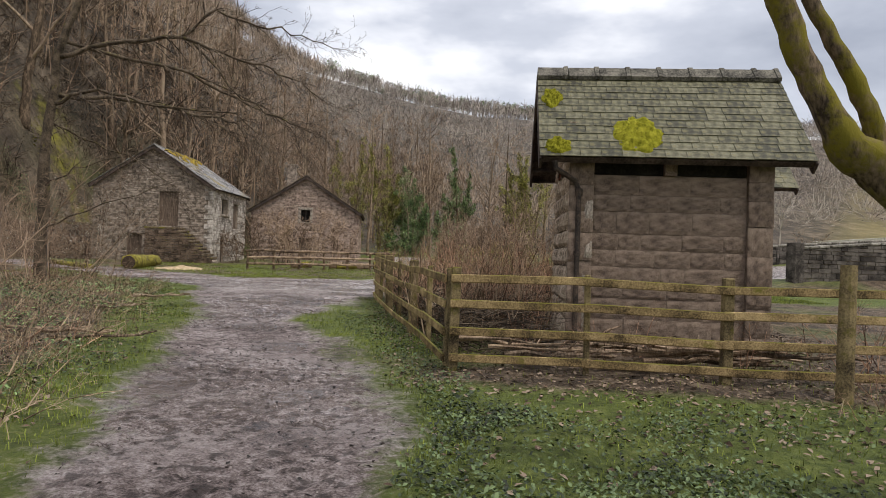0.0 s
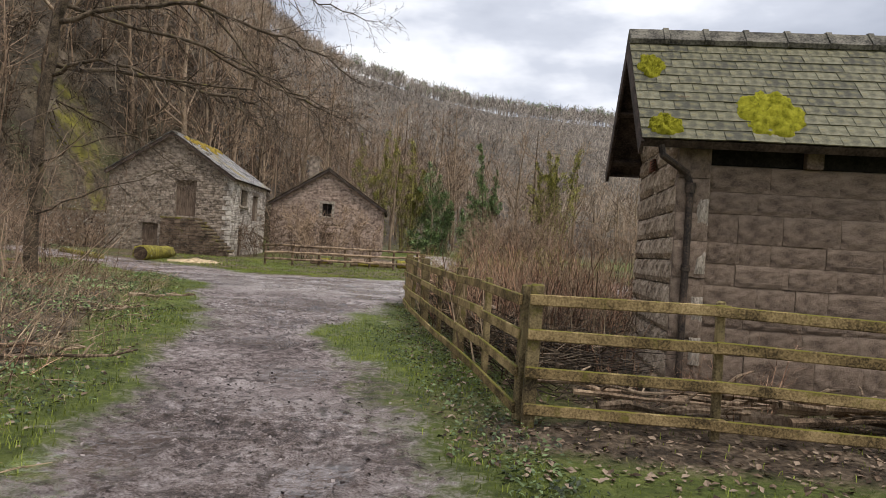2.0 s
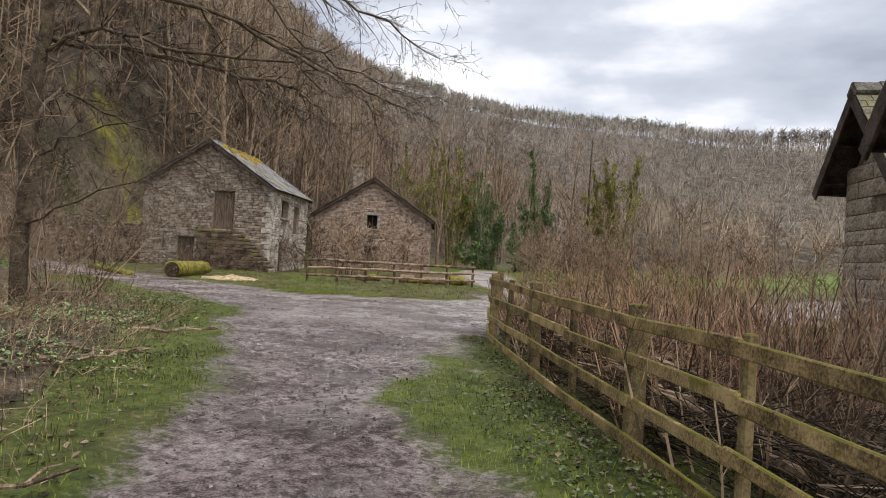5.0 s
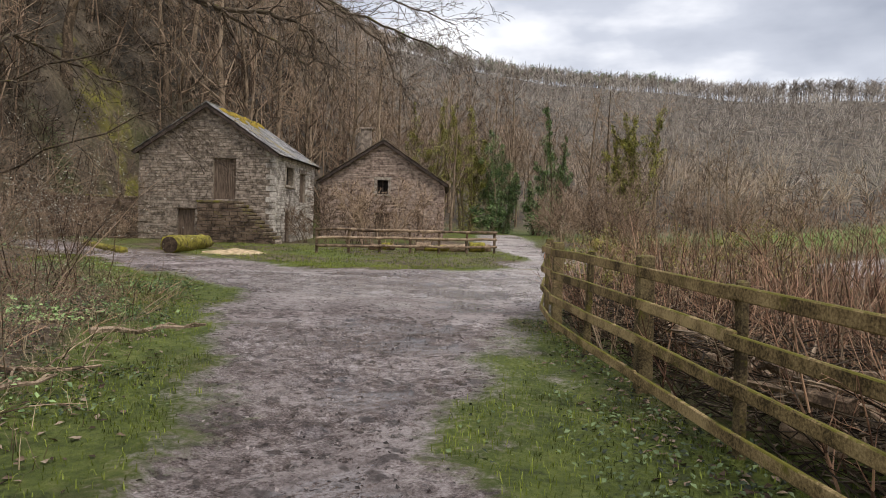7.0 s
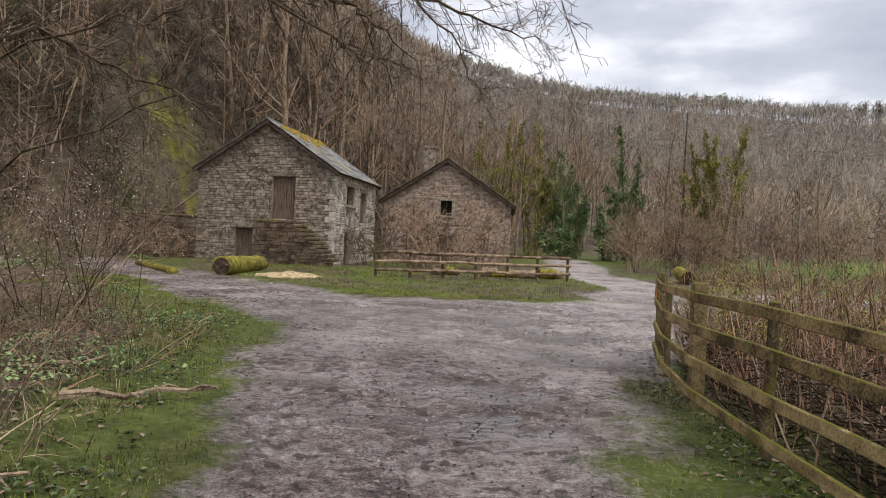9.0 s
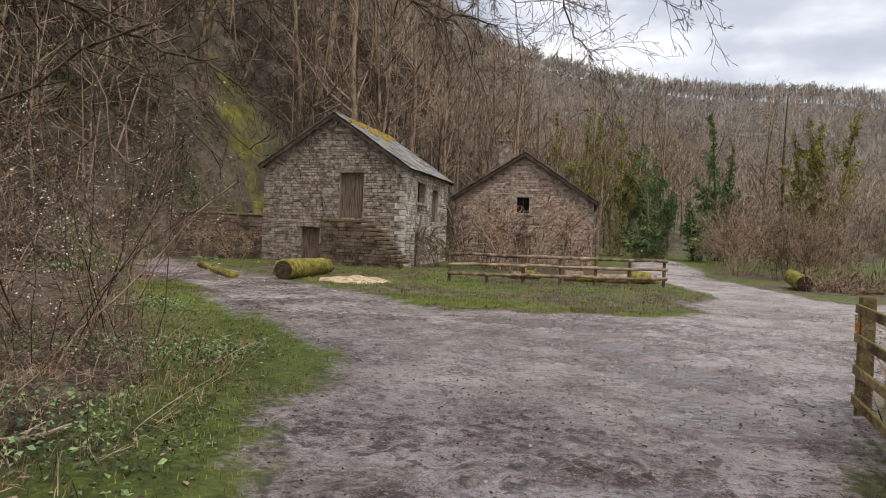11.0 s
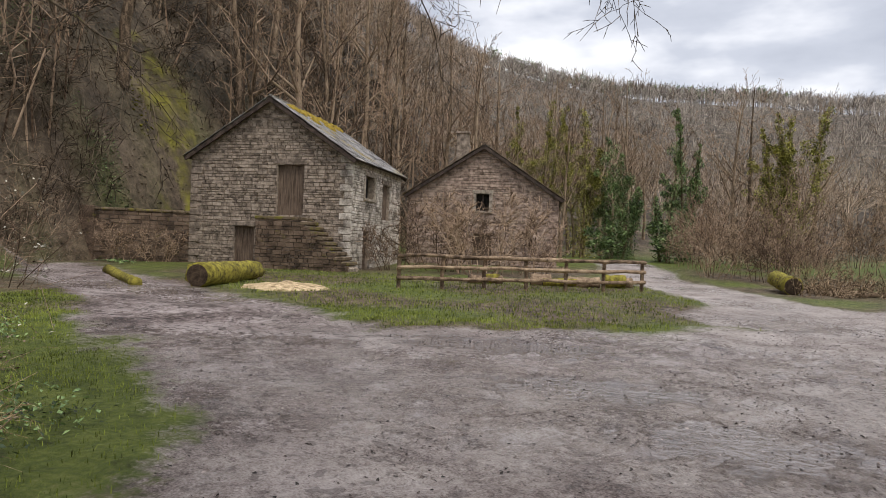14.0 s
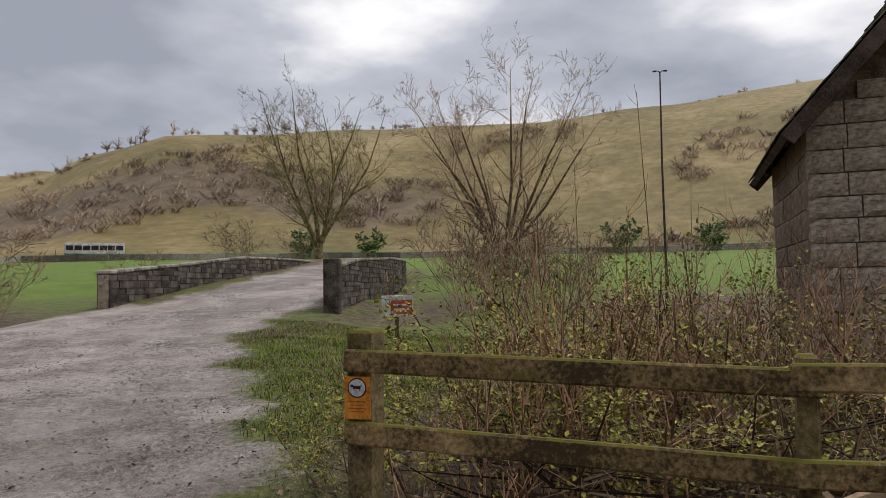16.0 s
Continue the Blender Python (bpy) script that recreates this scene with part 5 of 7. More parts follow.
def far_woods():
    rng = np.random.RandomState(5)
    bank, hill_ = [], []
    n = 0
    while n < 3300:
        a = rng.uniform(51.5, 150)
        foot, crest = np.interp(a, SKY[:, 0], SKY[:, 1]), np.interp(a, SKY[:, 0], SKY[:, 2])
        u = rng.rand() ** 1.05
        d = foot + 12 + u * (crest - foot - 18)
        if a > 100 and d < foot + 40 and rng.rand() < 0.75:
            continue
        x, y = C0[0] + d * math.cos(math.radians(a)), C0[1] + d * math.sin(math.radians(a))
        n += 1
        w = 0.00036 * d + 0.012
        dome_tree(rng, bank if a > 100 or d < 120 else hill_, x, y, gz(x, y), rng.uniform(6, 12), w, 11 if d < 130 else 19, d < 130)
    v, f = limbs_to_mesh(bank, 3)
    stuff("far_woods", v, f, M_FARWOOD, "bare brown woods covering the near valley side", "woods")
    v, f = limbs_to_mesh(hill_, 3)
    stuff("hill_woods", v, f, M_HILLWOOD, "bare brown woods covering the far hill, greyed with painted haze", "woods")


far_woods()


def slope_brush():
    """Saplings, shrubs and dead sticks crowding the steep bank behind the barns."""
    rng = np.random.RandomState(15)
    kinds = {"slope_brush": [], "slope_saplings": []}
    n = 0
    while n < 3000:
        a = rng.uniform(100, 172)
        d = np.interp(a, SKY[:, 0], SKY[:, 1]) + 0.2 + 34 * rng.rand() ** 1.5
        x, y = C0[0] + d * math.cos(math.radians(a)), C0[1] + d * math.sin(math.radians(a))
        if y < 14 or (-25 < x < -11 and 37 < y < 52) or (-17 < x < -3 and 49 < y < 62) or math.hypot((x + 26) / 4.0, (y - 46.5) / 4.4) < 1:
            continue
        n += 1
        tall = n % 6 == 0
        segs = kinds["slope_saplings" if tall else "slope_brush"]
        z = gz(x, y)
        h = rng.uniform(4, 9) if tall else rng.uniform(0.7, 2.6)
        w = 0.02 + 0.00035 * d
        b = np.array([x, y, z - 0.15])
        if tall:
            top = b + np.array([rng.normal(0, 0.7), rng.normal(0, 0.7), h])
            mid = b * 0.5 + top * 0.5 + np.array([rng.normal(0, 0.18), rng.normal(0, 0.18), 0])
            segs += [(b, mid, w * 2, w * 1.3), (mid, top, w * 1.3, w * 0.4)]
            for k in range(16):
                t = rng.uniform(0.25, 0.98)
                o = b + (mid - b) * t * 2 if t < 0.5 else mid + (top - mid) * (t - 0.5) * 2
                th, ln = rng.uniform(0, 6.283), h * rng.uniform(0.1, 0.26)
                segs.append((o, o + np.array([math.cos(th) * ln, math.sin(th) * ln, ln * rng.uniform(0.1, 1.0)]), w * 0.6, w * 0.25))
        else:
            for k in range(9):
                th, ln = rng.uniform(0, 6.283), h * rng.uniform(0.5, 1.0)
                s0 = b + np.array([rng.normal(0, 0.3), rng.normal(0, 0.3), 0])
                m0 = s0 + np.array([math.cos(th) * 0.35, math.sin(th) * 0.35, 0.75]) * ln * 0.6
                e0 = m0 + np.array([math.cos(th + 0.5), math.sin(th + 0.5), rng.uniform(-0.4, 0.8)]) * ln * 0.5
                segs += [(s0, m0, w * 0.7, w * 0.5), (m0, e0, w * 0.5, w * 0.25)]
                for j in range(2):
                    th2 = th + rng.normal(0, 1.2)
                    segs.append((m0, m0 + np.array([math.cos(th2), math.sin(th2), rng.uniform(0, 1)]) * ln * 0.4, w * 0.4, w * 0.2))
    v, f = limbs_to_mesh(kinds["slope_brush"], 3)
    # The bank's deep shade is put into the undergrowth's darker twig colour.
    stuff("slope_brush", v, f, M_TWIG_SHADED, "brown leafless undergrowth covering the steep wooded bank", "undergrowth")
    v, f = limbs_to_mesh(kinds["slope_saplings"], 3)
    stuff("slope_saplings", v, f, M_TWIG, "thin bare saplings crowding the steep wooded bank", "saplings")
    # dead leaves lying on the bank
    pts = []
    while len(pts) < 16000:
        a = rng.uniform(104, 160)
        d = np.interp(a, SKY[:, 0], SKY[:, 1]) - 1 + 26 * rng.rand()
        x, y = C0[0] + d * math.cos(math.radians(a)), C0[1] + d * math.sin(math.radians(a))
        if y > 18:
            pts.append((x, y, gz(x, y) + 0.04))
    v, f = leaves_at(np.array(pts), 0.16, rng, 0.3)
    stuff("slope_leaves", v, f, M_DEADLEAF, "dead brown leaves lying on the wooded bank", "leaves")


slope_brush()


def crest_trees():
    """A denser fringe of trees along the skyline."""
    rng = np.random.RandomState(6)
    segs, lv, lf, cs, rs = [], [], [], [], []
    for _ in range(1350):
        a = rng.uniform(52, 112)
        d = np.interp(a, SKY[:, 0], SKY[:, 2]) + rng.uniform(-9, 6)
        x, y = C0[0] + d * math.cos(math.radians(a)), C0[1] + d * math.sin(math.radians(a))
        z = gz(x, y)
        h = rng.uniform(8, 12.5)
        w = 0.2
        b, top = np.array([x, y, z - 1]), np.array([x + rng.normal(0, 0.6), y, z + h])
        segs.append((b, top, w, w * 0.35))
        for k in range(18):
            t = rng.uniform(0.5, 0.97)
            o = b * (1 - t) + top * t
            th, ln = rng.uniform(0, 6.283), h * rng.uniform(0.12, 0.27)
            segs.append((o, o + np.array([math.cos(th) * ln, math.sin(th) * ln, ln * rng.uniform(0.3, 1.1)]), w * 0.5, w * 0.3))
        if 76 < a < 100 and rng.rand() < 0.3:
            for k in range(4):
                cs.append((x + rng.normal(0, 1.2), y + rng.normal(0, 1), z + h * rng.uniform(0.7, 1.05)))
                rs.append(rng.uniform(1.0, 2.0))
    v, f = limbs_to_mesh(segs, 3)
    stuff("skyline_trees", v, f, M_HILLWOOD, "bare trees fringing the hill crest", "woods")
    v, f = leaf_cloud(cs, np.array(rs), 9000, 0.9, rng, 0.7)
    stuff("skyline_pines", v, f, M_IVY, "dark pine crowns along the hill crest", "woods")


crest_trees()

# ---- ivy-clad trees beyond the barns
def ivy_tree(x, y, spires, mat, leaf_n, size, label, seed):
    """Bare stems rising from one stool, each wrapped in ragged ivy; spires are (dx, dy, height, ivy radius)."""
    rng = random.Random(seed)
    nr = np.random.RandomState(seed)
    t = thing("ivy_tree", pose(x, y, gz(x, y) - 0.1, 0, 0, 0), label, "tree", "ivy trees")
    thick, thin, cs, rs = [], [], [], []
    for dx, dy, h, rad in spires:
        segs = []
        pts = grow(rng, (dx * 0.25, dy * 0.25, -0.1), (dx * 0.9 / h, dy * 0.9 / h, 1), h, 0.13, 0, segs, 0.7, (10, 5, 3), 0.14, 0.1, 0.2, 0.3, 0.3)
        thick += segs[:5]
        thin += segs[5:]
        for p, q in zip(pts[:-1], pts[1:]):
            for k in range(9):
                c = p.lerp(q, (k + rng.random()) / 9)
                u = max(c.z, 0) / h
                if u > 0.96:
                    continue
                r = rad * (1.0 - 0.72 * u ** 1.4) * rng.uniform(0.35, 1.1)
                cs.append((c.x + rng.gauss(0, r * 0.35), c.y + rng.gauss(0, r * 0.35), c.z - 0.3 * r))
                rs.append(r)
        for s_ in segs[5:]:
            if rng.random() < 0.10 and s_[0][2] < h * 0.75:
                cs.append(s_[0])
                rs.append(rad * rng.uniform(0.2, 0.5))
    v, f = limbs_to_mesh(thick, 6)
    o = new("trunk", mesh_data("trunk", v, f, M_BARK, True))
    o.parent = t
    v, f = limbs_to_mesh([(a, b, max(c, 0.012), max(d, 0.007)) for a, b, c, d in thin], 3)
    o = new("crown", mesh_data("crown", v, f, M_TWIG))
    o.parent = t
    if leaf_n:
        v, f = leaf_cloud(cs, np.array(rs), leaf_n, size, nr, 0.7)
        o = new("ivy", mesh_data("ivy", v, f, mat))
        o.parent = t
        o["label"] = "dense climbing ivy"
    return t


IVY_GREEN, IVY_OLIVE = "bare tree thickly clad in dark green ivy beyond the barns", "leafless tree with ragged olive ivy beyond the barns"
ivy_tree(-2.3, 66.0, [(-0.7, 0, 9.4, 1.2), (0.7, 0.3, 8.2, 1.1), (1.9, 0, 5.6, 1.0), (-1.4, 0.3, 6.4, 0.9)], M_IVY, 24000, 0.115, IVY_GREEN, 201)
ivy_tree(2.5, 67.0, [(-0.5, 0, 11.6, 0.85), (1.2, 0.3, 9.2, 0.6), (0.4, 0.5, 6.6, 0.9)], M_IVY, 19000, 0.115, IVY_GREEN, 202)
ivy_tree(8.7, 64.0, [(-2.2, 0, 9.6, 0.8), (-0.9, 0.3, 10.4, 0.9), (0.5, 0, 10.8, 0.9), (1.8, 0.2, 11.0, 0.9), (0.2, 0.8, 7.4, 1.3), (-1.5, 0.5, 6.2, 1.1)], M_IVY_YELLOW, 34000, 0.12, IVY_OLIVE, 203)
ivy_tree(-8.3, 67.0, [(-1.4, 0, 12.0, 0.9), (0.4, 0.2, 12.6, 1.0), (1.9, 0, 11.6, 0.9)], M_IVY_YELLOW, 15000, 0.11, IVY_OLIVE, 205)
ivy_tree(-4.9, 66.0, [(-1.2, 0, 11.0, 1.0), (0.6, 0.2, 11.8, 1.0), (1.4, 0.4, 8.5, 1.2)], M_IVY_YELLOW, 18000, 0.11, IVY_OLIVE, 206)
ivy_tree(0.9, 64.5, [(-0.6, 0, 4.8, 0.8), (0.5, 0.2, 5.6, 0.7)], M_IVY, 6000, 0.11, IVY_GREEN, 204)


# ---- bushes
def make_bush(name, seed, h, stems, label, twig, kids=(5, 4), base=0.35, up=0.05, spread=0.7, r=0.018, leaf=None, leaf_n=0, leaf_size=0.04, shrink=0.5, category="bush", lean=0.45, bend=0.16, fine=0.0):
    rng = random.Random(seed)
    segs = []
    for _ in range(stems):
        a, d = rng.uniform(0, 6.283), base * rng.random() ** 0.5
        l_ = rng.uniform(0.1, lean)
        grow(rng, (math.cos(a) * d, math.sin(a) * d, -0.1), (math.cos(a) * l_, math.sin(a) * l_, 1), h * rng.uniform(0.65, 1.1), r * rng.uniform(0.7, 1.2), 0, segs, spread, kids, up, bend, 0.35, 0.25, shrink)
    t = thing(name, pose(0, 0, 0), label, category)
    v, f = limbs_to_mesh([(a, b, max(c, r * 0.16, fine), max(d, r * 0.1, fine * 0.6)) for a, b, c, d in segs], 3)
    o = new("stem_tangle", mesh_data("stem_tangle", v, f, twig))
    o.parent = t
    if leaf:
        nr = np.random.RandomState(seed)
        ends = np.array([s[1] for s in segs])
        v, f = leaf_cloud(ends, 0.08, leaf_n, leaf_size, nr, 0.6)
        o = new("foliage", mesh_data("foliage", v, f, leaf))
        o.parent = t
    return t


scrub = [make_bush("bare_bush", 300 + k, 3.2 + 0.4 * k, 9, "leafless brown bush in the scrub beyond the yard", (M_TWIG, M_TWIG_PALE, M_TWIG)[k], kids=(8, 5), base=0.8, r=0.02, lean=0.8, shrink=0.5, bend=0.2, fine=0.011) for k in range(3)]
shrub_front = make_bush("bare_bush", 310, 3.1, 13, "tangled leafless shrub in front of the barns", M_TWIG, kids=(8, 7), base=0.9, r=0.028, lean=0.8, fine=0.014)
place(shrub_front, -8.4, 44.5, 20, 1.2)
put(shrub_front, -10.8, 45.5, 140, 1.05)
put(shrub_front, -6.4, 45.5, 250, 0.85)
put(shrub_front, -12.2, 43.6, 300, 0.7)
put(shrub_front, -23.2, 40.2, 80, 0.6)
put(shrub_front, -22.0, 40.9, 200, 0.5)
br = random.Random(12)
bspots = []
for _ in range(900):
    a = br.uniform(-8, 84)
    if a < 62:
        d = br.uniform(31, 44) if a > 44 else br.uniform(48, 60)
        if br.random() < (0.93 if a < 44 else 0.72):
            continue
        if 33 < a < 46 and d < 48:
            continue
    else:
        d = br.uniform(33, 52)
    x, y = C0[0] + d * math.cos(math.radians(a)), C0[1] + d * math.sin(math.radians(a))
    if float(mud_mask(np.array([x]), np.array([y]))[0]) < 1.2 or (x < 1.5 and y < 55) or any(math.hypot(x - p, y - q) < 1.5 for p, q in bspots):
        continue
    bspots.append((x, y))
bspots = [p for k, p in enumerate(bspots) if not (p[0] > 8 and k % 3)][:52]
for i, (x, y) in enumerate(bspots):
    k = i % 3
    s = br.uniform(0.6, 1.15)
    if i < 3:
        place(scrub[k], x, y, br.uniform(0, 360), s)
    else:
        put(scrub[k], x, y, br.uniform(0, 360), s, s * br.uniform(0.8, 1.3))

# ---- hedge behind the fence: red-brown stems
hedge = [make_bush("hedge_shrub", 320 + k, 1.45, 18, "leafless red-brown hedge shrub behind the timber fence", M_TWIG_RED if k else M_TWIG_PALE, kids=(5, 3), base=0.6, r=0.012, lean=0.35, up=0.12, spread=0.6) for k in range(3)]
hr = random.Random(14)
hs = []
for row in range(5):
    y = 9.6
    while y < 19.3:
        fx = float(np.interp(y, [p[1] for p in WEST_RUN], [p[0] for p in WEST_RUN]))
        x = fx + 0.75 + row * 0.85 + hr.uniform(-0.2, 0.2)
        if not (2.0 < x < 5.4 and y < 11.6) and not (x > 4.3 and y > 13.8):
            hs.append((x, y + hr.uniform(-0.2, 0.2)))
        y += 0.86
for i, (x, y) in enumerate(hs):
    s = hr.uniform(0.85, 1.15)
    if i < 3:
        place(hedge[i], x, y, hr.uniform(0, 360), s)
    else:
        put(hedge[i % 3], x, y, hr.uniform(0, 360), s, s * hr.uniform(0.85, 1.15))
sprout = make_bush("leafing_bush", 330, 1.25, 12, "bush with small yellow-green spring leaves by the fence end", M_TWIG, kids=(6, 4), base=0.5, r=0.011, leaf=M_SPROUT, leaf_n=5200, leaf_size=0.029, lean=0.6)
place(sprout, 0.15, 18.9, 0)
for x, y, yaw, s in ((0.9, 18.6, 60, 1.0), (0.3, 17.6, 120, 0.95), (1.6, 19.2, 200, 1.0), (1.4, 17.9, 250, 1.1), (2.5, 18.9, 300, 1.0), (2.4, 17.6, 20, 1.05), (3.4, 18.3, 80, 1.05), (0.9, 20.0, 140, 0.7)):
    put(sprout, x, y, yaw, s)
whip = make_bush("sapling", 340, 3.6, 1, "thin upright leafless sapling", M_TWIG, kids=(9,), base=0.02, r=0.016, lean=0.05, shrink=0.14, up=0.1, category="sapling", bend=0.05)
place(whip, 4.6, 18.2, 0)
for x, y, s in ((3.2, 18.9, 0.75), (5.6, 17.95, 0.85), (6.3, 17.9, 0.7), (8, 20, 0.9), (4.0, 19.4, 0.6)):
    put(whip, x, y, x * 77 % 360, s)
hutbush = make_bush("bare_bush", 345, 1.3, 8, "thin leafless shrub growing against the stone hut", M_TWIG_RED, kids=(5, 3), base=0.4, r=0.01, lean=0.6)
place(hutbush, 5.6, 7.6, 0)
for x, y, yaw, s in ((6.4, 7.9, 70, 1.0), (7.3, 7.4, 150, 0.9), (2.0, 8.0, 200, 0.7), (2.9, 7.7, 100, 0.75), (4.3, 7.5, 320, 0.7), (1.9, 9.6, 20, 0.8), (4.9, 5.9, 30, 0.55), (5.7, 5.7, 230, 0.6)):
    put(hutbush, x, y, yaw, s)


# ---- brush pile along the fence foot
def brushwood():
    rng = random.Random(18)
    for i in range(26):
        y = rng.uniform(8.4, 18.0)
        fx = float(np.interp(y, [p[1] for p in WEST_RUN], [p[0] for p in WEST_RUN]))
        x = fx + rng.uniform(0.35, 1.1)
        ln, a = rng.uniform(0.8, 2.2), rng.uniform(80, 115)
        deadwood(rng, x, y, ln, a, rng.uniform(0.02, 0.055), rng.uniform(0.05, 0.5))
    for i in range(20):
        x = rng.uniform(1.3, 6.2)
        deadwood(rng, x, rng.uniform(7.25, 7.75), rng.uniform(0.8, 2.0), rng.uniform(-16, 14), rng.uniform(0.02, 0.055), rng.uniform(0.03, 0.3))
    for x, y, ln, a, r in ((-3.55, 8.1, 1.3, 40, 0.03), (-4.2, 8.6, 1.0, 10, 0.035), (-5.5, 12.6, 1.2, 15, 0.03), (-5.2, 11.9, 0.9, 60, 0.035), (-5.5, 14.6, 1.2, 30, 0.04), (-5.1, 8.0, 1.5, 80, 0.03), (-6.9, 15.4, 0.9, 75, 0.03)):
        deadwood(rng, x, y, ln, a, r, r)


def deadwood(rng, x, y, ln, a, r, lift):
    z = gz(x, y)
    t = thing("dead_branch", pose(x, y, z, 0, 0, a), "fallen dead branch lying on the ground" if lift < 0.06 else "dead branch stacked in a brushwood pile", "branch")
    pts = [Vector((ln * (k / 5 - 0.5), rng.uniform(-0.06, 0.06) * ln, lift + r + rng.uniform(-0.02, 0.05))) for k in range(6)]
    part("stem", Geo().tube(pts, [r * (1 - 0.12 * k) for k in range(6)], 6, wob=0.3), M_BARK if rng.random() < 0.6 else M_RAIL_OLD, t)
    for k in (2, 3, 4):
        q = pts[k] + Vector((rng.uniform(0.1, 0.3), rng.uniform(-0.3, 0.3), rng.uniform(0.0, 0.15))) * ln * 0.7
        q.z = max(q.z, 0.02)
        part("side_shoot", Geo().tube([pts[k], (pts[k] + q) / 2 + Vector((0, 0, 0.03)), q], [r * 0.45, r * 0.3, r * 0.15], 5), M_BARK, t)


brushwood()


def hedge_bottom():
    """Dense twigs and cut stems low down behind the fence, coloured dark for shade."""
    rng = np.random.RandomState(19)
    segs = []
    for _ in range(5200):
        y = rng.uniform(7.9, 19.0)
        x = float(np.interp(y, [p[1] for p in WEST_RUN], [p[0] for p in WEST_RUN])) + 0.2 + 3.6 * rng.rand() ** 1.5
        if 2.0 < x < 5.3 and y < 11.4:
            continue
        z = gz(x, y)
        th, ln = rng.uniform(0, 6.283), rng.uniform(0.25, 0.8)
        o = np.array([x, y, z + 0.6 * rng.rand() ** 1.4])
        e = o + np.array([math.cos(th) * ln, math.sin(th) * ln, rng.uniform(-0.1, 0.45) * ln])
        e[2] = max(e[2], z + 0.01)
        fx = float(np.interp(e[1], [p[1] for p in WEST_RUN], [p[0] for p in WEST_RUN])) + 0.14
        e[0] = max(e[0], fx)
        segs.append((o, e, rng.uniform(0.003, 0.011), 0.002))
    v, f = limbs_to_mesh(segs, 3)
    # Dark twig colour paints in the shade below the hedge.
    stuff("hedge_bottom", v, f, M_TWIG_SHADED, "tangle of cut twigs and stems darkened for shade under the hedge", "brushwood")


hedge_bottom()


# ---- tree arching over the yard, and the mossy trunk beside the path
def limb_tree(name, label, limbs, mat, seed, twigs=True, twig_mat=None, n_tw=5, tw_len=0.9, droop=-0.06, jitter=0.035):
    """A tree from hand-set limbs (lists of points with radii), each carrying fine twigs."""
    rng = random.Random(seed)
    x, y, z = limbs[0][0][:3]
    t = thing(name, pose(x, y, gz(x, y)), label, "tree")
    inv = t.matrix_world.inverted()
    segs = []
    for i, lb in enumerate(limbs):
        pts = []
        for (a, b) in zip(lb[:-1], lb[1:]):
            for k in range(4):
                u = k / 4
                pts.append((inv @ (Vector(a[:3]).lerp(Vector(b[:3]), u) + Vector([rng.gauss(0, jitter) for _ in range(3)]) * (0 if k == 0 else 1)), a[3] + (b[3] - a[3]) * u))
        pts.append((inv @ Vector(lb[-1][:3]), lb[-1][3]))
        part("trunk" if i == 0 else "limb", Geo().tube([p for p, _ in pts], [r for _, r in pts], 9, wob=0.3), mat, t, smooth=True)
        if twigs and (i > 0 or n_tw < 0):
            for j in range(2, len(pts)):
                for _ in range(abs(n_tw)):
                    p, r = pts[j]
                    ax = (pts[j][0] - pts[j - 1][0]).normalized()
                    s = ax.orthogonal().normalized()
                    s.rotate(Matrix.Rotation(rng.uniform(0, 6.283), 3, ax))
                    grow(rng, p, ax * 0.7 + s * 0.8 + Vector((0, 0, -0.15)), tw_len * rng.uniform(0.35, 1.1), min(0.016, r * 0.4), 0, segs, 0.7, (4, 2), droop, 0.22, 0.3, 0.15, 0.45)
    if segs:
        v, f = limbs_to_mesh([(a, b, max(c, 0.0035), max(d, 0.002)) for a, b, c, d in segs], 3)
        # Default twig colour is darkened like a silhouette against the light.
        o = new("twig_mass", mesh_data("twig_mass", v, f, twig_mat or M_TWIG_SHADED))
        o.parent = t
    return t


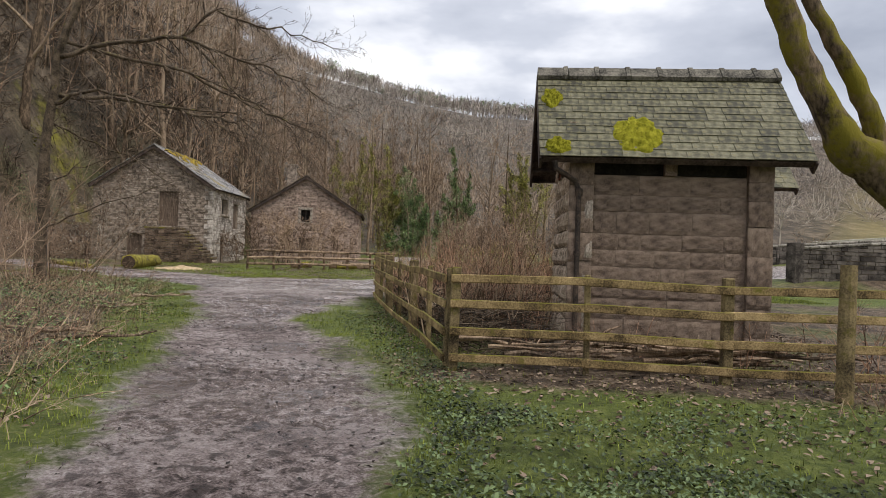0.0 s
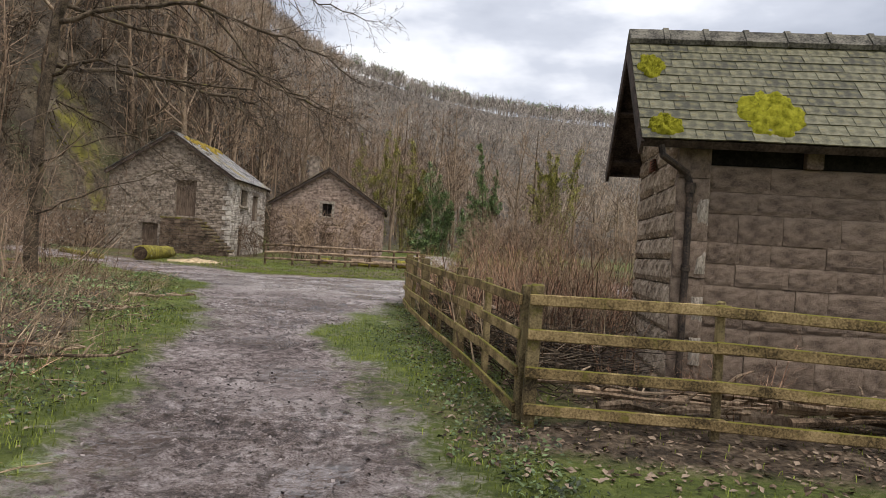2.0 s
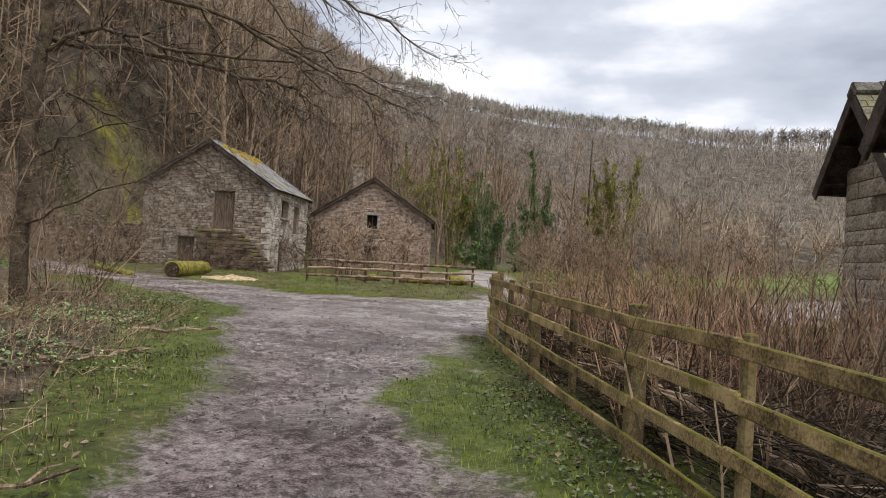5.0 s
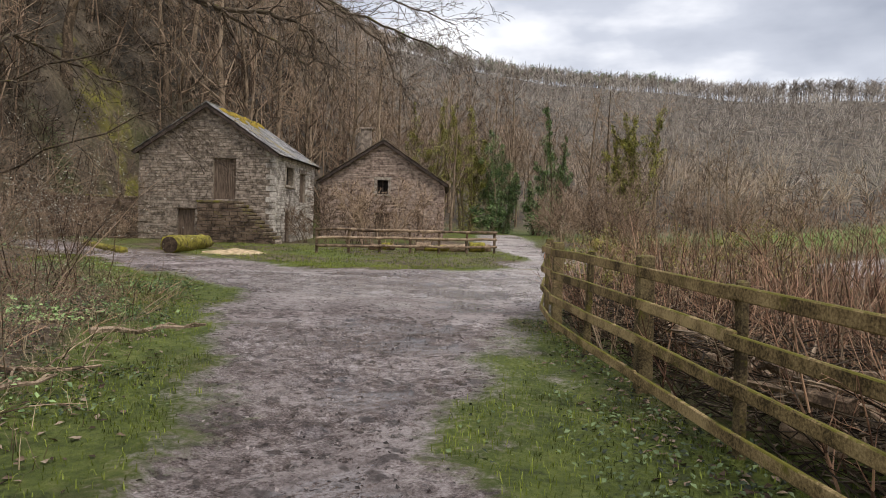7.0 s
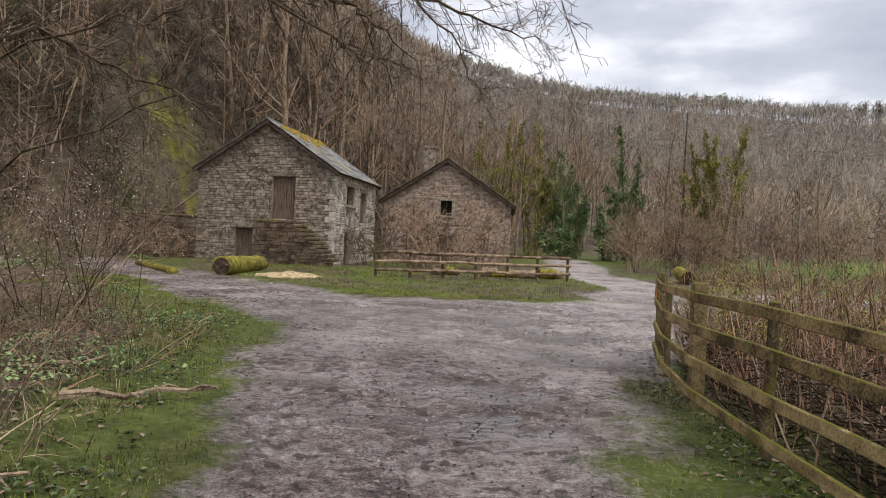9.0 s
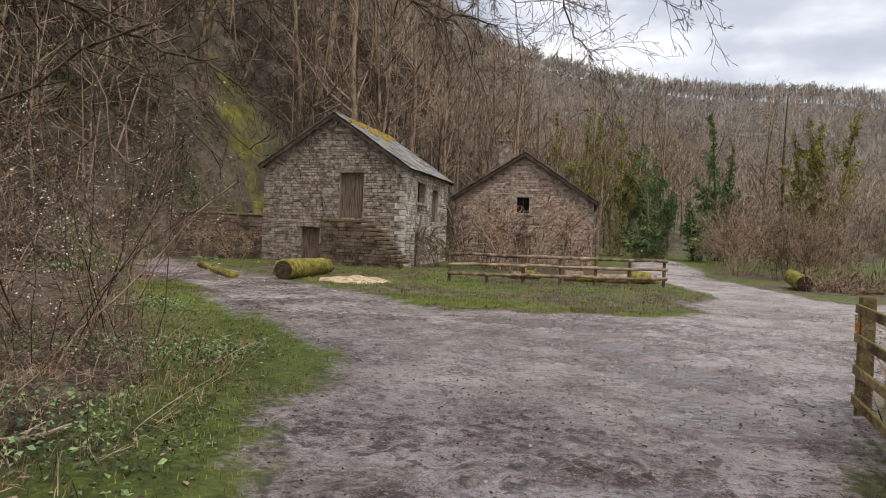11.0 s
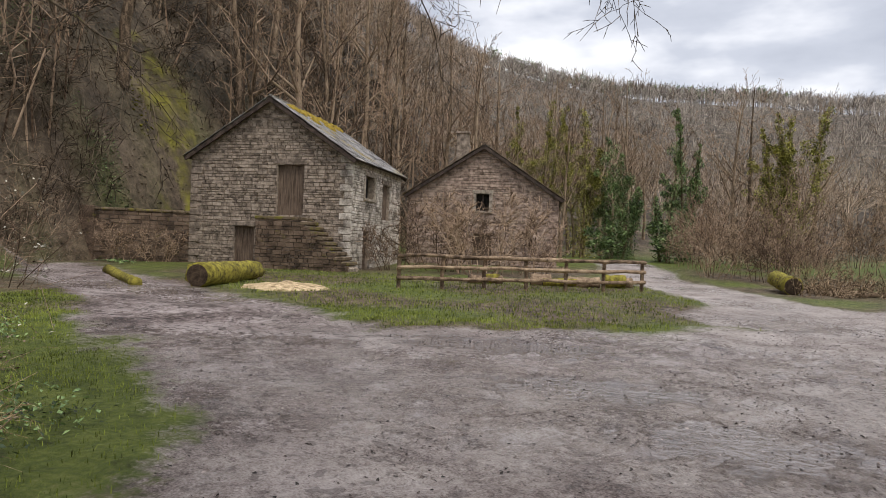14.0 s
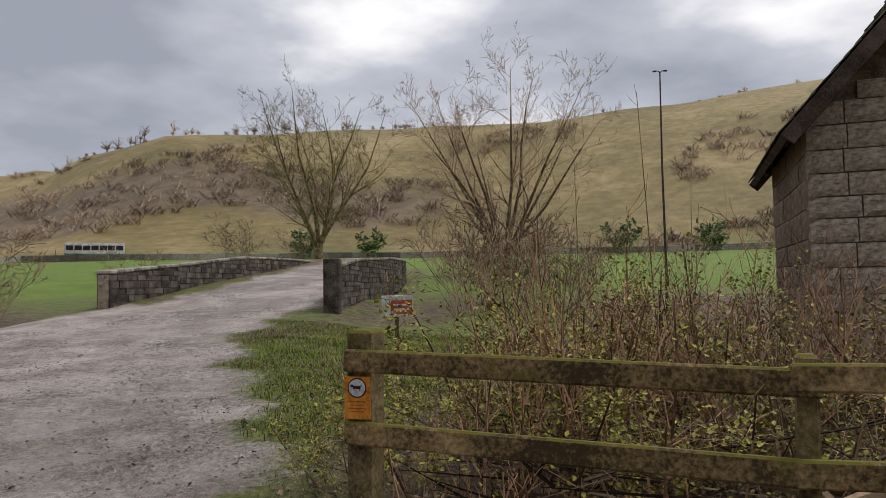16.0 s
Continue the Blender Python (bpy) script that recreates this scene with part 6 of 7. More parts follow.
M_BARK_LIMB = material("dark_mossy_limb", [(0.045, 0.034, 0.022), (0.09, 0.068, 0.045), (0.15, 0.115, 0.08)], 5, 0.95, 0.7, 40, moss=0.28, moss_col=(0.13, 0.115, 0.02), moss_scale=3.5, moss_up=0.1)
limb_tree("arching_tree", "leafless tree with mossy limbs arching over the yard", [
    [(-9.0, 16.0, -0.2, 0.144), (-9.05, 16.0, 3.0, 0.122), (-8.85, 16.0, 5.7, 0.101), (-8.3, 16.0, 7.4, 0.072), (-7.6, 16.0, 9.5, 0.043)],
    [(-8.85, 16.0, 5.8, 0.061), (-7.3, 16.2, 6.3, 0.054), (-5.9, 16.2, 6.45, 0.043), (-4.5, 16.2, 5.95, 0.03), (-3.7, 16.3, 5.8, 0.023), (-2.7, 16.3, 5.25, 0.014), (-2.0, 16.3, 4.85, 0.006)],
    [(-9.0, 16.0, 4.6, 0.05), (-7.6, 15.6, 4.95, 0.036), (-6.2, 15.6, 4.6, 0.027), (-4.3, 15.6, 4.5, 0.017), (-3.6, 15.6, 3.95, 0.006)],
    [(-5.9, 16.2, 6.45, 0.036), (-5.1, 16.3, 7.2, 0.029), (-4.1, 16.4, 6.85, 0.023), (-3.0, 16.5, 6.7, 0.014), (-1.9, 16.6, 6.4, 0.006)],
    [(-5.6, 16.2, 6.3, 0.025), (-4.4, 16.4, 5.0, 0.018), (-3.1, 16.5, 4.45, 0.012), (-2.3, 16.5, 4.15, 0.005)],
    [(-8.95, 16.0, 4.9, 0.058), (-7.4, 18.3, 5.2, 0.047), (-6.1, 18.5, 4.95, 0.04), (-5.2, 18.5, 4.8, 0.029), (-4.85, 18.5, 4.5, 0.018), (-4.2, 18.5, 4.0, 0.006)],
    [(-8.7, 16.0, 6.2, 0.05), (-6.6, 18.6, 6.2, 0.04), (-5.1, 19.5, 5.5, 0.029), (-3.85, 19.5, 5.0, 0.02), (-3.2, 19.5, 4.75, 0.013), (-2.5, 19.5, 4.5, 0.005)],
    [(-7.4, 18.3, 5.3, 0.029), (-6.2, 20.5, 5.0, 0.022), (-5.7, 20.5, 4.6, 0.018), (-5.2, 20.6, 4.6, 0.012), (-4.6, 20.7, 4.3, 0.004)],
    [(-6.6, 18.6, 6.2, 0.025), (-4.8, 20.4, 5.6, 0.02), (-4.05, 21.0, 4.9, 0.014), (-3.9, 21.0, 4.4, 0.009), (-3.5, 21.0, 4.1, 0.004)],
    [(-6.2, 20.5, 5.0, 0.014), (-5.9, 23.0, 5.1, 0.012), (-5.75, 24.0, 4.3, 0.007), (-5.65, 24.0, 3.75, 0.003)],
    [(-9.05, 16.0, 3.4, 0.043), (-10.6, 19.0, 4.7, 0.032), (-10.2, 20.0, 4.4, 0.025), (-8.8, 20.0, 3.95, 0.018), (-7.8, 20.0, 3.3, 0.011), (-7.2, 20.0, 3.0, 0.004)],
    [(-9.05, 16.0, 2.6, 0.022), (-7.8, 15.0, 3.0, 0.014), (-6.4, 15.0, 3.35, 0.01), (-5.5, 15.0, 3.5, 0.007)],
    [(-9.05, 16.0, 1.6, 0.018), (-7.1, 15.0, 2.2, 0.012), (-5.5, 15.0, 2.75, 0.007)],
    [(-8.3, 16.0, 7.4, 0.043), (-9.4, 14.8, 8.4, 0.029), (-10.4, 13.8, 9.0, 0.014)],
], M_BARK_LIMB, 61, n_tw=4, tw_len=1.05)
limb_tree("leaning_tree", "leaning tree trunk with thick yellow moss beside the path", [
    [(4.6, 2.8, -0.3, 0.21), (3.9, 2.8, 0.9, 0.17), (3.25, 2.8, 1.52, 0.14), (2.87, 2.8, 1.77, 0.118), (2.67, 2.8, 1.91, 0.09), (2.57, 2.8, 2.08, 0.072), (2.42, 2.8, 2.35, 0.067), (2.31, 2.8, 2.63, 0.07), (2.1, 2.8, 3.5, 0.06), (1.95, 2.8, 4.8, 0.045)],
    [(2.9, 2.8, 1.76, 0.06), (2.82, 2.8, 1.95, 0.047), (2.76, 2.8, 2.11, 0.044), (2.63, 2.8, 2.36, 0.043), (2.46, 2.8, 2.64, 0.04), (2.1, 2.85, 3.6, 0.03), (1.8, 2.9, 4.6, 0.02)],
], M_BARK_MOSSY, 62, twigs=False, jitter=0.005)
DZ = gz(-28.2, 46.0)
limb_tree("dark_tree", "dark leafless tree at the foot of the mossy slope", [
    [(-28.2, 46.0, DZ - 0.6, 0.42), (-28.1, 46.0, DZ + 0.6, 0.34), (-28.0, 46.0, DZ + 3.0, 0.3), (-27.4, 46.1, DZ + 7.0, 0.24), (-27.2, 46.2, DZ + 12.0, 0.13)],
    [(-27.85, 46.0, DZ + 4.0, 0.12), (-26.0, 45.5, DZ + 6.5, 0.08), (-24.5, 45, DZ + 8, 0.03)],
    [(-27.5, 46.0, DZ + 6.0, 0.12), (-29.5, 45.5, DZ + 8, 0.08), (-31, 45, DZ + 9, 0.03)],
], M_BARK, 63, n_tw=4, tw_len=2.2, droop=0.05)

# left-hand thicket: tall bare bushes, with catkins on some
thicket = [make_bush("thicket_bush", 350 + k, 2.9 + 0.5 * k, 7, "tall tangled leafless bush on the bank beside the path", M_TWIG, kids=(10, 7), base=0.6, r=0.012, lean=0.7, shrink=0.42, spread=0.95, bend=0.24) for k in range(2)]
catkin = make_bush("catkin_bush", 356, 3.3, 8, "leafless bush dotted with pale catkins beside the yard", M_TWIG, kids=(9, 6), base=0.5, r=0.012, lean=0.6, spread=0.95, bend=0.22, leaf=M_CATKIN, leaf_n=1300, leaf_size=0.032)
tr = random.Random(22)
THICK = [(-6.6, 8.6), (-7.6, 10.5), (-7.0, 12.4), (-8.4, 13.8), (-9.4, 17.3), (-10.2, 19.4), (-11.5, 18.5), (-10.5, 14.5), (-9.6, 11.8), (-8.8, 9.0), (-15, 20.5), (-17.5, 28.5), (-12.5, 16), (-16.5, 23.5), (-7.4, 6.4), (-19.5, 30.5), (-20, 26.5), (-22, 32.5), (-23, 29)]
first = {0, 1}
for i, (x, y) in enumerate(THICK):
    k = i % 2
    s = tr.uniform(0.8, 1.15)
    if k in first:
        first.discard(k)
        place(thicket[k], x, y, tr.uniform(0, 360), s)
    else:
        put(thicket[k], x, y, tr.uniform(0, 360), s)
place(catkin, -9.6, 19.6, 30)
put(catkin, -9.4, 18.0, 100, 0.9)
put(catkin, -10.9, 20.6, 300, 0.9)

# brambles: low arching stems on the bank
bramble = [make_bush("bramble", 360 + k, 0.9, 11, "low tangle of dead brown bramble stems on the bank", M_TWIG_PALE if k else M_TWIG_RED, kids=(4, 3), base=0.55, r=0.0085, up=-0.16, lean=1.2, shrink=0.6) for k in range(2)]
bpl = []
for _ in range(700):
    y = tr.uniform(0.5, 21)
    edge = float(np.interp(y, [0, 3, 6.8, 9, 10.9, 13.9, 18, 21], [-1.6, -2.0, -3.2, -4.1, -4.7, -5.6, -7.0, -9.5]))
    x = edge - 0.5 - tr.random() ** 1.3 * 3.4
    if all(math.hypot(x - p, y - q) > 0.62 for p, q in bpl):
        bpl.append((x, y))
for i, (x, y) in enumerate(bpl[:170]):
    s = tr.uniform(0.6, 1.1)
    if i < 2:
        place(bramble[i], x, y, tr.uniform(0, 360), s)
    else:
        put(bramble[0 if tr.random() < 0.35 else 1], x, y, tr.uniform(0, 360), s)
for x, y, s in ((4.6, 5.2, 0.6), (5.4, 5.5, 0.8), (6.3, 5.0, 0.9), (5.6, 4.6, 0.6), (7.0, 5.6, 0.9)):
    put(bramble[0], x, y, x * 50 % 360, s)


# ---- ground cover
def scatter(n, seed, box, test):
    rng = np.random.RandomState(seed)
    x, y = rng.uniform(box[0], box[1], n), rng.uniform(box[2], box[3], n)
    d = mud_mask(x, y) + 0.35 * fbm(x, y, 1.6, 3) + 0.18 * fbm(x, y, 5.0, 4)
    keep = rng.rand(n) < test(x, y, d)
    x, y = x[keep], y[keep]
    z = ground_z(x, y) + 0.0
    return np.stack([x, y, z], 1), rng


fence_x = lambda y: np.interp(y, [p[1] for p in WEST_RUN], [p[0] for p in WEST_RUN])
left_edge = lambda y: np.interp(y, [-2, 3, 6.8, 9, 10.9, 13.9, 18, 21, 26, 32], [-1.0, -1.7, -2.6, -3.1, -3.8, -4.9, -6.6, -9.2, -14, -20])
p, rg = scatter(330000, 31, (-16, 6, 0.8, 29), lambda x, y, d: smooth01((d + 0.05) / 0.35) * np.where(x < -1.5, smooth01((x - left_edge(y) + 1.5) / 1.0), np.where(x < fence_x(y) + 0.1, 0.8, 0.25)) * (0.35 + 0.65 * (fbm(x, y, 1.1, 41) > -0.25)))
v, f = blades_at(p[:120000], 0.045, rg, 0.9, 0.0035)
stuff("grass", v, f, M_GRASS, "short trodden green grass beside the path", "grass")
p, rg = scatter(60000, 42, (2, 13, 19, 29), lambda x, y, d: smooth01(d / 0.5) * smooth01((y - 20.3) / 0.6) * smooth01((14 + 0.9 * (y - 20) - x) / 3))
v, f = blades_at(p, 0.06, rg, 0.8, 0.005)
stuff("verge_grass", v, f, M_GRASS, "green grass verge between road and fence", "grass")
p, rg = scatter(30000, 32, (-16, 2, 24, 41), lambda x, y, d: smooth01(d / 0.6) * 0.9)
v, f = blades_at(p, 0.07, rg, 0.8, 0.008)
stuff("lawn_grass", v, f, M_GRASS, "rough grass on the lawn before the barns", "grass")
p, rg = scatter(60000, 33, (0.0, 7, 0.5, 8.3), lambda x, y, d: smooth01((d - 0.1) / 0.4) * smooth01((6.3 - 0.16 * x - y) / 0.7) * (0.2 + 0.8 * smooth01((3.3 - x + 0.5 * fbm(x, y, 1.5, 53)) / 0.8)) * smooth01((0.75 + fbm(x, y, 1.6, 43)) / 0.9))
v, f = leaves_at(p + np.array([0, 0, 0.05]) * rg.uniform(0.1, 1.4, (len(p), 1)), 0.036, rg, 0.55)
stuff("ground_leaves", v, f, M_LEAF, "low green leafy ground cover on the verge", "plants")
p, rg = scatter(46000, 34, (-8, 1.5, 1, 20), lambda x, y, d: smooth01((d - 0.1) / 0.5) * np.where(x < -1.5, 0.75 * (fbm(x, y, 1.3, 44) > 0.1), smooth01((x - fence_x(y) + 1.3) / 0.6) * (x < fence_x(y) + 0.2)))
v, f = leaves_at(p + np.array([0, 0, 0.04]) * rg.uniform(0.3, 1.5, (len(p), 1)), 0.04, rg, 0.4)
stuff("ground_leaves", v, f, M_LEAF, "green leafy weeds on the verges by the path", "plants")
p, rg = scatter(62000, 35, (-14, 7, 0.5, 26), lambda x, y, d: smooth01((d - 0.1) / 0.4) * np.where(x < -1.5, 0.5 * smooth01((left_edge(y) + 0.3 - x) / 0.8), np.where(y < 8.4, 0.35 + 0.5 * smooth01((x - 2.8) / 0.8) + smooth01((1.0 - np.abs(y - 6.6 + 0.1 * x)) / 0.7), smooth01((x - fence_x(y) + 0.9) / 0.6))))
v, f = leaves_at(p + np.array([0, 0, 0.012]), 0.055, rg, 0.3)
stuff("leaf_litter", v, f, M_DEADLEAF, "brown dead leaves lying under fence and bank", "leaves")
p, rg = scatter(26000, 36, (-9, 6.5, 0.5, 22), lambda x, y, d: smooth01((d - 0.2) / 0.5) * np.where(x < -1.5, smooth01((left_edge(y) - x) / 1.0), 0.25 * smooth01((x - 3.2) / 1.5) * (y < 6.5)))
v, f = blades_at(p, 0.2, rg, 1.6, 0.003)
stuff("dry_grass", v, f, M_STRAW, "flattened dry grass and stalks on the bank", "grass")
p, rg = scatter(70000, 37, (-10, 9, 0.5, 34), lambda x, y, d: 0.75 * smooth01((0.1 - d) / 0.3) * (0.35 + 0.65 * (fbm(x, y, 2.5, 48) > 0)))
v, f = leaves_at(p + np.array([0, 0, 0.002]), 0.034, rg, 0.6)
stuff("mud_clods", v, f, M_CLOD, "small trodden clods, grit and leaf bits on the mud", "mud")
# ivy leaves on the bank
p, rg = scatter(90000, 38, (-13, -1.6, 0.8, 24), lambda x, y, d: smooth01((d - 0.7) / 0.5) * (fbm(x, y, 1.5, 46) > 0.1))
v, f = leaves_at(p + np.array([0, 0, 0.16]) * rg.uniform(0.1, 1.5, (len(p), 1)), 0.045, rg, 0.5)
stuff("bank_ivy", v, f, M_IVY, "dark green ivy creeping over the bank", "ivy")


# moss on the slope behind the wall
p, rg = scatter(60000, 39, (-38, -20, 38, 60), lambda x, y, d: 0.45 * smooth01((0.2 + 0.8 * fbm(x, y, 0.9, 47) - np.minimum(np.hypot((x + 27.8) / 3.4, (y - 49.3) / 4.6), np.hypot((x + 24.4) / 1.8, (y - 47.5) / 2.6))) / 0.4))
v, f = leaves_at(p + np.array([0, 0, 0.06]), 0.16, rg, 0.35)
stuff("slope_moss", v, f, M_MOSS, "yellow-green moss patches on the steep bank", "moss")

p, rg = scatter(40000, 40, (-33, -17, 28, 44), lambda x, y, d: smooth01((d - 0.6) / 0.8) * smooth01((0.25 + fbm(x, y, 0.7, 49)) / 0.6) * smooth01((-(x + 19) - 0.15 * (y - 30)) / 3))
v, f = leaves_at(p + np.array([0, 0, 0.08]) * rg.uniform(0.2, 1.6, (len(p), 1)), 0.11, rg, 0.45)
stuff("bank_greenery", v, f, M_IVY, "low green plants and ivy on the foot of the bank", "plants")


# ---------------- across the bridge ----------------
def fan_tree(seed, height, stems, lean, label, bark, twig, kids=(9, 6, 4)):
    """A broad bare tree whose limbs fan from a short bole to a domed crown."""
    rng = random.Random(seed)
    segs = [((0, 0, -0.3), (0.05, 0, 1.6), 0.42, 0.36)]
    for k in range(stems):
        a = 6.283 * (k + rng.random() * 0.7) / stems
        l_ = lean * (0.25 + 0.75 * rng.random())
        reach = height * (1.0 - 0.28 * l_) * rng.uniform(0.88, 1.0)
        grow(rng, (0.12 * math.cos(a), 0.12 * math.sin(a), 1.0 + 0.8 * rng.random()), (math.cos(a) * l_, math.sin(a) * l_, 1), reach, 0.17, 0, segs, 0.75, kids, 0.12, 0.16, 0.12, 0.14, 0.42)
    t = thing("field_tree", pose(0, 0, 0), label, "tree")
    v, f = limbs_to_mesh([q for q in segs if q[2] > 0.06], 7)
    new("trunk", mesh_data("trunk", v, f, bark, True)).parent = t
    v, f = limbs_to_mesh([(a, b, max(c, 0.013), max(d, 0.008)) for a, b, c, d in segs if c <= 0.06], 3)
    new("crown", mesh_data("crown", v, f, twig)).parent = t
    return t


M_BARK_OLIVE = material("olive_lichened_bark", [(0.11, 0.085, 0.04), (0.2, 0.16, 0.08), (0.32, 0.265, 0.15)], 3, 0.95, 0.4, 30)
place(fan_tree(401, 16.0, 9, 0.72, "large leafless tree with olive lichened limbs beyond the bridge", M_BARK_OLIVE, M_BARK_OLIVE, (13, 7, 4)), 49, 45.5, 30, 1.0)
place(fan_tree(402, 17.5, 13, 0.95, "domed leafless grey-brown tree standing beyond the bridge", M_BARK, M_TWIG, (12, 7, 4)), 50.5, 29.6, 200, 1.0)


def street_lamp(x, y, h):
    t = thing("street_lamp", pose(x, y, gz(x, y), 0, 0, 100), "slender grey twin-headed lamp post beside the road", "street lamp")
    part("pole", Geo().tube([(0, 0, -0.3), (0, 0, 1.2), (0, 0, 1.25), (0.03, 0, h * 0.6), (0, 0, h)], [0.07, 0.07, 0.05, 0.04, 0.025], 8), M_IRON, t)
    for q in (-1, 1):
        arm = part("arm", Geo().tube([(0, 0, h - 0.05), (0.08 * q, 0, h + 0.02), (0.15 * q, 0, h + 0.03)], [0.02, 0.018, 0.018], 6), M_IRON, t)
        part("lamp_head", Geo().box(pose(0.2 * q, 0, h + 0.02), 0.14, 0.1, 0.05, 0.015), M_IRON, arm)


street_lamp(23.6, 17.75, 9.3)
far_bush = make_bush("evergreen_bush", 410, 3.4, 10, "small dark evergreen bush at the field's edge", M_TWIG, kids=(5, 3), base=0.7, r=0.03, leaf=M_IVY, leaf_n=2600, leaf_size=0.28)
place(far_bush, 108, 79, 0, 1.6)
put(far_bush, 118, 70, 90, 1.5)
put(far_bush, 128, 23, 40, 1.7)
put(far_bush, 122, 8, 140, 1.5)
put(far_bush, 1.2, 62, 60, 0.8)
put(far_bush, -3.0, 61.5, 160, 0.7)


def hill_scrub():
    rng = np.random.RandomState(9)
    segs = []
    cs = []
    for _ in range(1100):
        a = rng.uniform(-25, 50)
        foot, crest = np.interp(a, SKY[:, 0], SKY[:, 1]), np.interp(a, SKY[:, 0], SKY[:, 2])
        u = rng.uniform(0.03, 0.85)
        d = foot + u * (crest - foot)
        x, y = C0[0] + d * math.cos(math.radians(a)), C0[1] + d * math.sin(math.radians(a))
        band = math.exp(-((u - 0.35 - 0.08 * math.sin(a * 0.2)) / 0.17) ** 2) * (0.4 + 0.6 * min(max((a - 5) / 25, 0), 1))
        if fbm(np.array([x]), np.array([y]), 0.05, 51)[0] + 1.5 * band < 0.65:
            continue
        cs.append((x, y, gz(x, y)))
    for x, y, z in cs:
        for k in range(22):
            th, ln = rng.uniform(0, 6.283), rng.uniform(1.4, 3.8)
            o = np.array([x + rng.normal(0, 1.2), y + rng.normal(0, 1.2), z - 0.3])
            e = o + np.array([math.cos(th) * ln * 0.55, math.sin(th) * ln * 0.55, ln * rng.uniform(0.4, 0.9)])
            segs.append((o, e, 0.13, 0.05))
            for q in range(2):
                th2 = th + rng.normal(0, 1)
                m2 = o * 0.4 + e * 0.6
                segs.append((m2, m2 + np.array([math.cos(th2), math.sin(th2), rng.uniform(0.2, 1)]) * ln * 0.4, 0.09, 0.04))
    for _ in range(60):
        a = rng.uniform(20, 50) if rng.rand() < 0.8 else rng.uniform(-15, 20)
        d = np.interp(a, SKY[:, 0], SKY[:, 2]) - rng.uniform(0, 8)
        x, y = C0[0] + d * math.cos(math.radians(a)), C0[1] + d * math.sin(math.radians(a))
        z, h = gz(x, y), rng.uniform(2, 9) if a > 25 else rng.uniform(1.5, 3.5)
        dome_tree(rng, segs, x, y, z - 0.3, h, 0.17, 14, True)
    v, f = limbs_to_mesh(segs, 3)
    stuff("hill_scrub", v, f, M_FARWOOD, "brown leafless scrub scattered over the grassy hill", "scrub")


hill_scrub()


def bus():
    b = thing("bus", pose(102, 121, gz(102, 121) - 0.7, 0, 0, -45), "single-deck white and green bus on the far road", "bus")
    white = material("white_paint", [(0.62, 0.64, 0.6), (0.72, 0.74, 0.7)], 1, 0.4, 0, spec=0.5)
    green = material("green_paint", [(0.04, 0.12, 0.06), (0.06, 0.17, 0.08)], 1, 0.4, 0, spec=0.5)
    glass = material("dark_bus_glass", [(0.015, 0.018, 0.02), (0.03, 0.035, 0.04)], 1, 0.1, 0, spec=0.6)
    part("body", Geo().box(pose(0, 0, 1.75), 10.4, 2.4, 2.5, 0.2), white, b)
    part("skirt", Geo().box(pose(0, 0, 0.75), 10.42, 2.44, 0.7, 0.1), green, b)
    part("roof_panel", Geo().box(pose(0, 0, 3.0), 10.0, 2.2, 0.16, 0.06), white, b)
    for k in range(7):
        part("window", Geo().box(pose(-4.3 + k * 1.42, -1.19, 2.1), 1.25, 0.05, 0.9, 0.02), glass, b)
    part("windscreen", Geo().box(pose(5.19, 0, 2.0), 0.05, 2.0, 1.2, 0.02), glass, b)
    for x in (-3.2, 3.2):
        for y in (-1.1, 1.1):
            w = part("wheel", Geo().tube([(x, y - 0.12, 0.45), (x, y + 0.12, 0.45)], [0.47, 0.47], 16), M_BLACK, b)
            part("hub", Geo().tube([(x, y - 0.14, 0.45), (x, y + 0.14, 0.45)], [0.2, 0.2], 12), M_IRON, w)


bus()


# ---------------- signs, sawdust, brush piles ----------------
def dog_sign():
    ex, ey = WEST[0]
    z = gz(ex, ey)
    s = thing("notice_plate", pose(ex - 0.088, ey - 0.005, z + 0.9, 0, 0, -86) @ Matrix.Diagonal((0.74, 0.74, 0.74, 1)), "orange dog notice plate screwed to the fence post", "sign")
    orange = material("orange_plate", [(0.55, 0.19, 0.02), (0.66, 0.25, 0.03), (0.72, 0.30, 0.05)], 4, 0.5, 0.1)
    white = material("white_disc", [(0.7, 0.7, 0.72), (0.8, 0.8, 0.82)], 4, 0.5, 0)
    black = material("black_print", [(0.012, 0.012, 0.02), (0.02, 0.02, 0.03)], 4, 0.5, 0)
    part("plate", Geo().box(pose(0, 0, 0.0), 0.15, 0.006, 0.23, 0.002), orange, s)
    part("blue_ring", Geo().tube([(0, -0.004, 0.055), (0, -0.0062, 0.055)], [0.054, 0.054], 28), black, s)
    part("disc", Geo().tube([(0, -0.006, 0.055), (0, -0.0085, 0.055)], [0.047, 0.047], 28), white, s)
    d = Geo()
    d.box(pose(0, -0.0095, 0.058), 0.045, 0.002, 0.017, 0.0005)
    d.box(pose(-0.027, -0.0095, 0.066), 0.018, 0.002, 0.014, 0.0005)
    d.box(pose(-0.016, -0.0095, 0.046), 0.005, 0.002, 0.016, 0.0004)
    d.box(pose(0.017, -0.0095, 0.046), 0.005, 0.002, 0.016, 0.0004)
    d.box(pose(0.027, -0.0095, 0.067, 0, 40), 0.014, 0.002, 0.004, 0.0004)
    part("pictogram", d, black, s)
    for k in range(4):
        part("print_line", Geo().box(pose(0, -0.0045, -0.02 - k * 0.018), 0.1 - 0.02 * (k % 2), 0.002, 0.006, 0.0004), material("faded_print", [(0.3, 0.1, 0.02), (0.36, 0.13, 0.03)], 4), s)


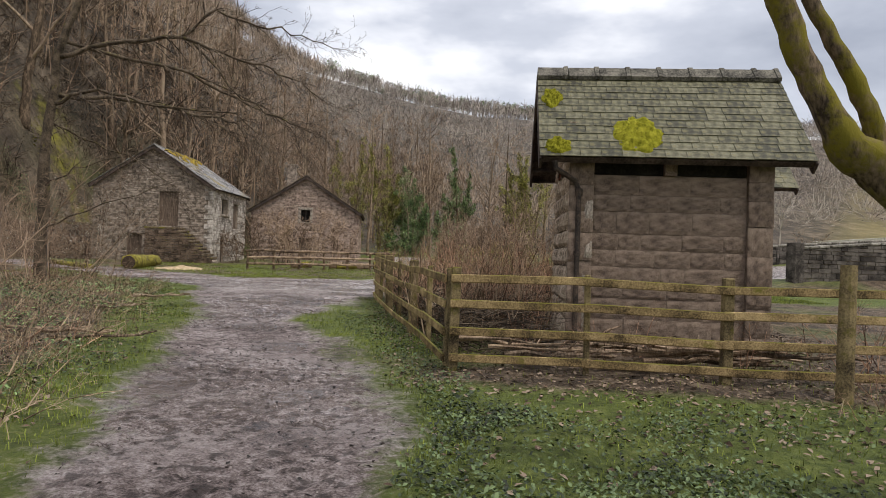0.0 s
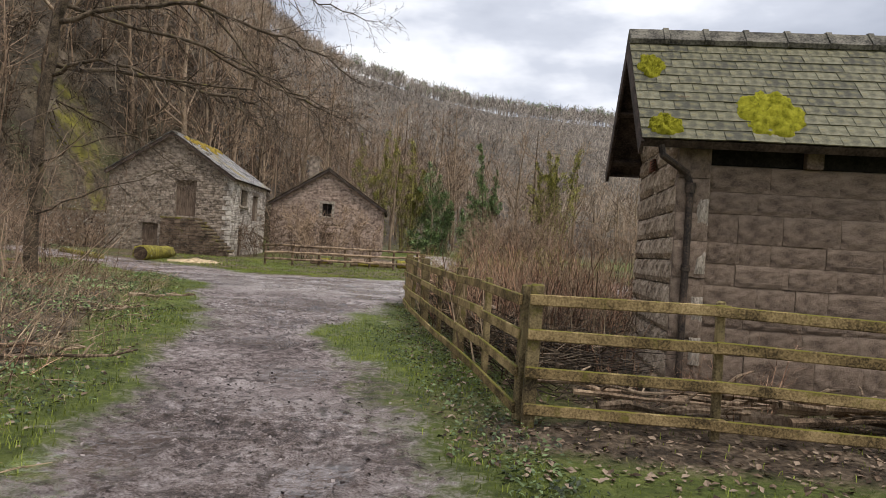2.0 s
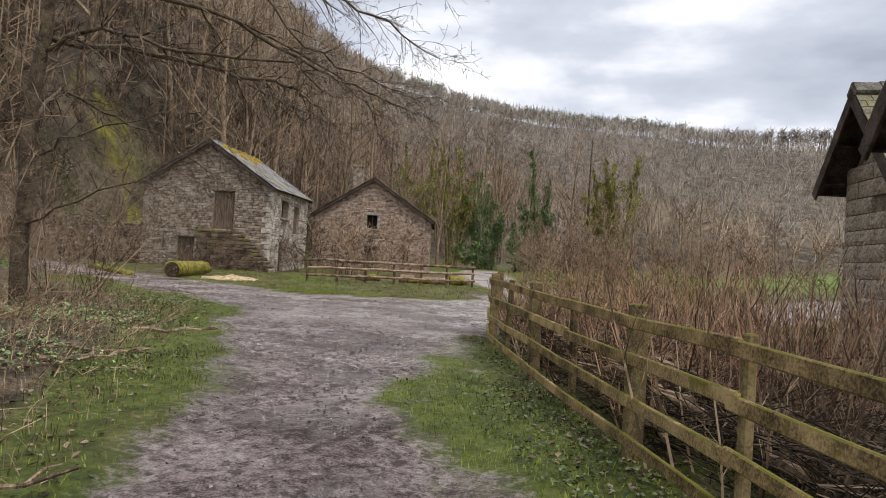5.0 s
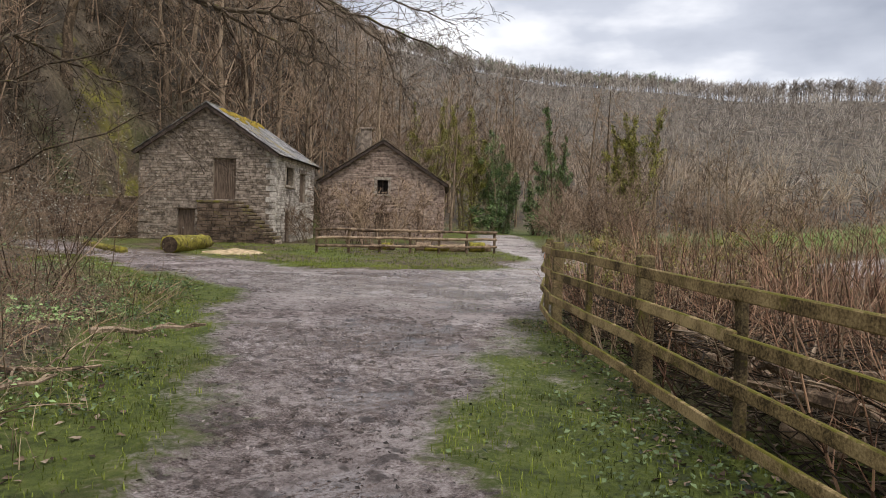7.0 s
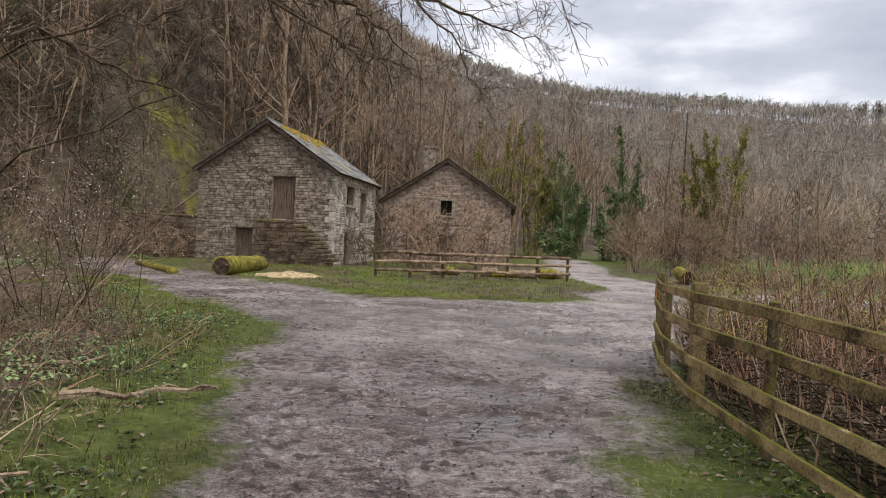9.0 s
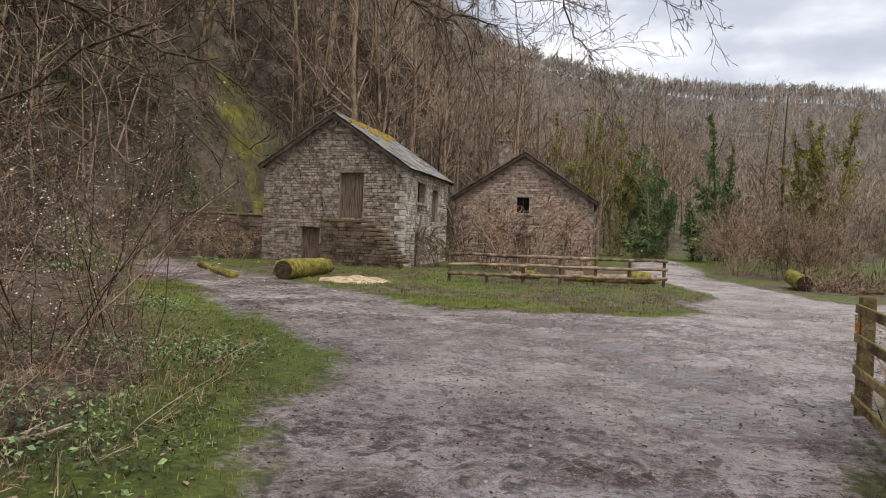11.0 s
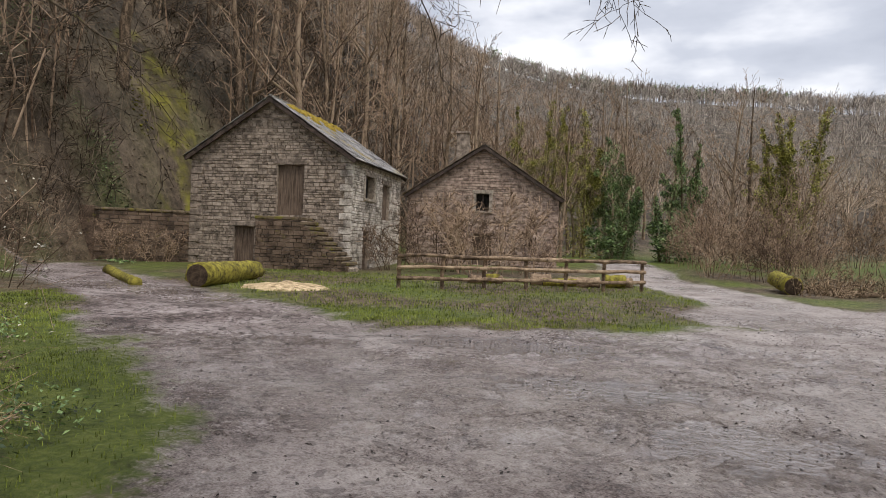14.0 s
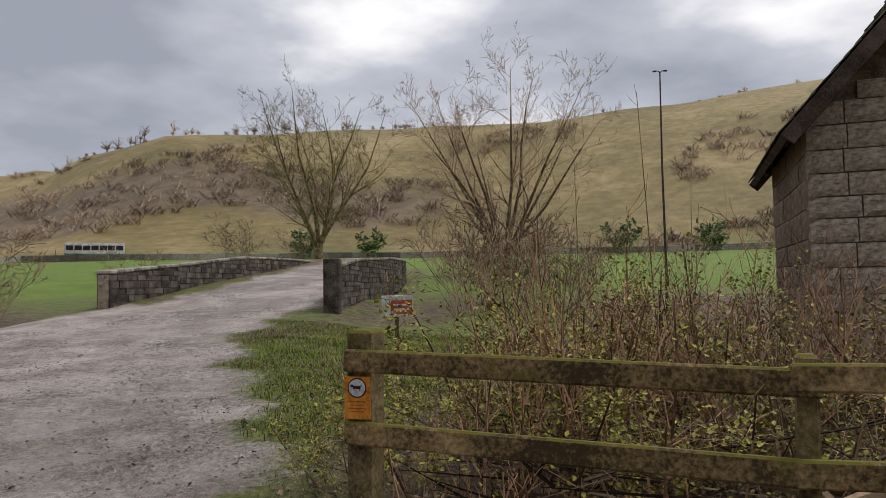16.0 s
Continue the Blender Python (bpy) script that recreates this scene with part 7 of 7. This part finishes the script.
dog_sign()


def warning_board():
    x, y = 8.6, 22.9
    s = thing("warning_board", pose(x, y, gz(x, y), 0, 0, -52), "white and red warning board on a post beside the road", "sign")
    white = material("white_board", [(0.62, 0.6, 0.58), (0.74, 0.73, 0.72)], 3, 0.5, 0.1)
    red = material("red_board", [(0.45, 0.06, 0.035), (0.55, 0.09, 0.05)], 3, 0.5, 0.1)
    part("post", Geo().box(pose(0, 0.04, 0.45), 0.07, 0.06, 1.3, 0.008), M_FENCE_POST, s)
    part("board", Geo().box(pose(0, 0, 0.92), 0.62, 0.02, 0.4, 0.004), white, s)
    part("red_panel", Geo().box(pose(0.08, -0.013, 0.9), 0.42, 0.006, 0.26, 0.002), red, s)
    part("print_line", Geo().box(pose(0.08, -0.018, 0.94), 0.34, 0.004, 0.03, 0.001), white, s)
    part("print_line", Geo().box(pose(0.08, -0.018, 0.86), 0.3, 0.004, 0.03, 0.001), white, s)


warning_board()


def heap(name, x, y, w, d, h, mat, label, category, seed):
    n = 26
    pts, fac = [], []
    for j in range(n + 1):
        for i in range(n + 1):
            u, v_ = i / n * 2 - 1, j / n * 2 - 1
            ang = math.atan2(v_, u)
            lim = 0.72 + 0.22 * noise.noise(Vector((math.cos(ang) * 1.7 + seed, math.sin(ang) * 1.7, 0)))
            q = math.hypot(u, v_) / lim
            xx, yy = x + u * w / 2, y + v_ * d / 2
            zt = h * max(0, 1 - q) * (0.8 + 0.5 * noise.noise(Vector((u * 5, v_ * 5, seed)))) + (0.012 if q < 1 else -0.06)
            pts.append((xx, yy, gz(xx, yy) + zt + 0.02))
    for j in range(n):
        for i in range(n):
            a = j * (n + 1) + i
            fac.append((a, a + 1, a + n + 2, a + n + 1))
    ob = part(name, Geo().add(pts, fac), mat, None, smooth=True)
    return tagged(ob, label, category)


heap("sawdust_mound", -12.2, 33.0, 3.6, 3.4, 0.16, M_SAWDUST, "pale sawdust and chips spread beside the sawn log", "sawdust", 3)
cut = random.Random(44)
for i in range(7):
    x, y = -7.8 + i * 0.85 + cut.uniform(-0.3, 0.3), 38.4 + i * 0.35 + cut.uniform(-0.3, 0.5)
    log("cut_log", (x, y, gz(x, y)), (x + cut.uniform(0.4, 1.3), y + cut.uniform(-0.2, 0.5), gz(x, y) + 0.05), cut.uniform(0.13, 0.24), "mossy cut log lying behind the rail fence", M_LOG_MOSS if i % 2 else M_RAIL_OLD, 70 + i)
for i in range(3):
    x, y = 4.4 + i * 1.1, 41.6 + cut.uniform(-0.3, 0.8)
    log("cut_log", (x, y, gz(x, y)), (x + cut.uniform(0.8, 1.6), y + cut.uniform(-0.4, 0.6), gz(x, y) + 0.1), cut.uniform(0.05, 0.09), "thin cut log in the brush pile by the track", M_RAIL_OLD, 90 + i)
brush = make_bush("brush_pile", 420, 1.6, 46, "heap of cut pale brushwood beside the track", M_TWIG_PALE, kids=(5, 3), base=1.3, r=0.015, lean=2.0, up=-0.04, category="brush pile", fine=0.02)
place(brush, 4.0, 41.6, 0, 0.62)
put(brush, 5.3, 42.2, 90, 0.66)
put(brush, 6.8, 42.6, 200, 0.6)
put(brush, 8.6, 43.2, 300, 0.5)

for x, y, s_ in ((22, 24, 0.9), (24.5, 25.5, 1.1), (27, 25, 1.2), (29, 27, 1.1), (25.5, 22, 1.0), (31, 25, 1.2), (21, 21.5, 0.8), (28, 22, 1.0), (33, 28, 1.1), (18.5, 22.5, 0.6)):
    put(scrub[int(x) % 3], x, y, x * 61 % 360, s_, s_ * 1.2)
for ob in list(scene.objects):
    if ob.name.split(".")[0] in ("stem_tangle", "twig_mass", "crown", "foliage", "ivy"):
        ob["kind"] = "stuff"


def roadside_wall():
    w = thing("roadside_wall", pose(0, 0, 0), "long low grey stone wall along the far road", "wall")
    pts = []
    for a in range(-20, 58, 2):
        d = float(np.interp(a, SKY[:, 0], SKY[:, 1])) - 4
        x, y = C0[0] + d * math.cos(math.radians(a)), C0[1] + d * math.sin(math.radians(a))
        pts.append((x, y, gz(x, y)))
    for p, q in zip(pts[:-1], pts[1:]):
        lift = Vector((0, 0, 0.45))
        part("wall_length", Geo().beam(Vector(p) + lift, Vector(q) + lift, 0.5, 1.5, 0.05), M_COPE_PALE, w)


roadside_wall()
for x, y, k, s_ in ((-21.9, 54.0, 3, 1.5), (-20.4, 55.5, 0, 1.6), (-26.5, 55, 1, 1.4), (-6, 62, 0, 0.85), (1.5, 69, 1, 0.95), (5.5, 64, 2, 0.9), (11, 66, 3, 0.8), (-10, 68, 1, 1.0), (-3.2, 71, 2, 1.0), (14, 61, 0, 0.7), (7.5, 70, 3, 0.95), (17, 66, 1, 0.75), (-17, 60, 0, 1.1), (-13, 67, 3, 1.1), (-20, 56, 2, 1.1), (-16, 53.5, 1, 1.1), (-24, 52, 3, 1.15)):
    put(woods[k], x, y, x * 83 % 360, s_)
for ob in list(scene.objects):
    if ob.name.split(".")[0] in ("crown",):
        ob["kind"] = "stuff"
